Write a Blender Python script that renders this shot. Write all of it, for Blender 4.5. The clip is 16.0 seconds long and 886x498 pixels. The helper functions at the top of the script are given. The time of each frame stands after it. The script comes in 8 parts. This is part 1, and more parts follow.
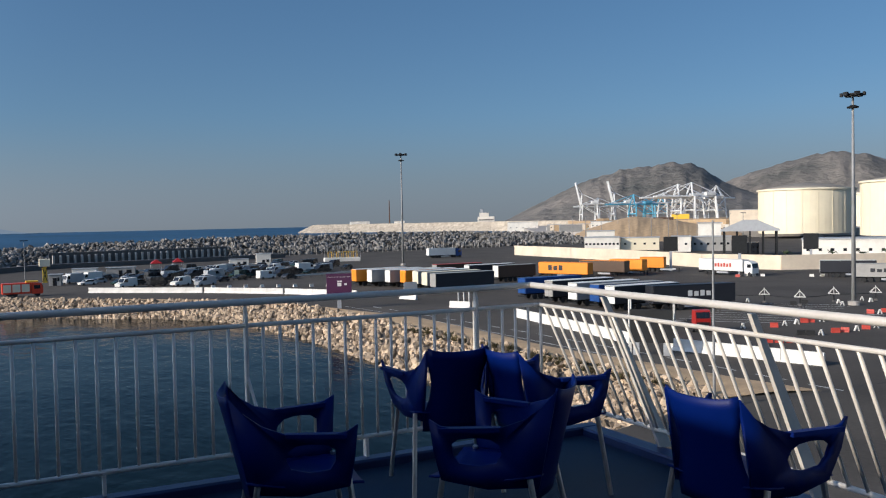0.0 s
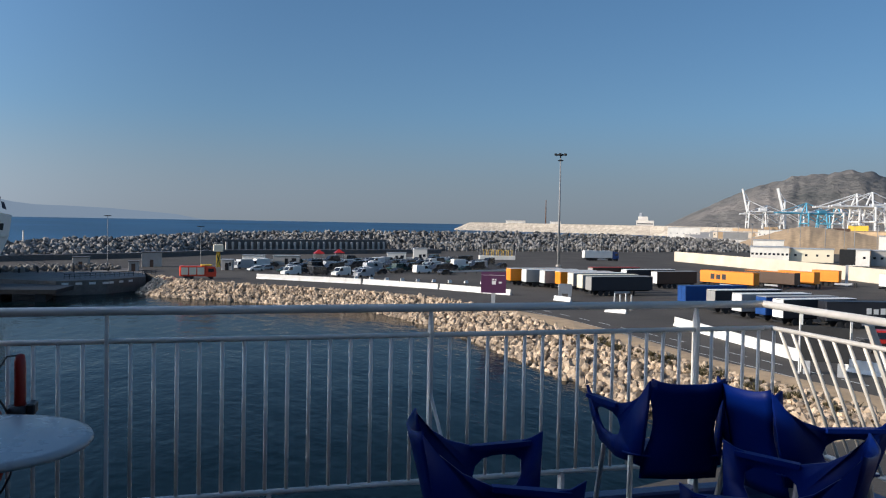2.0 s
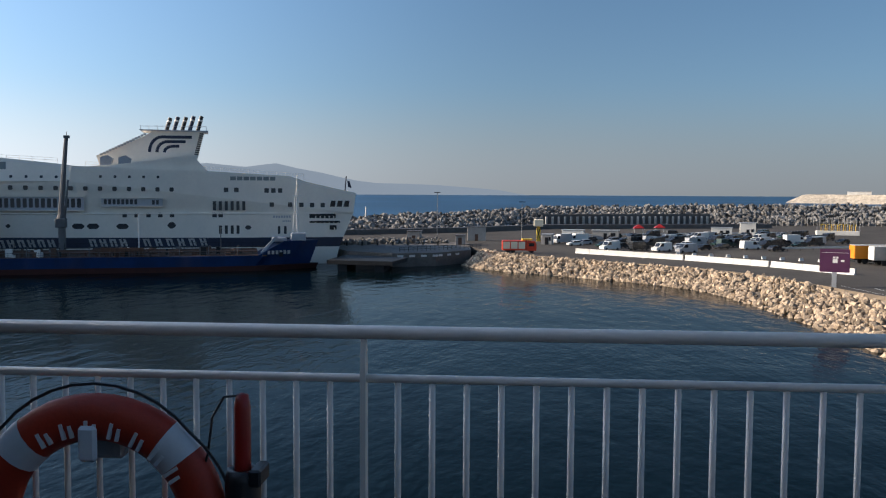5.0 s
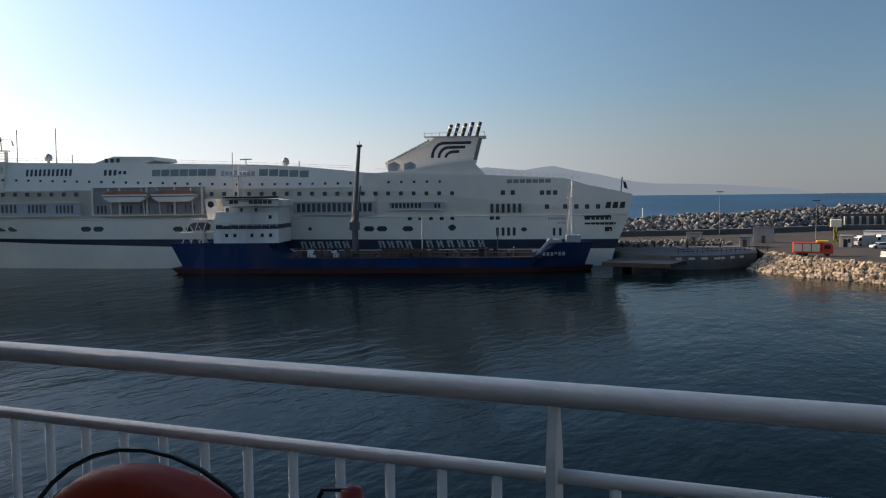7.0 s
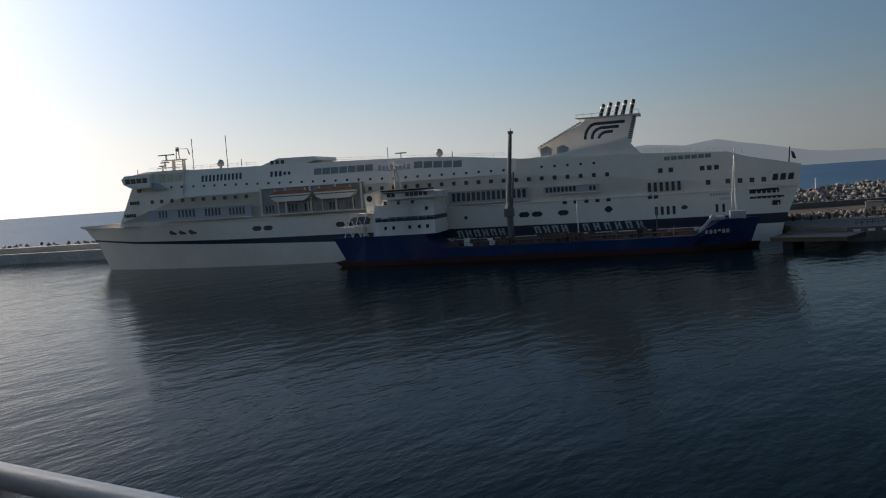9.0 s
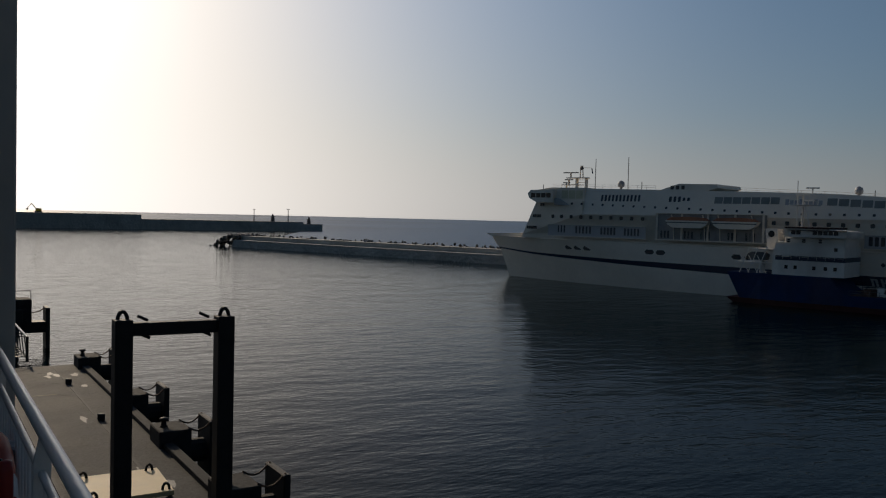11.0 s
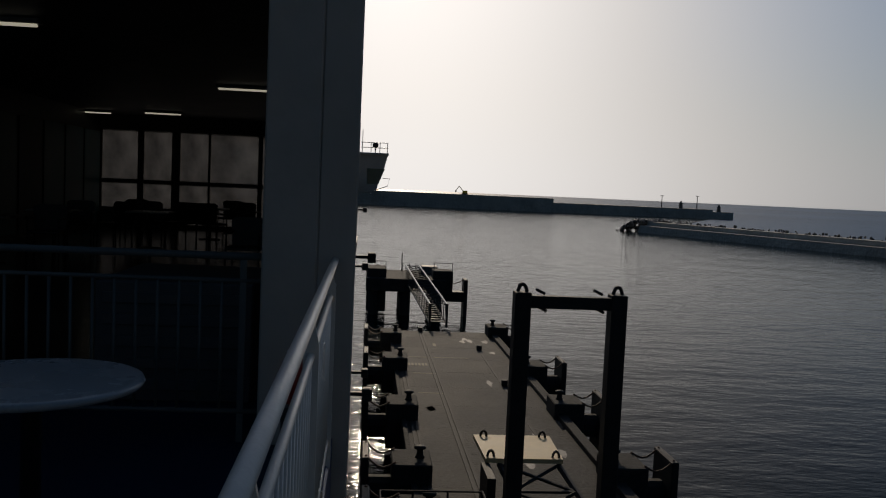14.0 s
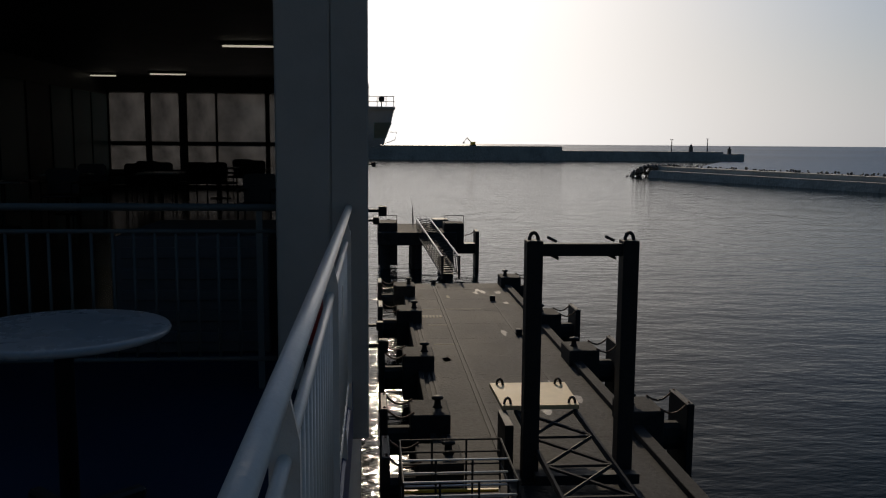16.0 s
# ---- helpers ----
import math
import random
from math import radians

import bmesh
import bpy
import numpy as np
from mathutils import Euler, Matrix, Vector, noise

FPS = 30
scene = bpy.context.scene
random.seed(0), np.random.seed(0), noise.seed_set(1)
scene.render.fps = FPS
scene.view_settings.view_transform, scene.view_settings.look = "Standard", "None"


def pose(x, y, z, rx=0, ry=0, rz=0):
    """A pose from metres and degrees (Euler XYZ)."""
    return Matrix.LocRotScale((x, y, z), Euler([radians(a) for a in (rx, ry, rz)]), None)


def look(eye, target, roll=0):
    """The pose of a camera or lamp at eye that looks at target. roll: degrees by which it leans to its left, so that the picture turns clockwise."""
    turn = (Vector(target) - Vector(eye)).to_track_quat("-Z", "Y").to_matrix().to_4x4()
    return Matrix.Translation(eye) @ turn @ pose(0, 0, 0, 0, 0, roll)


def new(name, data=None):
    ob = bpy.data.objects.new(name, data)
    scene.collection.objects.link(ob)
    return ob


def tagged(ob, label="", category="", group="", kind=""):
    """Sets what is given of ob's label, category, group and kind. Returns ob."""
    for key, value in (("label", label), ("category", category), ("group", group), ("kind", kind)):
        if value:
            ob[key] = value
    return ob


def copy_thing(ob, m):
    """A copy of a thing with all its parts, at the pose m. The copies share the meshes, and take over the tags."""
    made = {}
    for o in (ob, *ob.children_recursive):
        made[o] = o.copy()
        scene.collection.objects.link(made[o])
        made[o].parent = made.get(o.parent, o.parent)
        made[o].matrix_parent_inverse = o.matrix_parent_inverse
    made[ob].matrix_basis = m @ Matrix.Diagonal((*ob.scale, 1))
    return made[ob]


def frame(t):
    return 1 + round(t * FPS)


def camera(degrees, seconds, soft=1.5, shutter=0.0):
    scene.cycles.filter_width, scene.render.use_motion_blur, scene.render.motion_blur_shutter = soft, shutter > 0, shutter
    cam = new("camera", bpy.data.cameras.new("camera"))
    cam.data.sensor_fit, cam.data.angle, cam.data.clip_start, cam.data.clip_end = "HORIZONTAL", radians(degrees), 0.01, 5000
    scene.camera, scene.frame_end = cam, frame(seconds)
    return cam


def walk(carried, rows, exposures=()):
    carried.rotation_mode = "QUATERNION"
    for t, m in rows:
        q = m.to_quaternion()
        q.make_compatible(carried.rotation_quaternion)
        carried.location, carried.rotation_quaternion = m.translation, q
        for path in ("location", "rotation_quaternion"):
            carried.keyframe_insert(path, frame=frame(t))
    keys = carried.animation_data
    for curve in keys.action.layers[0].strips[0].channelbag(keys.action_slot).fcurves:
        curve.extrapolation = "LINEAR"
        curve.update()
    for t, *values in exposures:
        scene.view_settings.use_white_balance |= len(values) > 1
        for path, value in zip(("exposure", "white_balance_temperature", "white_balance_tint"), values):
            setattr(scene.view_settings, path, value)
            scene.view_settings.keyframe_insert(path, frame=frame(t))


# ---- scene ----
cam = camera(54.03, 16.0, 1.15)
PATH = [
    (0.0, pose(-1.213, -4.930, 17.949, 88.17, 1.14, -26.79)),
    (0.5, pose(-1.025, -4.549, 17.929, 88.91, -0.12, -24.18)),
    (1.0, pose(-1.018, -4.348, 17.911, 89.20, -0.98, -21.15)),
    (1.5, pose(-1.187, -4.375, 17.931, 89.29, -0.32, -18.89)),
    (2.0, pose(-1.172, -4.121, 17.941, 88.13, -1.07, -16.55)),
    (2.5, pose(-1.141, -3.880, 17.926, 85.92, -0.70, -12.25)),
    (3.0, pose(-1.166, -3.477, 17.914, 87.19, 0.56, -11.60)),
    (3.5, pose(-1.145, -3.140, 17.889, 86.80, 0.01, -6.86)),
    (4.0, pose(-1.118, -2.833, 17.891, 86.23, -0.63, -2.63)),
    (4.2, pose(-1.112, -2.702, 17.891, 86.14, -0.76, -1.34)),
    (6.3, pose(-1.069, -2.051, 17.976, 86.53, 1.42, 14.32)),
    (6.5, pose(-1.096, -1.844, 17.938, 86.47, 1.47, 16.08)),
    (7.0, pose(-1.135, -1.364, 17.838, 86.38, 0.65, 22.22)),
    (7.5, pose(-1.060, -1.525, 17.942, 86.04, 0.68, 24.78)),
    (8.0, pose(-1.139, -1.213, 17.881, 86.38, 1.21, 26.07)),
    (8.2, pose(-1.047, -1.104, 17.880, 85.82, 1.70, 26.98)),
    (10.3, pose(1.070, -0.369, 17.981, 85.98, 1.13, 49.24)),
    (10.5, pose(1.120, -0.362, 17.957, 85.35, -0.43, 52.68)),
    (11.0, pose(1.337, -0.336, 18.181, 87.84, -1.41, 58.60)),
    (11.5, pose(1.355, -0.179, 18.024, 87.53, -0.07, 64.12)),
    (12.0, pose(1.234, -0.076, 17.992, 88.06, -0.36, 69.19)),
    (12.5, pose(1.219, 0.024, 18.027, 87.98, -0.22, 74.87)),
    (13.0, pose(1.300, 0.110, 17.976, 88.60, -0.29, 77.60)),
    (13.5, pose(1.467, 0.152, 17.967, 88.13, -1.82, 82.00)),
    (14.0, pose(1.289, 0.159, 17.932, 86.00, -2.58, 85.03)),
    (14.5, pose(1.352, 0.147, 17.895, 83.37, -1.59, 85.40)),
    (15.0, pose(1.334, 0.181, 17.974, 83.25, -1.77, 84.54)),
    (15.5, pose(1.226, 0.173, 17.939, 83.31, -0.98, 84.66)),
    (16.0, pose(1.366, 0.146, 17.890, 82.87, -0.46, 85.54)),
]
EXPOSURES = [(0.0, 0.0, 5950, 12), (2.0, 0.15, 5950, 12), (4.2, 0.35, 6300, 13), (6.5, 0.3, 6880, 15), (7.0, 0.2, 7000, 15), (8.2, 0.1, 7300, 16), (10.5, -1.3, 7000, 14), (11.0, -1.55, 6950, 13), (11.5, -2.1, 6900, 13), (12.5, -2.07, 6800, 13), (13.5, -2.1, 6700, 13), (14.0, -2.0, 6700, 13), (14.5, -1.6, 6700, 13), (16.0, -1.6, 6700, 13)]
walk(cam, PATH, EXPOSURES)


# ---- light ----
SUN_YAW, SUN_ELEV = 89.2, 23.5   # degrees from +y towards -x, and above the horizon
world = bpy.data.worlds.new("world")
scene.world = world
world.use_nodes = True
wn = world.node_tree
sky = wn.nodes.new("ShaderNodeTexSky")
sky.sky_type = "NISHITA"
sky.sun_disc = False
sky.sun_elevation = radians(SUN_ELEV)
sky.sun_rotation = radians(-SUN_YAW)
sky.air_density, sky.dust_density, sky.ozone_density = 1.0, 1.3, 3.2
sky.altitude = 20
# sea haze: colour fades out of the sky towards the horizon
_tc, _sx, _bw = wn.nodes.new("ShaderNodeTexCoord"), wn.nodes.new("ShaderNodeSeparateXYZ"), wn.nodes.new("ShaderNodeRGBToBW")
_mr, _tint, _mix = wn.nodes.new("ShaderNodeMapRange"), wn.nodes.new("ShaderNodeMixRGB"), wn.nodes.new("ShaderNodeMixRGB")
_mr.interpolation_type = "SMOOTHSTEP"
_mr.inputs["From Max"].default_value, _mr.inputs["To Min"].default_value, _mr.inputs["To Max"].default_value = 0.13, 0.8, 0.0
_tint.blend_type = "MULTIPLY"
_tint.inputs[0].default_value, _tint.inputs[2].default_value = 1.0, (0.92, 1.0, 1.10, 1)
_haze, _glare, _white = wn.nodes.new("ShaderNodeMixRGB"), wn.nodes.new("ShaderNodeMapRange"), wn.nodes.new("ShaderNodeMixRGB")
_haze.blend_type = "ADD"
_haze.inputs[0].default_value, _haze.inputs[2].default_value = 1.0, (0.45, 0.58, 0.72, 1)
_glare.inputs["From Min"].default_value, _glare.inputs["From Max"].default_value, _glare.inputs["To Max"].default_value = 3.5, 13.0, 0.85
wn.links.new(_tc.outputs["Generated"], _sx.inputs[0])
wn.links.new(_sx.outputs["Z"], _mr.inputs["Value"])
_lift = wn.nodes.new("ShaderNodeVectorMath")
_lift.inputs[1].default_value = (0, 0, 0.045)
wn.links.new(_tc.outputs["Generated"], _lift.inputs[0])
wn.links.new(_lift.outputs[0], sky.inputs[0])
_hs = wn.nodes.new("ShaderNodeHueSaturation")
_hs.inputs["Hue"].default_value, _hs.inputs["Saturation"].default_value = 0.494, 1.1
wn.links.new(sky.outputs[0], _hs.inputs["Color"])
wn.links.new(sky.outputs[0], _bw.inputs[0])
wn.links.new(_bw.outputs[0], _tint.inputs[1])
wn.links.new(_mr.outputs[0], _mix.inputs[0])
wn.links.new(_hs.outputs[0], _mix.inputs[1])
wn.links.new(_tint.outputs[0], _haze.inputs[1])
_away, _dim = wn.nodes.new("ShaderNodeMapRange"), wn.nodes.new("ShaderNodeVectorMath")
_away.inputs["From Min"].default_value, _away.inputs["From Max"].default_value = -0.6, 0.45
_away.inputs["To Min"].default_value, _away.inputs["To Max"].default_value = 0.5, 1.0
_dim.operation = "SCALE"
wn.links.new(_haze.outputs[0], _dim.inputs[0])
wn.links.new(_away.outputs[0], _dim.inputs["Scale"])
wn.links.new(_dim.outputs[0], _mix.inputs[2])
# round the sun the haze glares white
wn.links.new(_bw.outputs[0], _glare.inputs["Value"])
wn.links.new(_glare.outputs[0], _white.inputs[0])
wn.links.new(_mix.outputs[0], _white.inputs[1])
_gt, _dot, _near, _amp = wn.nodes.new("ShaderNodeMixRGB"), wn.nodes.new("ShaderNodeVectorMath"), wn.nodes.new("ShaderNodeMapRange"), wn.nodes.new("ShaderNodeVectorMath")
_gt.blend_type, _dot.operation, _amp.operation = "MULTIPLY", "DOT_PRODUCT", "SCALE"
_gt.inputs[0].default_value, _gt.inputs[2].default_value = 1.0, (1.0, 0.985, 0.95, 1)
_dot.inputs[1].default_value = (-math.sin(radians(SUN_YAW)) * math.cos(radians(SUN_ELEV)), math.cos(radians(SUN_YAW)) * math.cos(radians(SUN_ELEV)), math.sin(radians(SUN_ELEV)))
_near.interpolation_type = "SMOOTHSTEP"
_near.inputs["From Min"].default_value, _near.inputs["From Max"].default_value = 0.0, 0.75
_near.inputs["To Min"].default_value, _near.inputs["To Max"].default_value = 1.3, 2.5
_core, _sq, _sum = wn.nodes.new("ShaderNodeMapRange"), wn.nodes.new("ShaderNodeMath"), wn.nodes.new("ShaderNodeMath")
_core.inputs["From Min"].default_value, _core.inputs["From Max"].default_value = 0.62, 0.98
_sq.operation, _sum.operation = "POWER", "MULTIPLY_ADD"
_sq.inputs[1].default_value, _sum.inputs[1].default_value = 2.0, 2.4
wn.links.new(_bw.outputs[0], _gt.inputs[1])
wn.links.new(_gt.outputs[0], _white.inputs[2])
wn.links.new(_tc.outputs["Generated"], _dot.inputs[0])
wn.links.new(_dot.outputs["Value"], _near.inputs["Value"])
wn.links.new(_dot.outputs["Value"], _away.inputs["Value"])
wn.links.new(_white.outputs[0], _amp.inputs[0])
_thick, _div = wn.nodes.new("ShaderNodeMath"), wn.nodes.new("ShaderNodeMath")
_thick.operation, _div.operation = "MULTIPLY_ADD", "DIVIDE"
_thick.inputs[1].default_value, _thick.inputs[2].default_value = 0.052, 1.0
wn.links.new(_bw.outputs[0], _thick.inputs[0])
wn.links.new(_dot.outputs["Value"], _core.inputs["Value"])
wn.links.new(_core.outputs[0], _sq.inputs[0])
wn.links.new(_sq.outputs[0], _sum.inputs[0])
wn.links.new(_near.outputs[0], _sum.inputs[2])
wn.links.new(_sum.outputs[0], _div.inputs[0])
wn.links.new(_thick.outputs[0], _div.inputs[1])
wn.links.new(_div.outputs[0], _amp.inputs["Scale"])
wn.links.new(_amp.outputs[0], wn.nodes["Background"].inputs[0])
wn.nodes["Background"].inputs[1].default_value = 0.077
sun = new("sun", bpy.data.lights.new("sun", "SUN"))
sun.data.energy, sun.data.angle, sun.data.color = 4.8, radians(0.6), (1.0, 0.86, 0.66)
_sd = Vector((-math.sin(radians(SUN_YAW)) * math.cos(radians(SUN_ELEV)), math.cos(radians(SUN_YAW)) * math.cos(radians(SUN_ELEV)), math.sin(radians(SUN_ELEV))))
sun.matrix_basis = look((0, 0, 60), Vector((0, 0, 60)) - _sd)


# ---- materials ----
def mat(name, col, rough=0.5, metal=0.0, var=0.18, scale=2.0, bump=0.0, bscale=20.0, rand=0.0, island=False, spec=0.5, col2=None, stain=0.0):
    """Paint with stains, grain and relief; rand varies piece by piece."""
    m = bpy.data.materials.new(name)
    m.use_nodes = True
    t, n = m.node_tree, m.node_tree.nodes
    bs = n["Principled BSDF"]
    tc = n.new("ShaderNodeTexCoord")
    n1 = n.new("ShaderNodeTexNoise")
    n1.inputs["Scale"].default_value, n1.inputs["Detail"].default_value = scale, 6
    n1.inputs["Roughness"].default_value = 0.65
    n2 = n.new("ShaderNodeTexNoise")
    n2.inputs["Scale"].default_value, n2.inputs["Detail"].default_value = bscale, 4
    for q in (n1, n2):
        t.links.new(tc.outputs["Object"], q.inputs["Vector"])
    mx = n.new("ShaderNodeMath")
    mx.operation = "MULTIPLY_ADD"
    t.links.new(n2.outputs[0], mx.inputs[0])
    mx.inputs[1].default_value = 0.35
    t.links.new(n1.outputs[0], mx.inputs[2])
    ramp = n.new("ShaderNodeValToRGB")
    e = ramp.color_ramp.elements
    e[0].position, e[1].position = 0.42, 0.95
    c2 = col2 if col2 else [min(1, c * (1 + var)) for c in col]
    e[0].color = (*[c * (1 - var) for c in col], 1)
    e[1].color = (*c2, 1)
    t.links.new(mx.outputs[0], ramp.inputs[0])
    out = ramp.outputs[0]
    if rand:
        hv = n.new("ShaderNodeHueSaturation")
        if island:
            src = n.new("ShaderNodeNewGeometry").outputs["Random Per Island"]
        else:
            src = n.new("ShaderNodeObjectInfo").outputs["Random"]
        mr = n.new("ShaderNodeMapRange")
        mr.inputs["To Min"].default_value, mr.inputs["To Max"].default_value = 1 - rand, 1 + rand
        t.links.new(src, mr.inputs["Value"])
        t.links.new(mr.outputs[0], hv.inputs["Value"])
        t.links.new(out, hv.inputs["Color"])
        out = hv.outputs[0]
    if stain:
        n3 = n.new("ShaderNodeTexNoise")
        n3.inputs["Scale"].default_value, n3.inputs["Detail"].default_value = scale * 0.35, 8
        sc = n.new("ShaderNodeMapping")
        sc.inputs["Scale"].default_value = (1, 1, 0.25)
        t.links.new(tc.outputs["Object"], sc.inputs["Vector"])
        t.links.new(sc.outputs[0], n3.inputs["Vector"])
        r3 = n.new("ShaderNodeMapRange")
        r3.inputs["From Min"].default_value, r3.inputs["From Max"].default_value = 0.5, 0.72
        r3.inputs["To Max"].default_value = stain
        t.links.new(n3.outputs[0], r3.inputs["Value"])
        m3 = n.new("ShaderNodeMixRGB")
        m3.inputs[2].default_value = (0.16, 0.10, 0.06, 1)
        t.links.new(r3.outputs[0], m3.inputs[0])
        t.links.new(out, m3.inputs[1])
        out = m3.outputs[0]
    t.links.new(out, bs.inputs["Base Color"])
    rr = n.new("ShaderNodeMapRange")
    rr.inputs["To Min"].default_value, rr.inputs["To Max"].default_value = max(0.02, rough - 0.1), min(1, rough + 0.12)
    t.links.new(n1.outputs[0], rr.inputs["Value"])
    t.links.new(rr.outputs[0], bs.inputs["Roughness"])
    bs.inputs["Metallic"].default_value = metal
    bs.inputs["Specular IOR Level"].default_value = spec
    if bump:
        b = n.new("ShaderNodeBump")
        b.inputs["Strength"].default_value, b.inputs["Distance"].default_value = bump, 0.6 / bscale
        t.links.new(n2.outputs[0], b.inputs["Height"])
        t.links.new(b.outputs[0], bs.inputs["Normal"])
    return m


def glow(name, col, strength):
    m = bpy.data.materials.new(name)
    m.use_nodes = True
    b = m.node_tree.nodes["Principled BSDF"]
    b.inputs["Base Color"].default_value = (*col, 1)
    b.inputs["Emission Color"].default_value, b.inputs["Emission Strength"].default_value = (*col, 1), strength
    return m


def water_material(name, base, rough, strength, ior):
    m = bpy.data.materials.new(name)
    m.use_nodes = True
    t, n = m.node_tree, m.node_tree.nodes
    bs = n["Principled BSDF"]
    bs.inputs["Roughness"].default_value = rough
    cn, cr = n.new("ShaderNodeTexNoise"), n.new("ShaderNodeValToRGB")
    cn.inputs["Scale"].default_value, cn.inputs["Detail"].default_value = 0.004, 5
    cr.color_ramp.elements[0].position, cr.color_ramp.elements[1].position = 0.35, 0.7
    cr.color_ramp.elements[0].color, cr.color_ramp.elements[1].color = (*[c * 0.7 for c in base], 1), (base[0] * 2.2, base[1] * 1.6, base[2] * 1.45, 1)
    t.links.new(cn.outputs[0], cr.inputs[0])
    t.links.new(cr.outputs[0], bs.inputs["Base Color"])
    bs.inputs["IOR"].default_value = ior
    tc = n.new("ShaderNodeTexCoord")
    mp = n.new("ShaderNodeMapping")
    mp.inputs["Scale"].default_value = (1.0, 0.45, 1)
    mp.inputs["Rotation"].default_value = (0, 0, radians(-28))
    t.links.new(tc.outputs["Object"], mp.inputs["Vector"])
    t.links.new(mp.outputs[0], cn.inputs["Vector"])
    hs = []
    for scale, w in ((0.12, 1.6), (0.5, 0.75), (1.9, 0.22), (6.0, 0.04)):
        q = n.new("ShaderNodeTexNoise")
        q.inputs["Scale"].default_value, q.inputs["Detail"].default_value = scale, 3
        t.links.new(mp.outputs[0], q.inputs["Vector"])
        k = n.new("ShaderNodeMath")
        k.operation = "MULTIPLY"
        k.inputs[1].default_value = w
        t.links.new(q.outputs[0], k.inputs[0])
        hs.append(k.outputs[0])
    while len(hs) > 1:
        a = n.new("ShaderNodeMath")
        t.links.new(hs[0], a.inputs[0])
        t.links.new(hs[1], a.inputs[1])
        hs = [a.outputs[0]] + hs[2:]
    b = n.new("ShaderNodeBump")
    b.inputs["Strength"].default_value, b.inputs["Distance"].default_value = strength, 0.42
    t.links.new(hs[0], b.inputs["Height"])
    t.links.new(b.outputs[0], bs.inputs["Normal"])
    return m


def pane_material(name, dark, pale):
    """Mottled translucent glass that passes light dimly."""
    m = bpy.data.materials.new(name)
    m.use_nodes = True
    t, n = m.node_tree, m.node_tree.nodes
    tr = n.new("ShaderNodeBsdfTranslucent")
    no = n.new("ShaderNodeTexNoise")
    no.inputs["Scale"].default_value, no.inputs["Detail"].default_value = 1.6, 5
    r = n.new("ShaderNodeValToRGB")
    r.color_ramp.elements[0].position, r.color_ramp.elements[1].position = 0.3, 0.75
    r.color_ramp.elements[0].color, r.color_ramp.elements[1].color = (*dark, 1), (*pale, 1)
    t.links.new(no.outputs[0], r.inputs[0])
    t.links.new(r.outputs[0], tr.inputs[0])
    gl = n.new("ShaderNodeBsdfGlossy")
    gl.inputs[1].default_value = 0.05
    mx = n.new("ShaderNodeMixShader")
    mx.inputs[0].default_value = 0.08
    t.links.new(tr.outputs[0], mx.inputs[1])
    t.links.new(gl.outputs[0], mx.inputs[2])
    t.links.new(mx.outputs[0], n["Material Output"].inputs[0])
    return m


WATER = water_material("harbour_water", (0.001, 0.006, 0.009), 0.06, 0.42, 1.092)
OPEN_SEA = water_material("open_sea_water", (0.012, 0.055, 0.12), 0.38, 0.9, 1.2)
# translucent grey stands in for the dim light of the room beyond
DIM_PANE = pane_material("dim_pane_glass", (0.018, 0.018, 0.019), (0.065, 0.065, 0.067))
RAIL = mat("rail_white_paint", (0.68, 0.635, 0.57), 0.35, var=0.1, scale=5, bump=0.15, bscale=60, stain=0.12)
DECK = mat("deck_blue_paint", (0.004, 0.019, 0.048), 0.55, spec=0.22, var=0.3, scale=1.2, bump=0.3, bscale=90)
COAM = mat("coaming_navy_paint", (0.008, 0.022, 0.09), 0.4, var=0.25, scale=3, bump=0.15, bscale=40)
BLUE_PLASTIC = mat("blue_plastic", (0.0008, 0.010, 0.105), 0.42, spec=0.12, var=0.14, scale=4, bump=0.08, bscale=120)
ALU = mat("aluminium", (0.62, 0.60, 0.56), 0.35, 0.9, var=0.1, scale=20)
WHITE_PLASTIC = mat("white_plastic", (0.30, 0.31, 0.31), 0.26, var=0.06, scale=3, bump=0.05, bscale=80)
BLACK = mat("black_plastic", (0.012, 0.012, 0.013), 0.45, var=0.3, scale=6)
ORANGE_BUOY = mat("orange_buoy", (0.36, 0.028, 0.008), 0.5, var=0.2, scale=5, bump=0.15, bscale=80)
TAPE = mat("reflective_tape", (0.55, 0.57, 0.58), 0.35, var=0.12, scale=12)
RED_PLASTIC = mat("red_plastic", (0.27, 0.0108, 0.006), 0.35, var=0.1, scale=6)
SHIP_WALL = mat("ship_wall_paint", (0.42, 0.385, 0.335), 0.48, var=0.14, scale=0.9, bump=0.06, bscale=6, stain=0.1)
# one even dark tone for veranda ceiling, walls and stair housing
ROOM_DARK = mat("dark_room_surface", (0.05, 0.055, 0.06), 0.5, var=0.2, scale=1.5)
TEAL = mat("teal_panel", (0.03, 0.16, 0.18), 0.4, var=0.15, scale=1.0)
WING_GLASS = pane_material("green_wing_glass", (0.25, 0.52, 0.44), (0.36, 0.66, 0.58))
VINYL = mat("polished_dark_vinyl", (0.022, 0.024, 0.026), 0.16, var=0.3, scale=1.2)
TUBE_LAMP = glow("fluorescent_tube", (1.0, 0.95, 0.75), 1.2)
HULL_WHITE = mat("ferry_white_paint", (0.816, 0.734, 0.616), 0.45, var=0.09, scale=0.12, bump=0.03, bscale=1.5, stain=0.08)
HULL_NAVY = mat("ferry_navy_paint", (0.012, 0.02, 0.045), 0.4, var=0.2, scale=0.2)
PALE_GLASS = mat("pale_screen_glass", (0.22, 0.235, 0.215), 0.2, var=0.25, scale=0.3)
LETTER_GREY = mat("weathered_letter_paint", (0.42, 0.41, 0.38), 0.6, var=0.25, scale=1.2, stain=0.3)
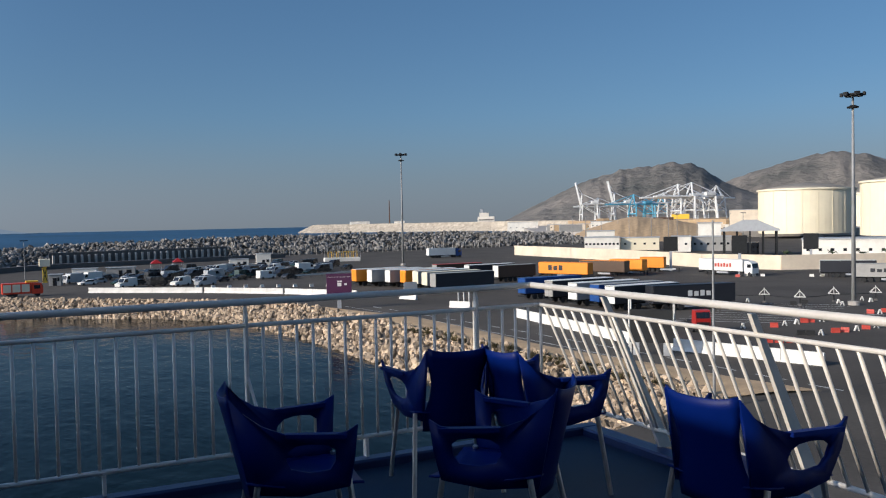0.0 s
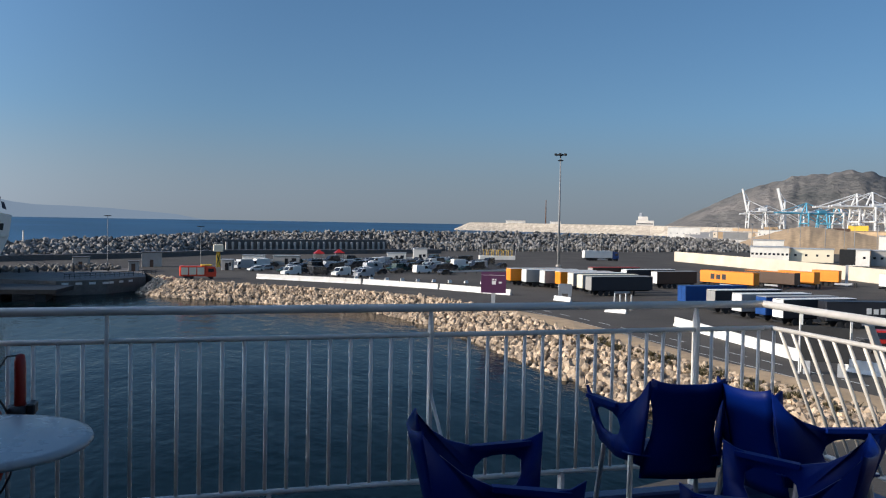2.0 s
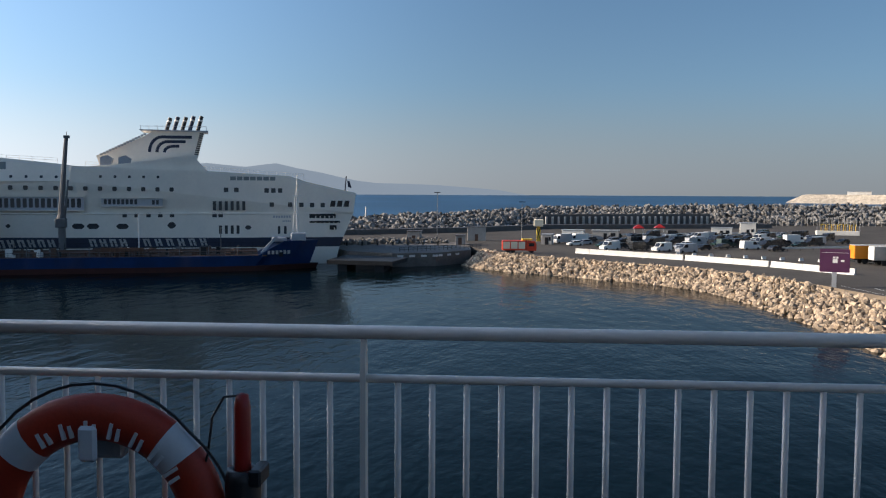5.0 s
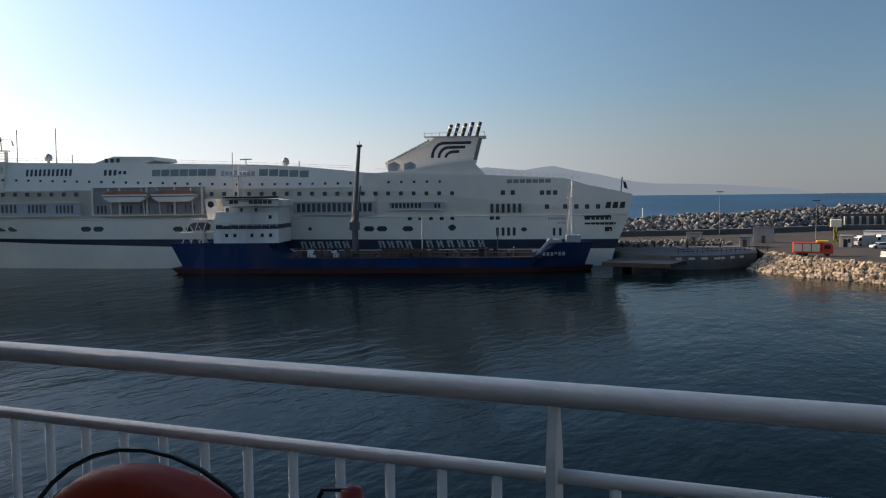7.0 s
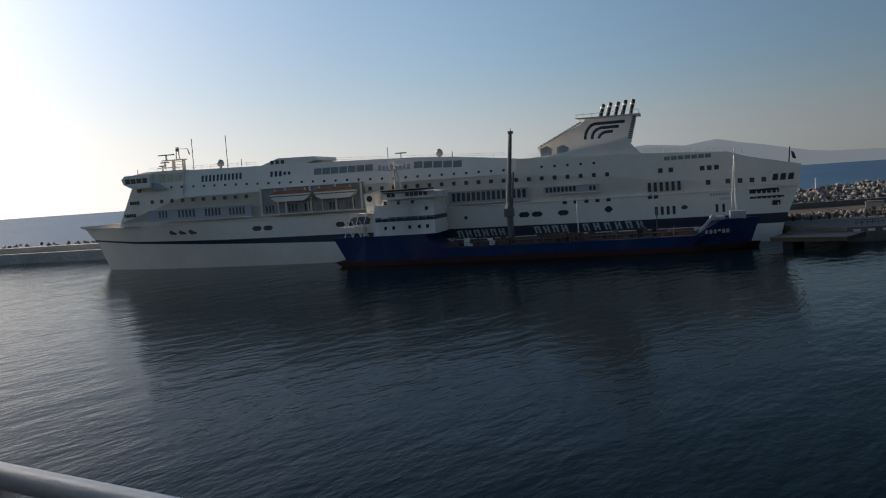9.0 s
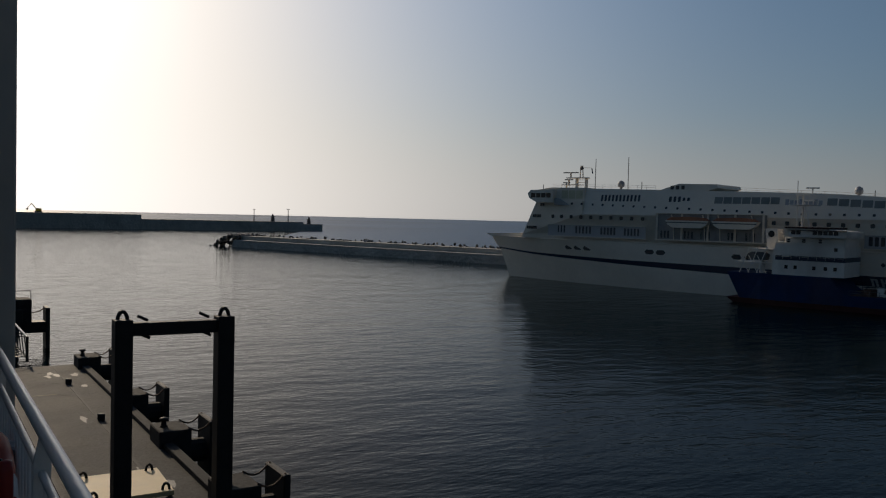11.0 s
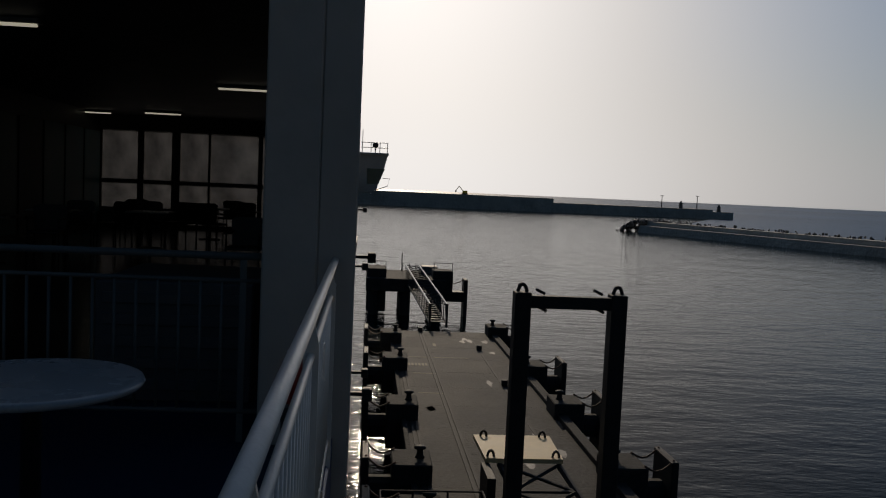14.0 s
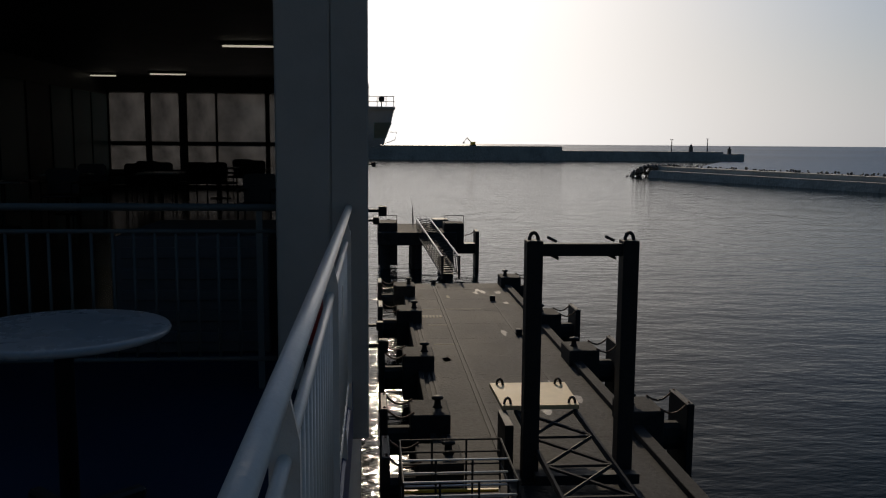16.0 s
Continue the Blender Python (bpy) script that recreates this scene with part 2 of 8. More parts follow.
DARK_GLASS = mat("dark_glass", (0.012, 0.014, 0.018), 0.12, var=0.2, scale=0.8)
FERRY_GLASS = mat("ferry_window_glass", (0.045, 0.05, 0.055), 0.15, var=0.3, scale=0.4)
# opaque yellow tone stands in for light shining through the screens
BACKLIT_GLASS = mat("backlit_tone_glass", (0.62, 0.58, 0.40), 0.3, var=0.15, scale=0.4)
# grey for flat infill panels, carrying the shade of set-back galleries
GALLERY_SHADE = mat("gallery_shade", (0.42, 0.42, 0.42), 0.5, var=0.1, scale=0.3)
BOAT_COVER = mat("faded_orange_cover", (0.42, 0.16, 0.08), 0.6, var=0.25, scale=0.6, stain=0.2)
TANKER_WHITE = mat("weathered_white_paint", (0.76, 0.72, 0.65), 0.6, var=0.12, scale=0.3, stain=0.4)
CRANE_GREY = mat("weathered_grey_steel", (0.12, 0.12, 0.12), 0.6, var=0.3, scale=0.5, stain=0.3)
GREY_PAINT = mat("grey_paint", (0.36, 0.37, 0.38), 0.5, var=0.12, scale=0.8)
TANKER_BLUE = mat("tanker_blue_paint", (0.0015, 0.024, 0.085), 0.6, spec=0.2, var=0.35, scale=0.25, stain=0.25)
# darkened copy of the rail paint; the veranda's shade is in its colour
SHADE_RAIL = mat("shade_toned_rail", (0.07, 0.085, 0.085), 0.45, var=0.2, scale=5, bump=0.15, bscale=60)
RED_OXIDE = mat("red_oxide_paint", (0.055, 0.018, 0.014), 0.7, spec=0.2, var=0.25, scale=0.5)
RUST = mat("rusty_steel", (0.10, 0.05, 0.03), 0.75, var=0.45, scale=1.2, bump=0.3, bscale=8)
STEEL_DARK = mat("dark_weathered_steel", (0.016, 0.017, 0.018), 0.6, 0.0, spec=0.25, var=0.4, scale=1.5, bump=0.2, bscale=12)
MAST_STEEL = mat("dull_mast_steel", (0.24, 0.24, 0.235), 0.6, 0.0, var=0.2, scale=1, spec=0.3)
STEEL = mat("galvanised_steel", (0.42, 0.43, 0.44), 0.45, 0.6, var=0.15, scale=3)
ASPHALT = mat("asphalt", (0.078, 0.070, 0.061), 0.92, var=0.35, scale=0.06, bump=0.25, bscale=3, spec=0.15)
ROAD_PAINT = mat("road_paint", (0.6, 0.6, 0.57), 0.7, var=0.2, scale=1)
CONCRETE = mat("concrete", (0.36, 0.33, 0.29), 0.8, var=0.22, scale=0.4, bump=0.2, bscale=5)
CONCRETE_DARK = mat("weathered_concrete", (0.095, 0.09, 0.085), 0.6, var=0.4, scale=0.5, bump=0.3, bscale=4, stain=0.3)
WET_DECK = mat("worn_wet_concrete", (0.03, 0.031, 0.033), 0.72, var=0.9, scale=0.22, bump=0.3, bscale=4, spec=0.09, col2=(0.085, 0.084, 0.082))
SAND = mat("dry_earth", (0.40, 0.28, 0.16), 0.9, var=0.3, scale=0.35, bump=0.5, bscale=3)
ROCK = mat("limestone_rock", (0.37, 0.28, 0.19), 0.85, var=0.3, scale=1.2, bump=0.7, bscale=5, rand=0.62, island=True)
ROCK_PIECE = mat("limestone_rock_piece", (0.37, 0.28, 0.19), 0.85, var=0.3, scale=1.2, bump=0.7, bscale=5, rand=0.62)
# bed darker than its stones; shade of the gaps is in the colour
ROCK_BED = mat("rock_bed_shade", (0.12, 0.098, 0.076), 0.9, var=0.5, scale=1.2, bump=1.0, bscale=2.5)
PLATFORM_CREAM = mat("ochre_cream_paint", (0.66, 0.50, 0.27), 0.6, var=0.12, scale=0.8, stain=0.25)
RAMP = mat("brown_ramp_concrete", (0.13, 0.115, 0.098), 0.85, var=0.4, scale=0.25, bump=0.3, bscale=2, stain=0.3)
# lifted above plain concrete, so haze on the far moles is in the colour
MOLE = mat("pale_lifted_concrete", (0.46, 0.43, 0.38), 0.8, var=0.3, scale=0.08, bump=0.4, bscale=0.5, stain=0.3)
ARMOUR = mat("armour_block", (0.165, 0.155, 0.14), 0.85, var=0.35, scale=0.4, bump=0.5, bscale=2, rand=0.75, island=True)
BARRIER = mat("white_barrier_paint", (0.66, 0.64, 0.59), 0.6, var=0.14, scale=0.6, stain=0.15, bump=0.1, bscale=6)
CREAM = mat("cream_paint", (0.74, 0.66, 0.48), 0.55, var=0.10, scale=0.06, stain=0.06)
CREAM_WALL = mat("cream_wall", (0.64, 0.54, 0.41), 0.85, var=0.2, scale=0.15, stain=0.2)
BUILDING_WHITE = mat("building_white", (0.74, 0.70, 0.62), 0.75, var=0.18, scale=0.25, stain=0.2)
# scrub colour lightened to stand for haze over the distance
HILL = mat("hazed_hill_scrub", (0.08, 0.088, 0.08), 0.95, var=0.4, scale=0.004, bump=0.8, bscale=0.03, col2=(0.24, 0.21, 0.18))
# no lamp: an even glow puts the haze into the far coast
HAZE_GLOW_COAST = glow("haze_glow_coast", (0.0178, 0.0222, 0.0268), 10.2)
HAZE_GLOW_COAST.node_tree.nodes["Principled BSDF"].inputs["Specular IOR Level"].default_value = 0.0
TARRED = mat("tarred_concrete", (0.03, 0.03, 0.03), 0.8, spec=0.15, var=0.5, scale=0.7, bump=0.3, bscale=4)
TRUCK_ORANGE = mat("orange_tarpaulin", (0.80, 0.25, 0.008), 0.5, var=0.08, scale=0.5)
TRUCK_WHITE = mat("white_trailer", (0.72, 0.71, 0.66), 0.45, var=0.08, scale=0.5, stain=0.08)
TRUCK_BLACK = mat("black_tarpaulin", (0.018, 0.019, 0.024), 0.45, var=0.2, scale=0.6)
TRUCK_BLUE = mat("blue_tarpaulin", (0.010, 0.055, 0.21), 0.45, var=0.15, scale=0.5)
TRUCK_GREY = mat("grey_tarpaulin", (0.30, 0.29, 0.27), 0.5, var=0.15, scale=0.5)
TRUCK_RED = mat("red_cab_paint", (0.36, 0.02, 0.015), 0.35, var=0.1, scale=1)
RUBBER = mat("rubber", (0.015, 0.015, 0.015), 0.8, var=0.3, scale=3)
CAR_DARK = mat("dark_car_paint", (0.02, 0.022, 0.025), 0.25, var=0.2, scale=1)
CAR_GREEN = mat("green_car_paint", (0.02, 0.045, 0.04), 0.25, var=0.2, scale=1)
CAR_SILVER = mat("silver_car_paint", (0.42, 0.43, 0.44), 0.3, 0.3, var=0.1, scale=1)
FIRE_RED = mat("fire_red_paint", (0.65, 0.05, 0.015), 0.35, var=0.1, scale=1)
YELLOW = mat("yellow_paint", (0.75, 0.48, 0.04), 0.5, var=0.12, scale=1)
PURPLE = mat("purple_sign_panel", (0.07, 0.016, 0.055), 0.45, var=0.12, scale=0.5)
JERSEY_RED = mat("red_road_block", (0.42, 0.05, 0.03), 0.5, var=0.15, scale=1)
CRANE_WHITE = mat("crane_white_paint", (0.66, 0.66, 0.64), 0.5, var=0.06, scale=0.1)
CRANE_BLUE = mat("crane_blue_paint", (0.10, 0.34, 0.48), 0.5, var=0.08, scale=0.1)
FOLIAGE = mat("foliage", (0.05, 0.075, 0.025), 0.8, var=0.4, scale=2)
BROWN = mat("brown_tarpaulin", (0.075, 0.04, 0.022), 0.5, var=0.15, scale=0.5)


# ---- mesh helpers ----
class B:
    """A growing mesh: vertices and faces."""

    def __init__(self):
        self.v, self.f = [], []

    def add(self, v, f, m=None):
        o = len(self.v)
        if m is not None:
            v = [m @ Vector(p) for p in v]
        self.v += [tuple(p) for p in v]
        self.f += [tuple(i + o for i in q) for q in f]
        return self

    def box(self, x0, y0, z0, x1, y1, z1, c=0.0, m=None):
        if c <= 0:
            v = [(x, y, z) for z in (z0, z1) for y in (y0, y1) for x in (x0, x1)]
            f = [(0, 2, 3, 1), (4, 5, 7, 6), (0, 1, 5, 4), (2, 6, 7, 3), (0, 4, 6, 2), (1, 3, 7, 5)]
            return self.add(v, f, m)
        bm = bmesh.new()
        vs = [bm.verts.new((x, y, z)) for z in (z0, z1) for y in (y0, y1) for x in (x0, x1)]
        for q in [(0, 2, 3, 1), (4, 5, 7, 6), (0, 1, 5, 4), (2, 6, 7, 3), (0, 4, 6, 2), (1, 3, 7, 5)]:
            bm.faces.new([vs[i] for i in q])
        bmesh.ops.bevel(bm, geom=list(bm.edges), offset=c, segments=1, affect="EDGES")
        bm.verts.index_update()
        v = [tuple(p.co) for p in bm.verts]
        f = [tuple(p.index for p in q.verts) for q in bm.faces]
        bm.free()
        return self.add(v, f, m)

    def tube(self, p0, p1, r, n=8, r1=None, m=None):
        p0, p1 = Vector(p0), Vector(p1)
        d = (p1 - p0).normalized()
        a = d.orthogonal().normalized()
        b = d.cross(a)
        r1 = r if r1 is None else r1
        v = [p + (a * math.cos(2 * math.pi * i / n) + b * math.sin(2 * math.pi * i / n)) * q for p, q in ((p0, r), (p1, r1)) for i in range(n)]
        f = [(i, (i + 1) % n, n + (i + 1) % n, n + i) for i in range(n)]
        f += [tuple(range(n - 1, -1, -1)), tuple(range(n, 2 * n))]
        return self.add(v, f, m)

    def path(self, pts, r, n=6, m=None):
        pts = [Vector(p) for p in pts]
        v, f = [], []
        up = Vector((0.13, 0.21, 0.97))
        for k, p in enumerate(pts):
            d = (pts[min(k + 1, len(pts) - 1)] - pts[max(k - 1, 0)]).normalized()
            a = d.cross(up).normalized()
            b = a.cross(d)
            v += [p + (a * math.cos(2 * math.pi * i / n) + b * math.sin(2 * math.pi * i / n)) * r for i in range(n)]
        for k in range(len(pts) - 1):
            f += [(k * n + i, k * n + (i + 1) % n, (k + 1) * n + (i + 1) % n, (k + 1) * n + i) for i in range(n)]
        f += [tuple(range(n - 1, -1, -1)), tuple(range((len(pts) - 1) * n, len(pts) * n))]
        return self.add(v, f, m)

    def prism(self, poly, a0, a1, axis="y", m=None):
        """A polygon drawn in the plane across the axis, drawn out from a0 to a1."""
        def at(p, a):
            return {"y": (p[0], a, p[1]), "x": (a, p[0], p[1]), "z": (p[0], p[1], a)}[axis]
        n = len(poly)
        v = [at(p, a0) for p in poly] + [at(p, a1) for p in poly]
        f = [tuple(range(n)), tuple(range(2 * n - 1, n - 1, -1))] + [(i, n + i, n + (i + 1) % n, (i + 1) % n) for i in range(n)]
        return self.add(v, f, m)

    def lathe(self, prof, n=24, m=None):
        v, f = [], []
        for r, z in prof:
            v += [(r * math.cos(2 * math.pi * i / n), r * math.sin(2 * math.pi * i / n), z) for i in range(n)]
        for k in range(len(prof) - 1):
            f += [(k * n + i, k * n + (i + 1) % n, (k + 1) * n + (i + 1) % n, (k + 1) * n + i) for i in range(n)]
        f += [tuple(range(n - 1, -1, -1)), tuple(range((len(prof) - 1) * n, len(prof) * n))]
        return self.add(v, f, m)

    def grid(self, fn, nu, nv):
        v = [fn(i / nu, j / nv) for j in range(nv + 1) for i in range(nu + 1)]
        f = [(j * (nu + 1) + i, j * (nu + 1) + i + 1, (j + 1) * (nu + 1) + i + 1, (j + 1) * (nu + 1) + i) for j in range(nv) for i in range(nu)]
        return self.add(v, f)

    def mesh(self, name, material, smooth=False):
        me = bpy.data.meshes.new(name)
        me.from_pydata(self.v, [], self.f)
        me.materials.append(material)
        bm = bmesh.new()
        bm.from_mesh(me)
        bmesh.ops.recalc_face_normals(bm, faces=bm.faces)
        bm.to_mesh(me)
        bm.free()
        if smooth:
            me.shade_smooth()
        return me


def part(name, b, material, parent=None, label="", smooth=False, m=None):
    """One mesh object, under a thing or a part."""
    ob = new(name, b.mesh(name, material, smooth) if isinstance(b, B) else b)
    ob.parent = parent
    if m is not None:
        ob.matrix_basis = m
    return tagged(ob, label)


def thing(name, label, category, m=None, group="", kind=""):
    ob = new(name)
    ob.empty_display_size = 0.2
    if m is not None:
        ob.matrix_basis = m
    return tagged(ob, label, category, group, kind)


def frame_xy(p, q):
    """The pose of a thing whose x axis runs from p to q on plan."""
    return pose(p[0], p[1], p[2] if len(p) > 2 else 0, 0, 0, math.degrees(math.atan2(q[1] - p[1], q[0] - p[0])))


_ICO = None


def ico():
    global _ICO
    if _ICO is None:
        bm = bmesh.new()
        bmesh.ops.create_icosphere(bm, subdivisions=1, radius=1)
        bm.verts.index_update()
        _ICO = (np.array([tuple(p.co) for p in bm.verts]), [tuple(p.index for p in q.verts) for q in bm.faces])
        bm.free()
    return _ICO


def stones(places, rng, flat=0.75):
    """Many rough stones in one mesh. places: x, y, z, size."""
    base, faces = ico()
    b = B()
    for x, y, z, s in places:
        v = base * rng.uniform(0.62, 1.12, (len(base), 1)) * np.array([1, rng.uniform(0.65, 1), rng.uniform(0.5, flat + 0.1)]) * s
        r = np.array(Euler(rng.uniform(-3, 3, 3)).to_matrix())
        b.v += [tuple(p) for p in v @ r.T + (x, y, z)]
        o = len(b.v) - len(base)
        b.f += [tuple(i + o for i in q) for q in faces]
    return b


def raw(name, b, material):
    me = bpy.data.meshes.new(name)
    me.from_pydata(b.v, [], b.f)
    me.materials.append(material)
    return me


# ---- sea, land and shore ----
def sea():
    b = B()
    b.grid(lambda u, v: (-4700 + 9400 * u, -4700 + 9400 * v, -0.2), 40, 40)
    tagged(new("open_sea", raw("open_sea", b, OPEN_SEA)), "wind-ruffled deep blue open sea out to the horizon", "sea", kind="structure")
    h = B().prism([(-820, -900), (420, -900), (420, 400), (140, 440), (-40, 400), (-95, 330), (-60, 280), (-437, 144), (-820, 336)], -0.1, 0.0, "z")
    tagged(new("water", h.mesh("water", WATER)), "calm dark harbour water with small ripples", "water", kind="structure")


QUAY = 3.0
SHORE = [(38.5, 44), (39.5, 52), (40, 60), (40.5, 80), (40.5, 100), (40, 120), (38, 140), (35, 157), (28.5, 167), (20, 175), (10, 184), (0, 191), (-7, 198), (-12, 207)]
BANK = [(51, 48), (52.5, 54), (53, 61), (51.5, 80), (50.5, 100), (50, 120), (48.5, 142), (43, 160), (34, 171), (24, 180), (12, 192), (0, 203), (-4, 210), (-7, 219)]


def along(line, s):
    k = min(int(s * (len(line) - 1)), len(line) - 2)
    u = s * (len(line) - 1) - k
    return Vector(line[k]).lerp(Vector(line[k + 1]), u)


def land():
    outer = [(52, -60), (420, -60), (900, -60), (1500, 300), (1500, 900), (560, 560), (320, 470), (140, 425), (40, 405), (-30, 335), (-82, 300), (-72, 280), (-60, 262), (-14, 245)]
    b = B()
    b.prism([*BANK, *reversed(outer)], -1.0, QUAY, "z")
    b.prism([(20.5, -60), (20.5, 38.5), (30, 41.8), (40, 45), (51, 48), (52, -60)], -2.0, QUAY, "z")
    tagged(new("ground", b.mesh("ground", ASPHALT)), "wide dark asphalt quay and lorry park", "ground", kind="structure")
    s = B()
    s.grid(lambda u, v: (*(along(SHORE, u).lerp(along(BANK, u), v * 1.02 - 0.02)), -0.6 + (QUAY + 0.58) * v), 44, 3)
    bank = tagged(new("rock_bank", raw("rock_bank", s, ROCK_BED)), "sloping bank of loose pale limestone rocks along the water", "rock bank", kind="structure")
    rng = np.random.default_rng(3)
    near, rest = [], []
    for _ in range(5200):
        u, v = rng.uniform(0.0, 1.0), rng.uniform(0, 1)
        p = along(SHORE, u).lerp(along(BANK, u), v)
        size = rng.uniform(0.32, 0.85) * (1.15 if v < 0.3 else 0.95)
        q = (p.x, p.y, -0.35 + (QUAY + 0.35) * v + rng.uniform(0.0, 0.25), size)
        (near if 50 < p.y < 90 and len(near) < 300 else rest).append(q)
    r = part("rocks", raw("rocks", stones(rest, rng), ROCK), ROCK, bank)
    r["kind"] = "stuff"
    shapes = [raw("rock", stones([(0, 0, 0, 1)], rng), ROCK_PIECE) for _ in range(12)]
    for k, (x, y, z, size) in enumerate(near):
        part("rock", shapes[k % 12], ROCK_PIECE, bank, m=pose(x, y, z, *rng.uniform(-40, 40, 3)) @ Matrix.Scale(size, 4))
    # earth verge between bank and road
    v = B()
    rng2 = random.Random(4)
    inner = [(p[0] + 5.0 + 1.2 * math.sin(i * 1.7) - (3.0 if i > 5 else 0) - (1.3 if i > 7 else 0), p[1] + (1.5 if i > 7 else 0)) for i, p in enumerate(BANK)]
    inner[1], inner[0], inner[2] = (58.5, 54), (60, 46), (58, 61)
    v.grid(lambda s, w: (*(along(BANK, s).lerp(along(inner, s), w)), QUAY + 0.03 + 0.25 * math.sin(math.pi * w) * (0.6 + 0.4 * noise.noise((s * 60, w * 3, 0)))), 90, 5)
    tagged(new("verge", raw("verge", v, SAND)), "strip of dry sandy earth beside the road", "verge", kind="structure")


CREST = [(-100, 285, 6.0), (-75, 302, 7.2), (-30, 350, 8.5), (20, 412, 10.3), (90, 432, 11.3), (160, 442, 11.8), (240, 450, 11.0), (320, 455, 8.5)]


def breakwater():
    def at(u, v):
        c = along3(CREST, u)
        if v < 0.6:
            k = v / 0.6
            return Vector((c.x, c.y - 30 * (1 - k), 3.0 + (c.z - 3.0) * k ** 0.85))
        k = (v - 0.6) / 0.4
        return Vector((c.x, c.y + 26 * k, c.z * (1 - k) - 1.0 * k))
    b = B()
    b.grid(lambda u, v: at(u, v) - Vector((0, 0, 0.7)), 60, 8)
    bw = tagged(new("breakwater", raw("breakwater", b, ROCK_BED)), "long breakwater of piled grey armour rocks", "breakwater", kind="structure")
    rng = np.random.default_rng(5)
    pl = []
    for _ in range(7500):
        p = at(rng.uniform(0, 1), rng.uniform(0, 0.72))
        pl.append((p.x, p.y, p.z + rng.uniform(-0.5, 0.7), rng.uniform(0.75, 1.7)))
    st = part("armour_rocks", raw("armour_rocks", stones(pl, rng, 0.9), ARMOUR), ARMOUR, bw)
    st["kind"] = "stuff"


def along3(line, s):
    k = min(int(s * (len(line) - 1)), len(line) - 2)
    return Vector(line[k]).lerp(Vector(line[k + 1]), s * (len(line) - 1) - k)


def flat_outline(name, pts, z0, z1, material, label, cat):
    return tagged(new(name, B().prism(pts, z0, z1, "z").mesh(name, material)), label, cat, kind="structure")


sea()
land()
breakwater()


# ---- own ship: deck, hull, rails ----
DZ, RT = 16.47, 17.5


def own_ship():
    flat = B().box(-23.6, -13, DZ - 0.25, 2.36, -0.06, DZ, 0)
    tagged(new("floor", flat.mesh("floor", DECK)), "blue painted steel open deck floor", "floor", kind="structure")
    hull = B()
    hull.prism([(-78, 0), (2.3, 0), (2.42, DZ - 0.02), (-78, DZ - 0.02)], -13, -0.0, "y")
    hull.v = [(x, -0.02 if y == 0 else y, z - 0.28 if z > 10 and y < 9 else z) for x, y, z in hull.v]
    hull.v = [(x, y + 0.0138 * min(0, x + 3.5) if y > -1 else y, z) for x, y, z in hull.v]
    tagged(new("hull", hull.mesh("hull", SHIP_WALL)), "white painted steel side of the ship", "hull", kind="structure")
    c = B()
    c.box(-3.5, -0.09, DZ - 0.27, 2.42, 0.02, DZ + 0.055, 0.012)
    c.box(2.26, -13, DZ - 0.27, 2.40, -0.09, DZ + 0.055, 0.012)
    tagged(new("trim", c.mesh("trim", COAM)), "dark blue raised steel deck edge", "trim", kind="structure")
    # unseen block added behind the deck to keep skylight off it
    cs = B().box(-23.6, -13, DZ, 2.0, -7.4, 27.0, 0.05)
    tagged(new("casing", cs.mesh("casing", SHIP_WALL)), "unseen plain white block amidships, added to hold back skylight", "casing", kind="structure")
    # superstructure forward: side wall with its aft corner
    w = B()
    w.box(-23.6, -0.10, DZ - 0.3, -4.7, 0.085, 19.7, 0.01)
    w.box(-4.7, -0.10, DZ - 0.3, -3.5, 0.085, 19.22, 0.01)
    w.box(-72, -0.60, DZ - 0.3, -23.6, 0.085, 18.2, 0.01)
    w.box(-3.9, -0.40, DZ, -3.49, -0.10, 19.22, 0.01)
    for k in range(1, 9):
        w.box(-3.5 - k * 7.5, 0.085, 14.0, -3.44 - k * 7.5, 0.105, 18.1)
    w.v = [(x, 0.11 + (y - 0.085) + 0.0138 * min(0, x + 3.5) if y > 0.05 else y - (0.9 if x < -60 else 0), z) for x, y, z in w.v]
    tagged(new("wall_north", w.mesh("wall_north", SHIP_WALL)), "white steel side wall of the superstructure", "wall", kind="structure")
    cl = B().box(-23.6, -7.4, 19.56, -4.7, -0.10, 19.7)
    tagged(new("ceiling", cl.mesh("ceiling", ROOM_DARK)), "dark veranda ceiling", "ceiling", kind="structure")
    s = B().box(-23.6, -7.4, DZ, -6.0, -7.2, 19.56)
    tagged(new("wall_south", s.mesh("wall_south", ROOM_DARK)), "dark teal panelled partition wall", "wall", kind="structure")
    south = bpy.data.objects["wall_south"]
    for k in range(12):
        part("panel", B().box(-23.4 + k * 1.42, -7.2, DZ + 0.1, -22.1 + k * 1.42, -7.17, DZ + 2.6, 0.008), ROOM_DARK if k in (3, 6) else TEAL, south)
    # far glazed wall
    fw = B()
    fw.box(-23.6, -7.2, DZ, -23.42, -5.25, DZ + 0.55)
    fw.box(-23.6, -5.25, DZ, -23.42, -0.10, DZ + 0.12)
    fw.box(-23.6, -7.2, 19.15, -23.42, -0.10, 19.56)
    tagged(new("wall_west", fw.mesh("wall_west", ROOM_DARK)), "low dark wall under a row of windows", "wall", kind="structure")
    win = thing("window_1", "wide window with dark mullions and dim grey translucent panes", "window", kind="structure")
    ys = [(-7.17, 0.06), (-6.1, 0.16), (-5.15, 0.22), (-4.24, 0.06), (-2.84, 0.12), (-1.5, 0.08), (-0.13, 0.06)]
    fr = B()
    for y, w2 in ys:
        fr.box(-23.56, y - w2 / 2, DZ + (0.55 if y < -5.3 else 0.12), -23.46, y + w2 / 2, 19.15)
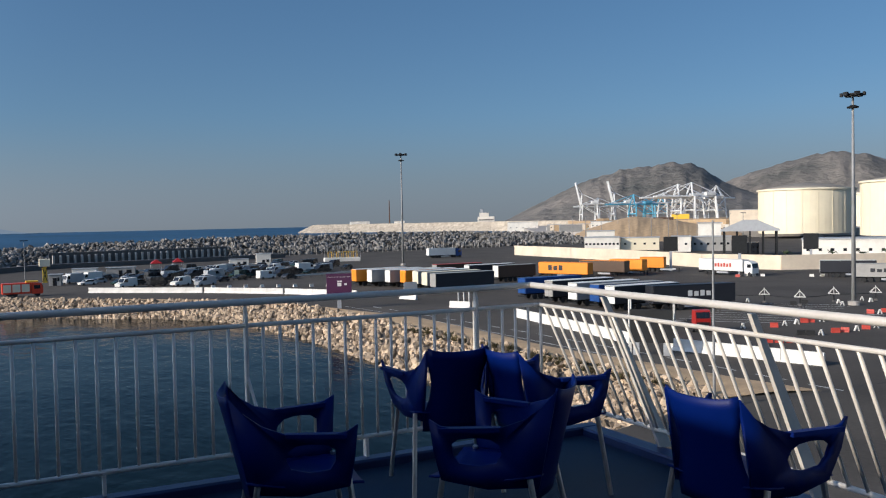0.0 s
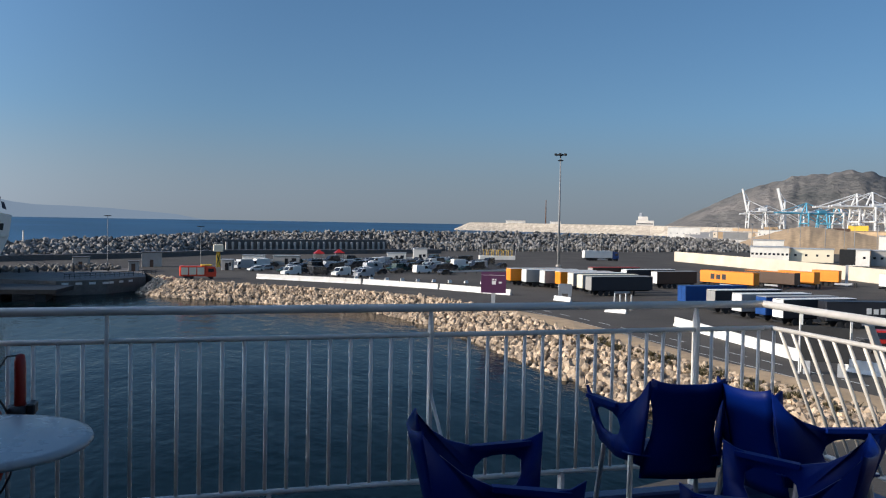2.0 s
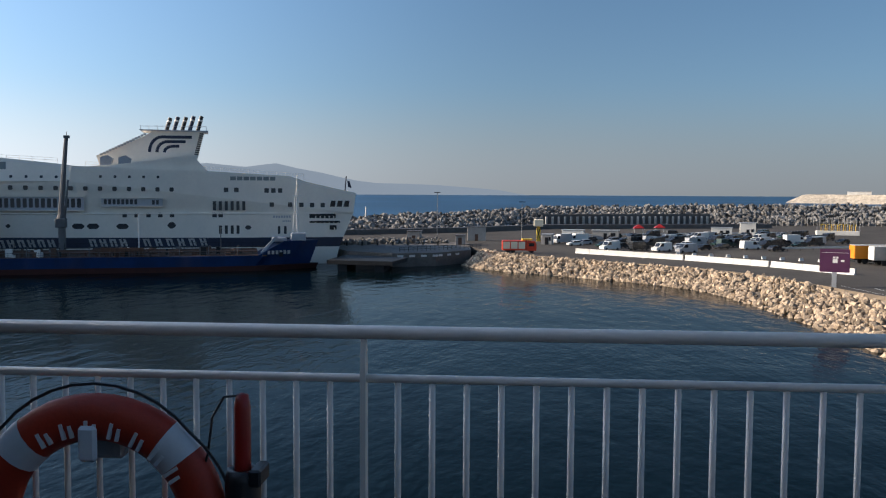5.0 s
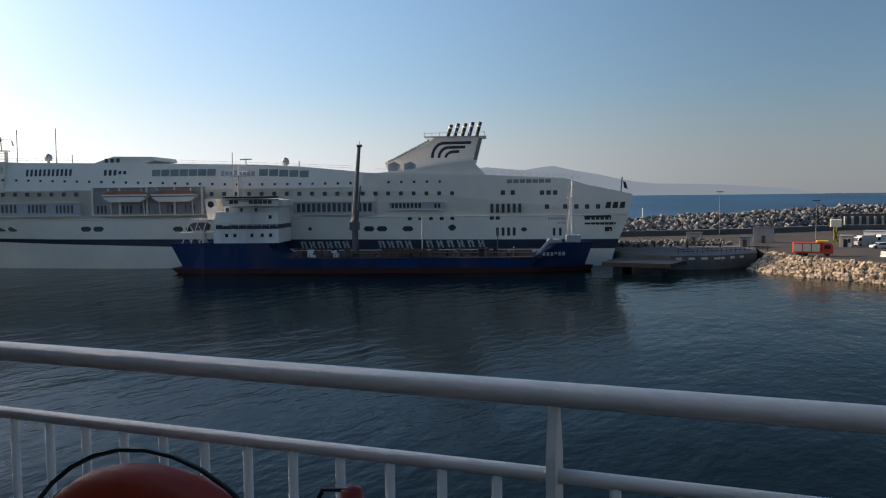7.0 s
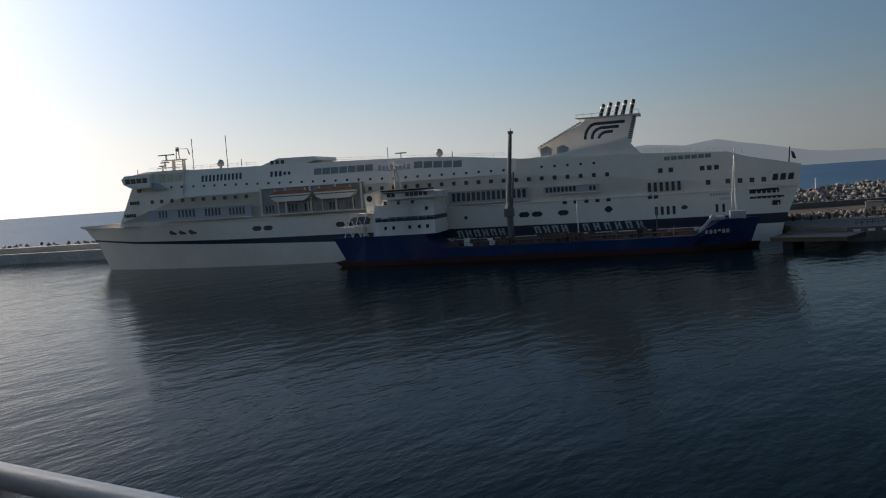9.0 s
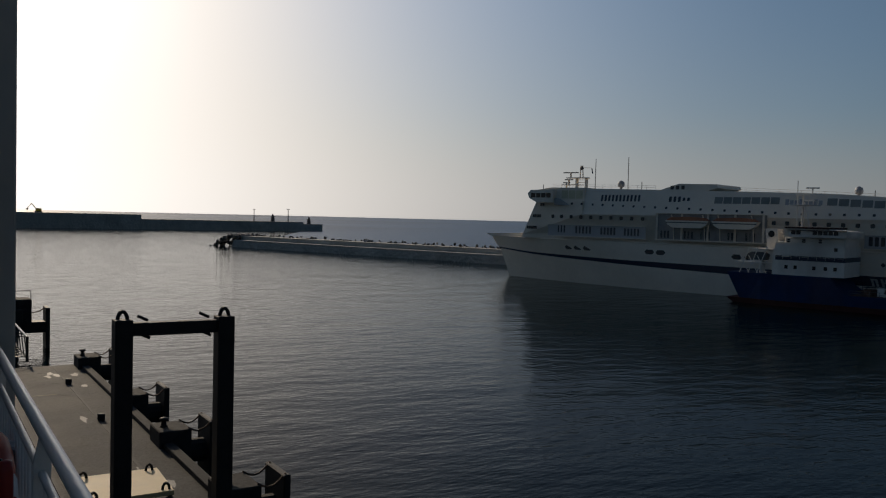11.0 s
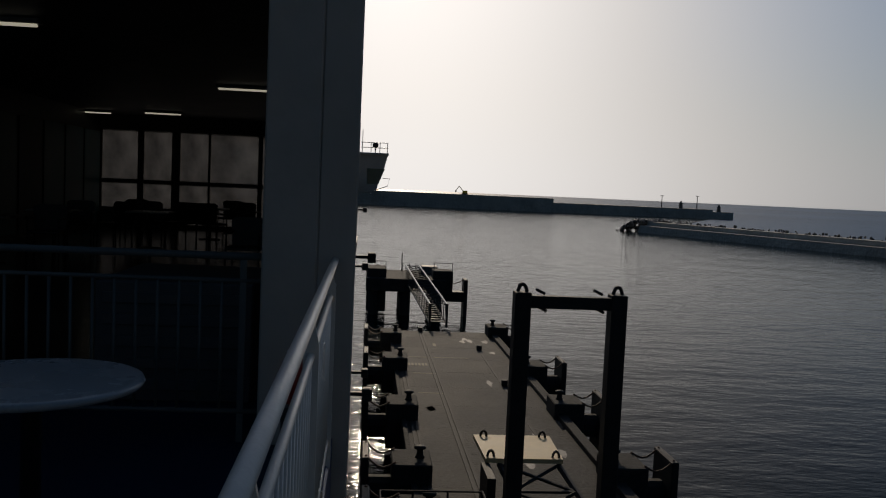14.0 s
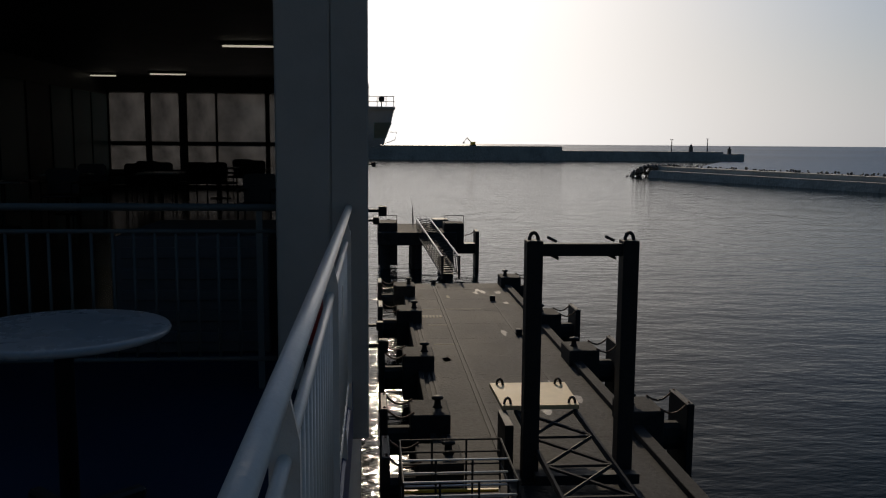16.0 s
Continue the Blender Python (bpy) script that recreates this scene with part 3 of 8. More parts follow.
    fr.box(-23.55, -7.17, 17.69, -23.47, -0.13, 17.80)
    part("window_frame", fr, BLACK, win)
    for (a, wa), (c2, wc) in zip(ys, ys[1:]):
        a, c2, lo = a + wa / 2, c2 - wc / 2, DZ + (0.55 if a < -5.3 else 0.12)
        for z0, z1 in ((lo, 17.69), (17.80, 19.15)):
            part("pane", B().add([(-23.51, a, z0), (-23.51, c2, z0), (-23.51, c2, z1), (-23.51, a, z1)], [(0, 1, 2, 3)]), DIM_PANE, win)


def rail_panel(b_top, b_mid, b_bot, p0, p1, lean=(0, 0)):
    """Three lengthwise tubes between two points; lean shifts the foot."""
    (x0, y0), (x1, y1) = p0, p1

    def at(x, y, z):
        k = (RT - z) / 0.9
        return (x + lean[0] * k, y + lean[1] * k, z)
    b_top.tube(at(x0, y0, RT + 0.01), at(x1, y1, RT + 0.01), 0.0205, 14)
    b_mid.tube(at(x0, y0, RT - 0.125), at(x1, y1, RT - 0.125), 0.0128, 10)
    b_bot.tube(at(x0, y0, RT - 0.855), at(x1, y1, RT - 0.855), 0.015, 8)
    return at


def side_railing():
    t = thing("railing", "white painted steel railing with thin vertical bars along the deck edge", "railing")
    a, b, c = B(), B(), B()
    rail_panel(a, b, c, (-3.5, 0), (1.93, 0))
    c.tube((1.93, 0, RT - 0.855), (2.32, 0, RT - 0.855), 0.015, 8)
    b.tube((1.93, 0, RT - 0.125), (1.99, 0, RT - 0.125), 0.0128, 10)
    part("top_rail", a, RAIL, t, smooth=True)
    part("middle_rail", b, RAIL, t, smooth=True)
    part("bottom_rail", c, RAIL, t, smooth=True)
    bar = B().tube((0, 0, RT - 0.855), (0, 0, RT - 0.125), 0.0094, 8).mesh("bar", RAIL, True)
    # plates set across the rail, pointed under it
    post = B().prism([(-0.027, DZ + 0.04), (0.027, DZ + 0.04), (0.025, RT - 0.09), (0.006, RT + 0.0), (-0.006, RT + 0.0), (-0.025, RT - 0.09)], -0.008, 0.008, "x").mesh("post", RAIL)
    foot = B().prism([(-0.027, DZ + 0.04), (0.027, DZ + 0.04), (0.022, RT - 0.85), (-0.022, RT - 0.85)], -0.009, 0.009, "x").mesh("foot", RAIL)
    x = -3.4
    while x < 2.04:
        if min(abs(x - p) for p in (-3.0, -1.5, 0, 1.5)) > 0.03:
            part("bar", bar, RAIL, t, m=pose(x, 0, 0))
        x += 0.1
    for p in (-3.0, -1.5, 0, 1.5):
        part("post", post, RAIL, t, m=pose(p, 0, 0))
        part("foot", foot, RAIL, t, m=pose(p + 0.72, 0, 0)) if p < 1.5 else None
    part("stay", B().tube((0.0, -0.02, RT - 0.42), (0.09, -0.34, DZ + 0.01), 0.009, 6), RAIL, t)


def stern_railing():
    t = thing("railing", "white painted steel railing leaning inboard along the stern", "railing")
    a, b, c = B(), B(), B()
    ln = (0.42, 0)
    at = rail_panel(a, b, c, (1.93, 0.0), (1.93, -9.0), ln)
    part("top_rail", a, RAIL, t, smooth=True)
    part("middle_rail", b, RAIL, t, smooth=True)
    part("bottom_rail", c, RAIL, t, smooth=True)
    bar = B().tube(at(0, 0, RT - 0.125), at(0, 0, RT - 0.855), 0.0094, 8).mesh("bar", RAIL, True)
    pb = B()
    p0, p1 = Vector(at(0, 0, RT - 0.02)), Vector(at(0, 0, DZ + 0.05))
    pb.add([p0 + Vector((0.0, -0.012, 0)), p0 + Vector((0.035, -0.012, 0)), p1 + Vector((0.075, -0.012, 0)), p1 + Vector((-0.02, -0.012, 0)),
            p0 + Vector((0.0, 0.012, 0)), p0 + Vector((0.035, 0.012, 0)), p1 + Vector((0.075, 0.012, 0)), p1 + Vector((-0.02, 0.012, 0))],
           [(0, 1, 2, 3), (7, 6, 5, 4), (0, 4, 5, 1), (1, 5, 6, 2), (2, 6, 7, 3), (3, 7, 4, 0)])
    post = pb.mesh("post", RAIL)
    for k in range(8):
        part("post", post, RAIL, t, m=pose(1.93, -0.75 - k * 1.15, 0))
    y = -0.06
    while y > -8.9:
        if min(abs(y + 0.75 + k * 1.15) for k in range(8)) > 0.035:
            part("bar", bar, RAIL, t, m=pose(1.93, y, 0))
        y -= 0.104


def cross_railing():
    t = thing("railing", "steel railing across the veranda, its shade put into a dark tone", "railing")
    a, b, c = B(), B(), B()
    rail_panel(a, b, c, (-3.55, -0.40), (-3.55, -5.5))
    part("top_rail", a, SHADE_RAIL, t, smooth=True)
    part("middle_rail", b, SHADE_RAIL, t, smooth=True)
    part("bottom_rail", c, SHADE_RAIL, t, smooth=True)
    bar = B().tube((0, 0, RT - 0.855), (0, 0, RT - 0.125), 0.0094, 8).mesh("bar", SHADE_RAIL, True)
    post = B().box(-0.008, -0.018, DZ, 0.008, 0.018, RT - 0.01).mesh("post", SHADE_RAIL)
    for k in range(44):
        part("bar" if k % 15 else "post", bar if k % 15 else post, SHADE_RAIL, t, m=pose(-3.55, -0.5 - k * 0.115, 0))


own_ship()
side_railing()
stern_railing()
cross_railing()


# ---- white ferry moored opposite ----
def sheer(table, s):
    return float(np.interp(s, [p[0] for p in table], [p[1] for p in table]))


STRIPE_TOP = [(0, 6.5), (30, 6.6), (77, 7.0), (108, 7.3), (139, 7.5), (172, 8.1), (192, 9.2)]
STRIPE_LOW = [(0, 4.2), (60, 4.4), (90, 4.9), (108, 5.4), (139, 6.3), (172, 7.5), (192, 8.8)]
FERRY_ROOF = [(60, 23.3), (64, 23.8), (76, 25.0), (86, 25.6), (104, 26.1), (130, 26.6), (152, 27.0)]


def ferry():
    t = thing("ferry", "large white passenger ferry with a navy stripe, moored alongside", "ship", frame_xy((-42.8, 209.5), (-205, 153.6)))

    def end(z):
        return 185 + 7.3 * max(0.0, min(z, 12.5)) / 12.5

    def half(s, z):
        s0 = 100 + 38 * max(0.0, min(1.0, z / 12.5))
        w = 1.0 if s < s0 else max(0.0, 1 - ((s - s0) / (end(z) - s0)) ** 2.3)
        return 12.5 * w * (0.97 + 0.005 * max(0, s) if s < 6 else 1.0)

    def inset(s):
        """How far the deckhouse side draws in towards the bow."""
        return -max(0.0, s - 160) * 0.22

    def tilt(s, z):
        return -0.24 * (z - 19.7) if 61 < s < 152 and z > 19.7 else inset(s)

    def shell(zs, name, material, proud=0.0, lab="", n=34):
        b = B()
        m = len(zs)
        for side in (1, -1):
            for i in range(n + 1):
                for f in zs:
                    z = f(100)
                    s = (end(z) + 4) * (1 - (1 - i / n) ** 1.5) - 4 * min(1, max(0.0, z - 4) / 8.5) * (1 - i / n) ** 6 if i else -4.0 * min(1, max(0.0, z - 4) / 8.5)
                    s = min(s, end(z))
                    z = f(s)
                    b.v.append((s, -12.5 + (half(s, z) + proud) * side, z))
        k = (n + 1) * m
        for o in (0, k):
            b.f += [(o + i * m + j, o + (i + 1) * m + j, o + (i + 1) * m + j + 1, o + i * m + j + 1) for i in range(n) for j in range(m - 1)]
        b.f += [(j, j + 1, k + j + 1, k + j) for j in range(m - 1)]
        b.f += [(i * m + m - 1, (i + 1) * m + m - 1, k + (i + 1) * m + m - 1, k + i * m + m - 1) for i in range(n)]
        return part(name, b, material, t, lab)
    low, top = (lambda s: sheer(STRIPE_LOW, s)), (lambda s: sheer(STRIPE_TOP, s))
    shell((lambda s: -1.0, lambda s: 0.0, lambda s: low(s) * 0.5, low), "lower_hull", HULL_WHITE, lab="white lower hull")
    shell((low, lambda s: (low(s) + top(s)) / 2, top), "stripe", HULL_NAVY, 0.02, "navy blue stripe round the hull")
    shell((top, lambda s: 10.0 + 0.004 * s, lambda s: 12.5), "upper_hull", HULL_WHITE)
    part("rubbing_strake", B().path([(s, half(s, 12.3) - 12.46, 12.35) for s in range(-3, 187, 10)], 0.14, 6), HULL_WHITE, t)
    # deckhouse tiers
    h = B().prism([(-4, 12.5), (-4.6, 17.4), (7.3, 20.0), (11.5, 21.4), (30.7, 22.4), (60.6, 23.3), (61.4, 19.8), (152, 19.8), (152, 23.4), (168.4, 23.6), (174.0, 13.5), (174.4, 12.5)], -25, 0.0, "y")
    h.v = [(x, y + (-inset(x) if y < -12 else inset(x)), z) for x, y, z in h.v]
    part("superstructure", h, HULL_WHITE, t)
    ud = B()
    for s, zr in FERRY_ROOF:
        ud.v += [(s, 0.0, 19.7), (s, -0.24 * (zr - 19.7), zr), (s, -25 + 0.24 * (zr - 19.7), zr), (s, -25, 19.7)]
    n = len(FERRY_ROOF)
    ud.f += [(4 * i + j, 4 * i + 4 + j, 4 * i + 5 + j, 4 * i + 1 + j) for i in range(n - 1) for j in range(3)]
    ud.f += [(0, 1, 2, 3), tuple(4 * n - 4 + j for j in (3, 2, 1, 0))]
    part("upper_deckhouse", ud, HULL_WHITE, t, "white upper tier leaning inboard")
    part("forecastle", B().prism([(172, 12.4), (190.5, 12.4), (192.4, 13.2), (188, 13.3), (173, 13.9)], -15.5, -9.5, "y"), HULL_WHITE, t)
    dh = part("deckhouse", B().prism([(129.8, 26.5), (124.4, 28.2), (114.2, 28.0), (113.8, 27.1), (117, 26.2)], -18, -2.0, "y"), HULL_WHITE, t)
    for k in range(3):
        part("window", B().box(125.8 - k * 1.5, -2.02, 26.7, 126.7 - k * 1.5, -1.96, 27.7), FERRY_GLASS, dh)
    # bridge with its wing and screened side
    br = part("bridge", B().prism([(152, 23.3), (160.4, 23.3), (161.2, 23.0), (167.6, 23.4), (169.2, 24.2), (169.9, 25.4), (168.9, 26.4), (163.2, 27.25), (152, 27.2)], -26.0, -0.9, "y"), HULL_WHITE, t)
    part("wing", B().prism([(161.2, 22.9), (166.8, 22.9), (169.3, 24.1), (169.9, 25.5), (168.8, 26.5), (161.2, 26.6)], -2.2, 0.9, "y"), HULL_WHITE, br)
    for k in range(4):
        part("window", B().prism([(162.0 + k * 1.75, 24.3), (163.4 + k * 1.75, 24.3), (163.5 + k * 1.75, 25.6), (162.0 + k * 1.75, 25.6)], 0.88, 0.95, "y"), DARK_GLASS, br)
    for k in range(14):
        part("window", B().box(169.3, -25.2 + k * 1.75, 24.5, 169.95, -23.8 + k * 1.75, 25.5), DARK_GLASS, br)
    for k in range(3):
        part("screen_pane", B().box(152.5 + k * 2.4, -0.92, 24.1, 154.6 + k * 2.4, -0.85, 26.4), BACKLIT_GLASS, br, "glass wind screen, its backlight put into a yellow tone")
    # solid infill beside the wing, its shade put into the grey
    part("recess_shade_panel", B().prism([(156.5, 22.2), (161.2, 22.2), (161.2, 24.2), (159.8, 24.0)], -0.9, 0.04, "y"), GALLERY_SHADE, br)
    # funnel on its sloping house
    part("funnel_house", B().prism([(30.7, 22.3), (34.2, 26.2), (49.5, 24.0), (58, 23.2), (58, 22.3)], -19, -1.2, "y"), HULL_WHITE, t)
    fn = part("funnel", B().prism([(33.3, 25.6), (31.6, 32.2), (43.6, 32.1), (45.4, 30.8), (56.4, 26.0), (55.6, 23.5), (36, 23.5)], -16, -8, "y"), HULL_WHITE, t, "white raked funnel with dark emblem stripes")
    em = B()
    for k in range(3):
        z1 = 30.7 - k * 1.1
        path = [(44.3 - k * 1.7 - (2.9 - k * 0.4) * (1 - math.cos(a)), 27.0 + (z1 - 27.0) * math.sin(a)) for a in (0, 0.25, 0.5, 0.75, 1.0, 1.25, 1.5)] + [(34.4 + k * 1.5, z1 + 0.05)]
        for p, q in zip(path, path[1:]):
            d = Vector((q[0] - p[0], q[1] - p[1])).normalized()
            n2 = Vector((-d.y, d.x)) * 0.36
            em.add([(p[0] + n2.x, -7.96, p[1] + n2.y), (q[0] + n2.x, -7.96, q[1] + n2.y), (q[0] - n2.x, -7.96, q[1] - n2.y), (p[0] - n2.x, -7.96, p[1] - n2.y)], [(0, 1, 2, 3)])
    part("emblem", em, HULL_NAVY, fn)
    pf = part("platform", B().prism([(30.6, 32.1), (46.2, 32.1), (46.6, 32.4), (30.6, 32.4)], -16.6, -7.4, "y"), GREY_PAINT, fn)
    rl = B().tube((31, -7.5, 33.4), (46.4, -7.5, 33.2), 0.05, 5)
    for k in range(9):
        rl.tube((31 + k * 1.9, -7.5, 32.3), (31 + k * 1.9, -7.5, 33.4), 0.05, 5)
    part("platform_rail", rl, GREY_PAINT, pf)
    for k in range(5):
        x, y = 33.2 + k * 1.85, -11.6 + (k % 2) * 1.4
        ex = part("exhaust", B().tube((x, y, 32.2), (x - 1.1, y, 36.2 - 0.15 * k), 0.5, 12), HULL_NAVY if k % 2 else BLACK, fn)
        part("collar", B().tube((x - 0.75, y, 34.9 - 0.1 * k), (x - 0.87, y, 35.3 - 0.1 * k), 0.58, 12), HULL_WHITE, ex)
    for k in range(11):
        z = 26.4 + k * 0.5
        x = 33.2 - (z - 25.6) * 0.26
        part("louvre", B().prism([(x, z), (x + 0.95, z + 0.12), (x + 0.85, z + 0.42), (x - 0.1, z + 0.3)], -8.0, -7.9, "y"), BLACK, fn)
    for k in range(16):
        part("step", B().box(45.0 + k * 0.66, -8.3, 31.0 - k * 0.33, 45.6 + k * 0.66, -7.7, 31.5 - k * 0.33), GREY_PAINT, fn)
    for s in (49.6, 53.6):
        part("vent_box", B().prism([(s - 0.9, 23.0), (s - 1.5, 25.2), (s - 0.4, 25.9), (s + 1.2, 25.4), (s + 1.2, 23.0)], -4.5, -1.4, "y"), GREY_PAINT, t)
    # windows
    shapes = {}

    def window(s, z, w, h2, name="window", cut=0.18):
        key = (round(w, 2), round(h2, 2), cut)
        if key not in shapes:
            c = min(w, h2) * cut
            poly = [(-w / 2 + c, -h2 / 2), (w / 2 - c, -h2 / 2), (w / 2, -h2 / 2 + c), (w / 2, h2 / 2 - c), (w / 2 - c, h2 / 2), (-w / 2 + c, h2 / 2), (-w / 2, h2 / 2 - c), (-w / 2, -h2 / 2 + c)]
            shapes[key] = B().prism(poly, -0.08, 0.035, "y").mesh("window", FERRY_GLASS)
        part(name, shapes[key], FERRY_GLASS, t, m=pose(s, tilt(s, z) if z > 12.5 else half(s, z) - 12.5, z, 14 if tilt(s, z) < 0 and z > 19.7 and s < 152 else 0))
    for k in range(38):
        s = 42.0 + k * 3.15
        if not 57 < s < 63:
            window(s, 20.9 if s < 60 else 20.75 + max(0, s - 92) * 0.03, 0.62, 0.62)
    for k in range(40):
        s = 39 + k * 3.15
        if s < 100 or s > 130.5:
            window(s, 18.0 + (s - 39) * 0.008, 0.95, 1.0)
    for s, z in ((26.6, 18.0), (24.2, 18.0), (17.1, 17.9), (15.5, 17.9), (13.9, 17.9), (15.9, 14.5), (11.5, 14.5), (8.8, 14.45), (6.2, 14.4), (3.6, 14.4), (29.3, 12.0), (27.9, 12.0)):
        window(s, z, 1.05, 1.1, cut=0.08)
    for k in range(6):
        window(22.5 + k * 1.36, 14.2, 0.72, 2.2, cut=0.1)
    for k in range(4):
        window(23.9 + k * 1.36, 8.5, 0.7, 2.0, cut=0.1)
    for s in (14.2, 12.7):
        window(s, 8.35, 0.6, 1.9, cut=0.1)
    for k in range(5):
        window(39 + k * 2.62, 12.0, 1.0, 1.05, cut=0.08)
    # long rounded ports in groups
    for s in (157.0, 153.8, 150.6, 131.2, 128.0, 107.6, 104.4, 80.4, 59.6, 56.4, 50.0):
        window(s, 9.4 + (s - 50) * 0.008, 2.7, 1.25, "long_port", 0.42)
    for s, z, w, h2 in ((74.3, 9.6, 1.0, 0.9), (39.1, 9.6, 1.9, 1.5), (21.5, 9.0, 1.5, 1.0)):
        window(s, z, w, h2, "round_port", 0.4)
    for k in range(11):
        window(135.2 + k * 1.12, 24.3, 0.6, 1.8)
    for k in range(5):
        window(126.2 - k * 1.25, 24.1, 0.72, 1.5 if k < 3 else 0.9)
    for s, z, n3 in ((170.2, 22.3, 2), (170.6, 19.0, 4), (171.3, 15.6, 5)):
        for k in range(n3):
            window(s - 2.6 + k * 0.85 - (z - 15) * 0.25, z, 0.6, 0.9)
    # window galleries under a lip: flush panels, the shade put into their grey
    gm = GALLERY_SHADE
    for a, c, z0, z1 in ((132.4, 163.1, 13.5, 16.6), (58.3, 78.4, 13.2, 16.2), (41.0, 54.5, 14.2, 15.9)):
        ga = part("gallery", B().box(a, -0.05, z0, c, 0.03, z1), gm, t, "flat gallery panel in a shade grey with a row of windows")
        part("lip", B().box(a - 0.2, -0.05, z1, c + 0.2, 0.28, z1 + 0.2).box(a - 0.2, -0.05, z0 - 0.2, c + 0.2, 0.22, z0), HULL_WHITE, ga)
    for a, c, pitch, w, h2, z in ((59.3, 78.0, 1.27, 0.85, 2.1, 14.8), (134.6, 138.7, 0.98, 0.55, 2.0, 15.1), (141.7, 146.7, 1.0, 0.6, 2.0, 15.2), (149.3, 153.8, 1.1, 0.6, 2.0, 15.3), (157.6, 160.3, 0.98, 0.5, 2.0, 15.4), (42.2, 44.0, 0.9, 0.6, 1.1, 15.0), (47.0, 54.0, 0.95, 0.65, 1.2, 15.1)):
        s = a
        while s < c:
            window(s, z, w, h2)
            s += pitch
    # lifeboat bay: a flush panel whose darker colour carries the shade inside
    bay = part("boat_bay", B().box(100.5, -0.4, 13.6, 129.4, 0.035, 20.3), mat("bay_shade", (0.30, 0.29, 0.27), 0.6, var=0.3, scale=0.4, stain=0.25), t, "flat lifeboat bay panel, its shade put into the colour")
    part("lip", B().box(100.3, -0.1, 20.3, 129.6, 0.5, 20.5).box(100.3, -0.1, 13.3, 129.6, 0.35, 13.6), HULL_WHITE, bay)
    for k in range(5):
        part("pillar", B().box(101.0 + k * 7.0, 0.03, 13.6, 101.5 + k * 7.0, 0.3, 20.3), HULL_WHITE, bay)
    for a in (103.5, 108.0, 115.0, 119.5, 126.0):
        for k in range(3):
            window(a + k * 0.95, 14.9, 0.55, 1.9)
    for s in (107.8, 120.2):
        lb = B()
        lb.prism([(-5.8, 1.0), (-5.2, -0.1), (-3.8, -0.9), (3.8, -0.9), (5.2, -0.1), (5.8, 1.0)], 0.0, 2.4, "y", pose(s, -0.3, 17.6))
        boat = part("lifeboat", lb, HULL_WHITE, t, "white lifeboat with an orange cover")
        part("cover", B().prism([(-5.6, 1.0), (-4.6, 1.7), (-1.0, 2.0), (4.4, 1.8), (5.6, 1.0)], 0.15, 2.25, "y", pose(s, -0.3, 17.6)), BOAT_COVER, boat)
        part("fender_strip", B().box(-5.5, 2.38, 0.35, 5.5, 2.46, 0.6, m=pose(s, -0.3, 17.6)), CRANE_GREY, boat)
        for dx in (-4.2, 4.2):
            part("davit", B().path([(s + dx, 0.1, 13.6), (s + dx, 0.5, 16.5), (s + dx, 1.6, 19.6), (s + dx, 2.0, 20.0)], 0.16, 6), HULL_WHITE, t)
    # upper strip of panes and plain bars for the name
    for k in range(12):
        s, w, z = (98.0 + k * 2.35, 2.1, 23.9) if k < 7 else (74.6 + (k - 7) * 2.55, 2.2, 23.2 + (k - 7) * 0.13)
        part("screen_pane", B().box(-w / 2, -0.05, -0.85, w / 2, 0.06, 0.85, 0.02, pose(s + w / 2, tilt(s, z), z, 14)), PALE_GLASS, t)
    for k in range(8):
        part("name_bar", B().box(-0.42, -0.05, -0.7, 0.42, 0.05, 0.7 - (0.25 if k % 3 else 0), m=pose(96.2 - k * 1.1, tilt(92, 23.6), 23.6, 14)), GREY_PAINT, t)
    for a, n3, pitch in ((76.6, 6, 2.1), (57.2, 4, 2.2), (45.4, 6, 2.55)):
        for k in range(n3):
            s = a - k * pitch
            lt = B().prism([(s - 1.75, 4.75), (s - 1.2, 4.75), (s - 0.65, 6.45), (s - 1.2, 6.45)], 0.02, 0.06, "y")
            lt.prism([(s - 0.8, 4.75), (s - 0.3, 4.75), (s + 0.25, 6.45), (s - 0.25, 6.45)], 0.02, 0.06, "y")
            if k % 2 == 0:
                lt.prism([(s - 1.3, 6.1), (s - 0.3, 6.1), (s - 0.2, 6.45), (s - 1.2, 6.45)], 0.06, 0.09, "y")
            else:
                lt.prism([(s - 1.5, 5.4), (s - 0.5, 5.4), (s - 0.4, 5.75), (s - 1.4, 5.75)], 0.06, 0.09, "y")
            part("lettering_bar", lt, LETTER_GREY, t)
    for z, n3, w in ((11.3, 7, 0.42), (10.3, 5, 0.28)):
        for k in range(n3):
            part("name_bar", B().box(11.4 + k * w * 1.5, 0.0, z, 11.4 + k * w * 1.5 + w, 0.04, z + w * 1.3), GREY_PAINT, t)
    # openings in the stern quarter
    for x0, z0, x1, z1 in ((0.4, 11.2, 6.9, 12.3), (-0.7, 10.0, 6.9, 10.55), (0.2, 8.35, 1.9, 9.45)):
        # solid black panel stands in for the darkness inside the opening
        mp = part("mooring_port", B().box(x0, -0.6, z0, x1, 0.04, z1, 0.1), BLACK, t)
        for k in range(int((x1 - x0) / 1.1)):
            part("roller", B().box(x0 + 0.4 + k * 1.1, 0.03, z0, x0 + 0.65 + k * 1.1, 0.07, z0 + (z1 - z0) * 0.5), HULL_WHITE, mp)
    for x0 in (0.6, -1.1, -2.8):
        part("mooring_port", B().prism([(x0, 14.0), (x0 + 1.3, 14.0), (x0 + 0.9, 15.5), (x0 - 0.2, 15.5)], -0.5, 0.03, "y"), DARK_GLASS, t)
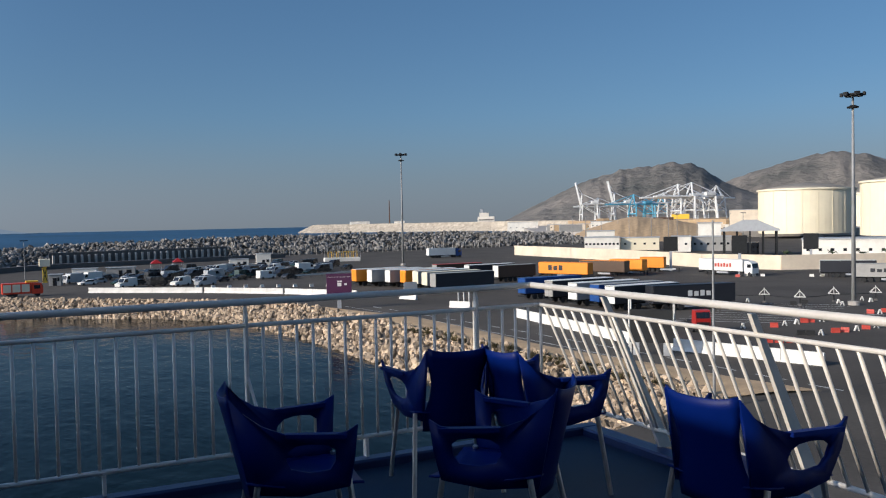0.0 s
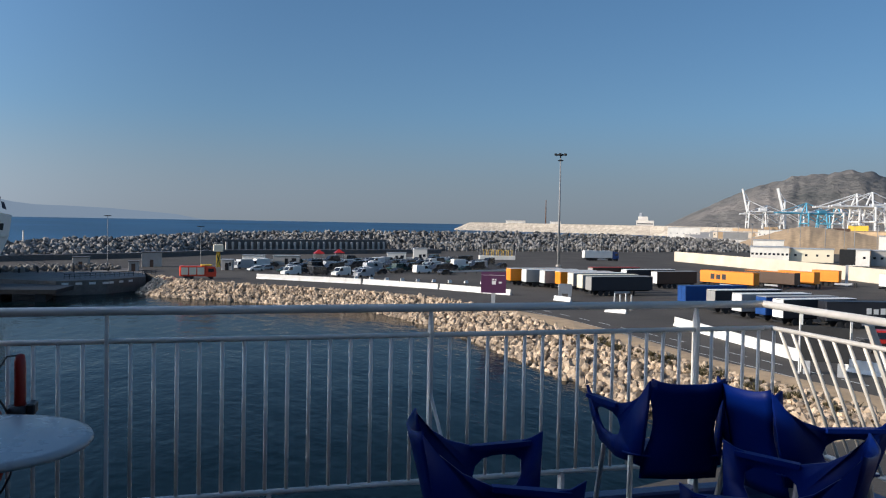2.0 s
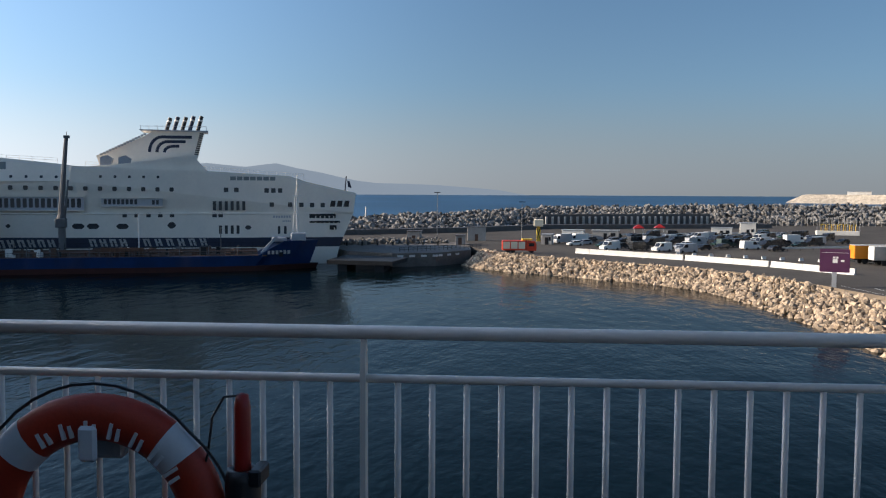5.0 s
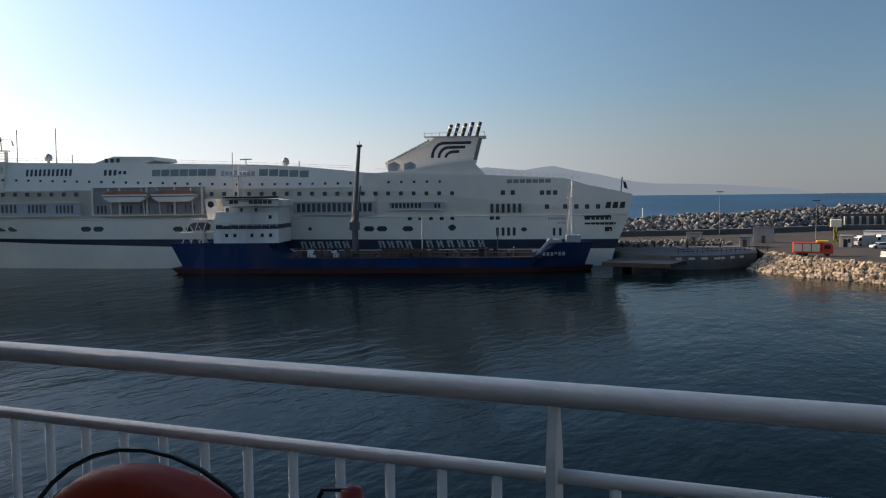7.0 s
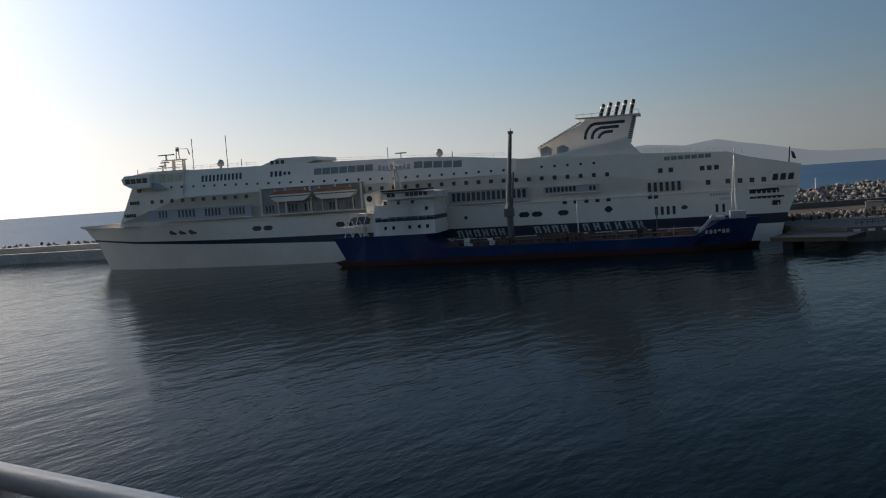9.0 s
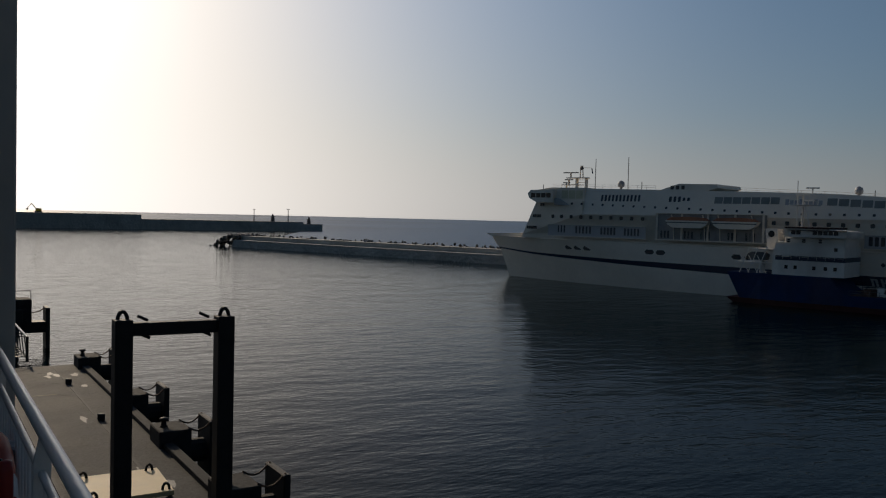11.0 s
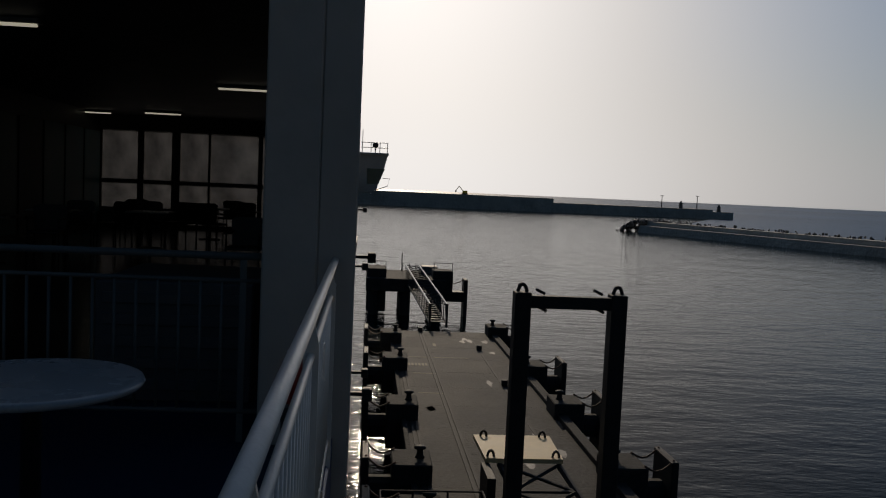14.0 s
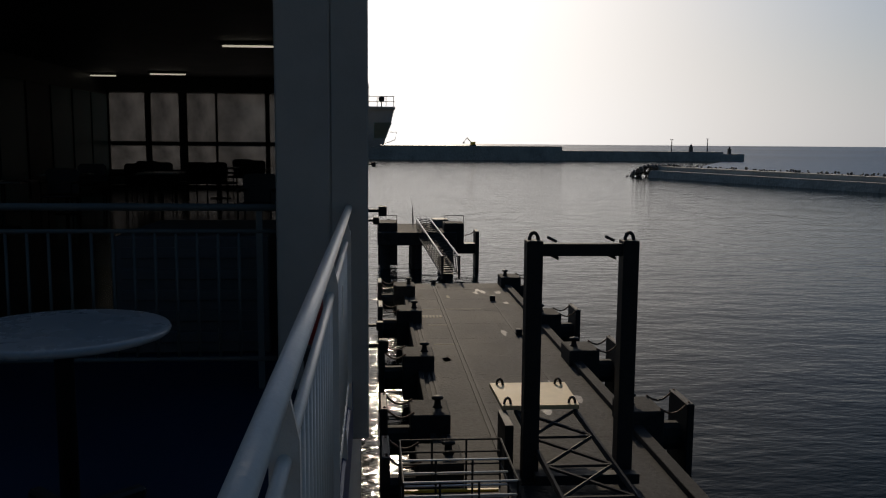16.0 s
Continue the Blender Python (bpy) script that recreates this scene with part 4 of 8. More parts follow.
    # masts and domes
    for s in (158.2, 161.4):
        part("mast_leg", B().box(s - 0.3, -13.0, 27.0, s + 0.3, -12.0, 30.4, 0.05), HULL_WHITE, t)
    part("mast_platform", B().box(157.6, -13.6, 30.4, 164.6, -11.4, 30.7, 0.05), HULL_WHITE, t)
    part("mast_platform", B().box(160.4, -13.2, 28.4, 166.4, -11.8, 28.6, 0.05), HULL_WHITE, t)
    for dx in (-0.5, 0.5):
        part("mast_pole", B().tube((159.9 + dx, -12.5, 30.7), (159.9 + dx * 0.6, -12.5, 34.2), 0.16, 6), HULL_WHITE, t)
    part("mast_lamp", B().lathe([(0.3, 32.9), (0.55, 33.1), (0.55, 33.6), (0.3, 34.0)], 8, pose(159.9, -12.5, 0)), CRANE_GREY, t)
    part("yard", B().tube((156.6, -12.5, 33.5), (160, -12.5, 33.6), 0.08, 5), HULL_WHITE, t)
    part("signal_flag", B().prism([(156.4, 33.3), (156.7, 33.3), (156.3, 31.7), (156.0, 31.9)], -12.53, -12.47, "y"), HULL_NAVY, t)
    for s, z, w2 in ((163.6, 32.0, 2.6), (164.2, 29.9, 1.4), (165.0, 29.0, 1.2)):
        part("radar_post", B().tube((s, -12.5, z - 1.6), (s, -12.5, z), 0.28, 6), HULL_WHITE, t)
        part("radar_scanner", B().box(s - w2, -12.7, z, s + w2, -12.3, z + 0.3, 0.06), CRANE_GREY, t)
    for k in range(4):
        part("mast_rung", B().tube((158.2, -12.5, 27.6 + k * 0.8), (161.4, -12.5, 27.6 + k * 0.8), 0.08, 5), HULL_WHITE, t)
    for s, z in ((151.5, 35.6), (141.2, 35.8), (137.0, 29.0), (169, 28.3), (78, 26.6)):
        part("aerial", B().tube((s, -6, 24), (s, -6, z), 0.1, 6), CRANE_GREY, t)
    for s, z in ((143.3, 28.2), (81.5, 26.4)):
        dm = B().lathe([(0.3, -1.8), (0.35, -0.8), (0.85, -0.6), (1.0, 0.1), (0.8, 0.75), (0.2, 1.15)], 12, pose(s, -6, z))
        part("antenna_dome", dm, GREY_PAINT, t, smooth=True)
    # roof rails, one with glazed screens near the stern
    for a, c, z0, z1, n3 in ((8.0, 30.0, 21.0, 22.5, 10), (31, 58, 22.5, 23.3, 12), (131, 163, 26.7, 27.3, 12), (64, 112, 24.1, 26.3, 18)):
        rl = B()
        for k in range(n3 + 1):
            s, z = a + (c - a) * k / n3, z0 + (z1 - z0) * k / n3
            rl.tube((s, -2.2, z - 0.2), (s, -2.2, z + 1.0), 0.035, 4)
        for dz in (0.5, 1.0):
            rl.tube((a, -2.2, z0 + dz), (c, -2.2, z1 + dz), 0.035, 4)
        part("deck_railing", rl, HULL_WHITE, t)
    for k in range(7):
        part("screen_pane", B().box(15.0 + k * 1.55, 0.0, 20.3, 16.3 + k * 1.55, 0.035, 21.2), PALE_GLASS, t)
    part("flagstaff", B().tube((-3.0, -8, 17.2), (-3.4, -8, 21.6), 0.16, 6), HULL_NAVY, t)
    part("ensign", B().prism([(-4.8, 18.6), (-4.3, 20.3), (-3.6, 20.6), (-3.9, 18.9)], -8.03, -7.97, "y"), HULL_NAVY, t)
    for k in range(4):
        part("mooring_line", B().path([(2 - k * 1.2, -2 - k, 11.5 - 0.4 * k), (-6 - k * 2, -1 - k, 6.5), (-14 - 3 * k, 2 - k, 3.6)], 0.05, 4), CRANE_GREY, t)


ferry()


# ---- coastal tanker lying before the ferry ----
def tanker():
    t = thing("tanker", "small blue coastal tanker with a white deckhouse aft", "ship", frame_xy((-132.3, 161.9), (-44.6, 190.1)))
    W, mid = 14.0, 7.0

    def half(s):
        if s > 72:
            return mid * max(0.02, 1 - ((s - 72) / 22.5) ** 2)
        if s < 8:
            return mid * (0.75 + 0.25 * max(0, (s + 2)) / 10)
        return mid

    def shell(zt, zb, flare, name, material, proud=0.0):
        b = B()
        ss = [-4.4, -1, 4, 12, 19, 20.5, 22.7, 30, 45, 60, 72, 80, 83, 86, 89, 92, 94]
        for side in (-1, 1):
            o = len(b.v)
            for s in ss:
                top = zt(s)
                k = 1.0 if s > 80 else 0.3
                b.v += [(s - flare * k * (1 if s > 50 else -1) * (s > 70) + (1.6 - 0.35 * s if s < 4 else 0), mid + side * (half(s) + proud) * (0.9 if s > 80 else 1), zb), (s, mid + side * (half(s) + proud), top)]
            for i in range(len(ss) - 1):
                b.f.append((o + 2 * i, o + 2 * i + 2, o + 2 * i + 3, o + 2 * i + 1))
        k = 2 * len(ss)
        for i in range(len(ss) - 1):
            b.f.append((2 * i + 1, 2 * i + 3, k + 2 * i + 3, k + 2 * i + 1))
        b.f.append((0, 1, k + 1, k))
        b.f.append((k - 2, k - 1, 2 * k - 1, 2 * k - 2))
        return part(name, b, material, t)
    shell(lambda s: 7.0 if s < 20 else (3.4 if 22 < s < 82 else (6.5 if s > 85 else 5.0)), 1.15, 2.0, "hull", TANKER_BLUE)
    shell(lambda s: 1.15, -1.0, 1.0, "boot_top", RED_OXIDE)
    part("deck", B().box(23, 1.2, 3.2, 82, 12.8, 3.5), RUST, t)
    for k in range(6):
        y = 3.0 + k * 1.6
        part("pipe", B().tube((24, y, 4.3), (80, y, 4.3), 0.18, 6), RUST, t)
    for k in range(9):
        part("hatch", B().lathe([(0.9, 3.5), (0.9, 4.6), (0.6, 4.9)], 10, pose(27 + k * 6, 4 + (k % 2) * 6, 0)), RUST, t)
    cw = B()
    cw.box(24, 6.4, 5.0, 82, 7.4, 5.15)
    for k in range(24):
        cw.tube((24 + k * 2.5, 6.4, 3.5), (24 + k * 2.5, 6.4, 6.1), 0.05, 4)
    cw.tube((24, 6.4, 6.1), (82, 6.4, 6.1), 0.04, 4)
    part("catwalk", cw, STEEL_DARK, t)
    rk = random.Random(21)
    for k in range(46):
        s, y = rk.uniform(24, 80), rk.uniform(1.4, 5.5)
        hh, ww = rk.uniform(0.5, 1.9), rk.uniform(0.3, 1.3)
        part("deck_locker", B().box(s, y, 3.5, s + ww, y + ww * 0.8, 3.5 + hh, 0.04), (RUST, CRANE_GREY, STEEL_DARK, RUST)[k % 4] if k % 9 else TANKER_WHITE, t)
    for k in range(9):
        s = 26 + k * 6.2
        part("vent_pipe", B().path([(s, 2.2, 3.5), (s, 2.2, 5.4), (s + 0.25, 2.2, 5.65), (s + 0.5, 2.2, 5.4)], 0.1, 6), CRANE_GREY, t)
    part("manifold", B().box(47, 0.9, 4.6, 56, 1.2, 5.4), RUST, t)
    for k in range(10):
        part("valve_pipe", B().tube((47.2 + k * 0.95, 0.4, 3.5), (47.2 + k * 0.95, 0.4, 5.3), 0.12, 6), RUST, t)
    h = B()
    h.prism([(6.2, 7.0), (6.4, 11.5), (7.0, 14.4), (21.6, 13.6), (21.6, 7.0)], 1.2, 12.8, "y")
    h.box(8.8, 1.6, 13.6, 21.4, 12.4, 15.5, 0.1)
    house = part("deckhouse", h, TANKER_WHITE, t, "white deckhouse with a blue band")
    part("band", B().box(6.9, 1.13, 10.3, 21.65, 12.87, 11.3), HULL_NAVY, house)
    w = B().prism([(10.0, 15.5), (9.3, 17.4), (18.0, 17.4), (22.0, 16.9), (22.0, 15.5)], 0.6, 13.4, "y")
    wh = part("wheelhouse", w, TANKER_WHITE, t)
    for k in range(7):
        part("window", B().box(10.4 + k * 1.1 + (2.4 if k > 1 else 0), 0.55, 16.1, 11.3 + k * 1.1 + (2.4 if k > 1 else 0), 0.6, 16.9), DARK_GLASS, wh)
    part("roof", B().box(9.0, 0.3, 17.4, 18.4, 13.7, 17.75, 0.05).box(9.6, 0.25, 16.95, 22.1, 0.55, 17.1), RED_OXIDE, wh)
    for s, z in ((9.2, 14.3), (12.5, 14.3), (16, 14.3), (19.4, 12.6), (9, 8.4), (11, 8.4), (15, 8.4), (17.4, 8.4), (19.4, 8.4)):
        part("window", B().box(s, 1.14 if z < 14 else 1.54, z, s + 0.7, 1.2 if z < 14 else 1.6, z + 0.8, 0), DARK_GLASS, house)
    fn = part("funnel", B().prism([(3.8, 12.0), (3.2, 17.2), (5.9, 17.2), (6.4, 12.0)], 4.6, 9, "y"), TANKER_WHITE, t, "white funnel with a dark ring mark")
    part("ring", B().lathe([(0.55, -0.02), (0.95, -0.02), (0.95, 0.02), (0.55, 0.02)], 16, pose(4.6, 4.57, 16.0, 90) @ Matrix.Scale(0.8, 4)), BLACK, fn)
    af = B()
    for s in (-1.5, 0.5, 2.5):
        af.tube((s, 2, 7), (s + 2.2, 2, 13), 0.13, 6)
        af.tube((s + 2.2, 2, 7), (s, 2, 11), 0.1, 6)
    af.box(-2.5, 2, 9.3, 6.2, 12, 9.5)
    af.box(1.0, 2, 12.4, 6.4, 12, 12.6)
    af.lathe([(0.6, 7), (0.6, 9.6), (0.3, 10)], 10, pose(3, 4, 0))
    part("aft_platform", af, TANKER_WHITE, t)
    for zz in (10.6, 13.7, 15.6):
        rr = B()
        for k in range(9):
            rr.tube((6.8 + k * 1.82, 1.0, zz), (6.8 + k * 1.82, 1.0, zz + 1.0), 0.04, 4)
        rr.tube((6.8, 1.0, zz + 1.0), (21.4, 1.0, zz + 1.0), 0.04, 4)
        rr.tube((6.8, 1.0, zz + 0.5), (21.4, 1.0, zz + 0.5), 0.03, 4)
        part("railing", rr, TANKER_WHITE, t)
    part("liferaft", B().tube((8.4, 1.4, 11.3), (10.0, 1.4, 11.3), 0.4, 10), TANKER_WHITE, t)
    part("rescue_boat", B().prism([(0.4, 10.0), (4.2, 10.0), (4.6, 11.2), (3.6, 11.8), (1.0, 11.8), (0.0, 11.2)], 2.4, 4.4, "y"), CRANE_GREY, t)
    part("vent_mast", B().tube((72, 6, 4), (72, 6, 9.5), 0.12, 6), CRANE_GREY, t)
    bul = B()
    for k in range(30):
        bul.tube((23 + k * 2, 0.3, 3.3), (23 + k * 2, 0.3, 4.5), 0.05, 4)
    bul.tube((23, 0.3, 4.5), (82, 0.3, 4.5), 0.05, 4)
    bul.tube((23, 0.3, 4.0), (82, 0.3, 4.0), 0.04, 4)
    part("deck_railing", bul, CRANE_GREY, t)
    m = B()
    m.tube((10.6, 7, 17.7), (10.6, 7, 25.2), 0.26, 8, 0.16)
    m.tube((9.3, 7, 17.7), (9.3, 7, 28.2), 0.1, 6)
    m.tube((12.2, 7, 17.7), (10.9, 7, 23.4), 0.12, 6)
    m.box(8.8, 6.0, 25.0, 14.2, 8.0, 25.2)
    m.box(8.6, 4.0, 22.6, 13.6, 10, 22.75)
    m.tube((12.6, 7, 25.2), (12.6, 7, 26.4), 0.15, 6)
    m.box(11.2, 6.8, 26.4, 14.0, 7.2, 26.7)
    m.box(11.0, 6.6, 23.6, 13.2, 7.4, 23.9)
    m.tube((13.6, 7, 22.6), (13.6, 7, 24.4), 0.06, 5)
    part("mast", m, TANKER_WHITE, t)
    c = B()
    c.tube((38.5, 7, 3.4), (38.4, 7, 11), 0.75, 12)
    c.tube((38.1, 7, 10.5), (39.7, 7, 29.2), 0.62, 8, 0.42)
    c.tube((39.1, 7, 11.5), (39.9, 7, 20), 0.2, 6)
    c.tube((39.6, 6.9, 28), (39.2, 6.9, 12), 0.05, 5)
    c.box(37.2, 6, 9.6, 39.4, 8, 11.6, 0.1)
    c.tube((38.2, 7, 11.4), (38.9, 7, 14.4), 0.85, 10, 0.5)
    c.box(39.2, 6.6, 29.0, 40.4, 7.4, 29.6)
    c.tube((39.8, 7, 29.5), (39.8, 7, 30.4), 0.08, 5)
    part("cargo_crane", c, CRANE_GREY, t, "grey cargo crane with its jib raised")
    fm = B()
    fm.tube((89.2, 7, 6.4), (89.2, 7, 20.4), 0.34, 8, 0.2)
    fm.tube((89.2, 7, 20.4), (89.2, 7, 21.8), 0.08, 6)
    fm.tube((88, 7, 6.4), (88.9, 7, 18), 0.1, 6)
    fm.box(88.2, 6.2, 16.6, 90.2, 7.8, 16.8)
    fm.box(88.4, 6.4, 19.2, 90.0, 7.6, 19.35)
    part("foremast", fm, TANKER_WHITE, t)
    part("midmast", B().tube((54.5, 5, 4), (54.5, 5, 12.5), 0.14, 6), TANKER_WHITE, t)
    fc = B()
    fc.box(87.6, 4.5, 6.4, 91.0, 9.5, 8.2, 0.15)
    fc.prism([(80.6, 4.0), (81.4, 4.0), (84.6, 7.4), (84.0, 7.7)], 2.5, 3.2, "y")
    fc.box(83.4, 3.5, 6.3, 86.6, 10, 7.3, 0.2)
    part("windlass_house", fc, GREY_PAINT, t)
    for k in range(6):
        s = 82.2 + k * 0.9
        part("name_bar", B().box(s, mid - half(s) * 0.97 - 0.12, 3.6, s + 0.58, mid - half(s + 0.9) + 0.5, 4.4), LETTER_GREY, t)
    part("anchor", B().box(84.8, mid - half(85) - 0.25, 3.0, 85.6, mid - half(85) + 0.6, 4.0, 0.1), STEEL_DARK, t)


tanker()


# ---- berth with its gantry beside the ship ----
def berth():
    b = B().box(-91.3, 3.0, 0.9, -26, 14.4, 2.5)
    pier = tagged(new("pier", b.mesh("pier", WET_DECK)), "long dark concrete berthing pier, worn and damp", "pier", kind="structure")
    ked = B().box(-91.3, 13.75, 2.5, -26, 14.4, 2.85, 0.03)
    part("kerb", ked, TARRED, pier)
    part("kerb", B().box(-91.3, 3.0, 2.5, -26, 3.3, 2.66, 0.03), TARRED, pier)
    for y in (3.68, 3.98, 6.28, 6.58, 11.5):
        part("crane_rail", B().box(-91, y - 0.1, 2.5, -26, y + 0.1, 2.56 if y < 10 else 2.52), RUBBER, pier)
    rng = random.Random(8)
    for k in range(26):
        x, y = rng.uniform(-90, -44), rng.uniform(4.5, 13)
        part("patch", B().prism([(x + math.cos(a) * rng.uniform(0.3, 1.3), y + math.sin(a) * rng.uniform(0.15, 0.45)) for a in (0, 0.9, 1.8, 2.7, 3.6, 4.5, 5.4)], 2.5, 2.506, "z"), CONCRETE_DARK if k % 3 == 0 else WET_DECK, pier)
    worn = mat("worn_marking_paint", (0.20, 0.17, 0.10), 0.75, var=0.6, scale=2.5, bump=0.2, bscale=8, stain=0.5)
    for k in range(6):
        part("lettering_bar", B().box(-74.2, 4.3 + k * 0.3, 2.5, -73.1, 4.5 + k * 0.3, 2.508), worn, pier)
    for x0, x1, y0, y1 in ((-70.1, -69.9, 4.6, 6.6), (-63.2, -63.0, 4.6, 6.6), (-77, -76.8, 4.5, 10), (-84, -82.5, 7.2, 7.5)):
        part("marking", B().box(x0, y0, 2.5, x1, y1, 2.508), worn, pier)
    for k in range(11):
        x = -87.5 + k * 5.6
        part("joint", B().box(x, 3.4, 2.498, x + 0.12, 13.7, 2.504), RUBBER, pier)
    for x, y in ((-90.6, 3.8), (-90.6, 6.4), (-81, 11.5), (-66, 11.6)):
        part("rail_stop", B().box(x - 0.2, y - 0.25, 2.5, x + 0.2, y + 0.25, 3.0, 0.05), STEEL_DARK, pier)
    for k in range(9):
        part("support_column", B().tube((-88 + k * 7.5, 4, -2), (-88 + k * 7.5, 4, 1), 0.5, 8), CONCRETE_DARK, pier)


def fender(x, y, out, group):
    """Concrete block with a bollard and a hanging panel on chains; out: 1 faces +y, -1 faces -y."""
    t = thing("fender", "black rubber-faced fender panel on a concrete block with chains", "fender", pose(x, y, 0, 0, 0, 0 if out > 0 else 180), group)
    part("block", B().box(-1.4, -0.6, 0.6, 1.4, 1.5, 3.6, 0.06), TARRED, t)
    part("panel", B().box(-1.5, 2.7, -0.2, 1.5, 3.1, 4.0, 0.06), STEEL_DARK, t)
    part("cushion", B().tube((0, 1.5, 1.8), (0, 2.7, 1.8), 0.8, 12), RUBBER, t)
    bo = B().lathe([(0.28, 3.6), (0.2, 3.7), (0.16, 4.0), (0.32, 4.08), (0.32, 4.18), (0.1, 4.25)], 12)
    part("bollard", bo, STEEL_DARK, t, smooth=True)
    for sx in (-1.2, 1.2):
        pts = [(sx, 1.3 + 1.6 * u, 3.7 + 0.35 * u - 0.45 * math.sin(math.pi * u)) for u in (0, 0.2, 0.4, 0.6, 0.8, 1)]
        part("chain", B().path(pts, 0.06, 5), RUST, t)
    return t


def gantry():
    t = thing("gantry", "tall dark steel portal frame standing on the pier", "gantry")
    for y in (7.15, 11.46):
        part("post", B().box(-36.75, y - 0.36, 2.5, -35.95, y + 0.36, 13.55, 0.03), STEEL_DARK, t)
        part("lug", B().path([(-36.37, y - 0.2 * math.cos(a), 13.5 + 0.38 * math.sin(a)) for a in [k * math.pi / 8 for k in range(9)]], 0.09, 6), STEEL_DARK, t)
        part("base_plate", B().box(-37.0, y - 0.6, 2.5, -35.7, y + 0.6, 2.56), STEEL_DARK, t)
    part("beam", B().box(-36.6, 7.5, 12.85, -36.1, 11.12, 13.4, 0.03), STEEL_DARK, t)
    for y, z in ((7.75, 13.68), (7.85, 12.92), (10.35, 13.72), (10.45, 12.92)):
        part("sheave_arm", B().tube((-36.35, y, z), (-36.35, y + 0.42, z - 0.2), 0.07, 6), STEEL_DARK, t)
    for z in (4.5, 6.2, 8.4, 10.1, 11.9):
        part("bracket", B().box(-36.5, 11.7, z, -36.2, 11.87, z + 0.3), STEEL_DARK, t)
    # link frame hung behind the posts, with its cream platform
    f = thing("link_frame", "steel lattice frame with a cream painted top platform", "frame")
    part("platform", B().prism([(-43.2, 6.2), (-43.2, 10.25), (-39.2, 10.1), (-39.2, 6.3)], 4.9, 5.12, "z"), PLATFORM_CREAM, f, "cream painted steel platform")
    for x, y in ((-42.9, 6.7), (-42.9, 9.8), (-39.5, 6.6), (-39.5, 9.8)):
        part("lifting_eye", B().path([(x, y - 0.16 * math.cos(a), 5.12 + 0.3 * math.sin(a)) for a in [k * math.pi / 6 for k in range(7)]], 0.07, 6), STEEL_DARK, f)
    part("side_plate", B().box(-39.3, 6.1, 2.6, -36.9, 6.5, 4.9, 0.02), STEEL_DARK, f)
    for a, c in (((-39.3, 7.0), (-32.5, 7.9)), ((-39.3, 9.9), (-32.5, 11.1))):
        part("stringer", B().tube((a[0], a[1], 4.8), (c[0], c[1], 3.1), 0.14, 6), STEEL_DARK, f)
    for k in range(3):
        x0, x1 = -39.3 + k * 2.2, -37.1 + k * 2.2
        z0, z1 = 4.8 - k * 0.55, 4.25 - k * 0.55
        part("brace", B().tube((x0, 7.0 + k * 0.3, z0), (x1, 10.3 + k * 0.35, z1), 0.09, 5), STEEL_DARK, f)
        part("brace", B().tube((x0, 9.9 + k * 0.35, z0), (x1, 7.3 + k * 0.3, z1), 0.09, 5), STEEL_DARK, f)
        part("brace", B().tube((x1, 7.3 + k * 0.3, z1), (x1, 10.3 + k * 0.35, z1), 0.09, 5), STEEL_DARK, f)
    part("beam", B().box(-35.6, 7.2, 2.75, -35.0, 11.9, 3.2, 0.03), STEEL_DARK, f)
    # railed access platform in the foreground
    g = thing("access_platform", "dark steel access platform with railings and grating bars", "platform")
    part("deck_plate", B().box(-34.9, 1.2, 2.6, -30.2, 5.6, 2.75), STEEL_DARK, g)
    for k in range(9):
        part("grating_bar", B().box(-34.7 + k * 0.5, 1.3, 2.75, -34.55 + k * 0.5, 5.5, 2.85), RUST if k % 3 else YELLOW, g)
    for x in (-34.9, -32.5, -30.2):
        for y in (1.2, 2.6, 4.1, 5.6):
            part("post", B().tube((x, y, 2.75), (x, y, 5.0), 0.05, 6), STEEL_DARK, g)
        for z in (3.4, 3.9, 4.45, 5.0):
            part("rail", B().tube((x, 1.2, z), (x, 5.6, z), 0.045, 6), STEEL if x > -33 else STEEL_DARK, g)
    for y in (1.2, 5.6):
        for z in (3.9, 5.0):
            part("rail", B().tube((-34.9, y, z), (-30.2, y, z), 0.045, 6), STEEL_DARK, g)
    part("support", B().box(-33.2, 2.8, 0.5, -31.8, 4.2, 2.6), STEEL_DARK, g)


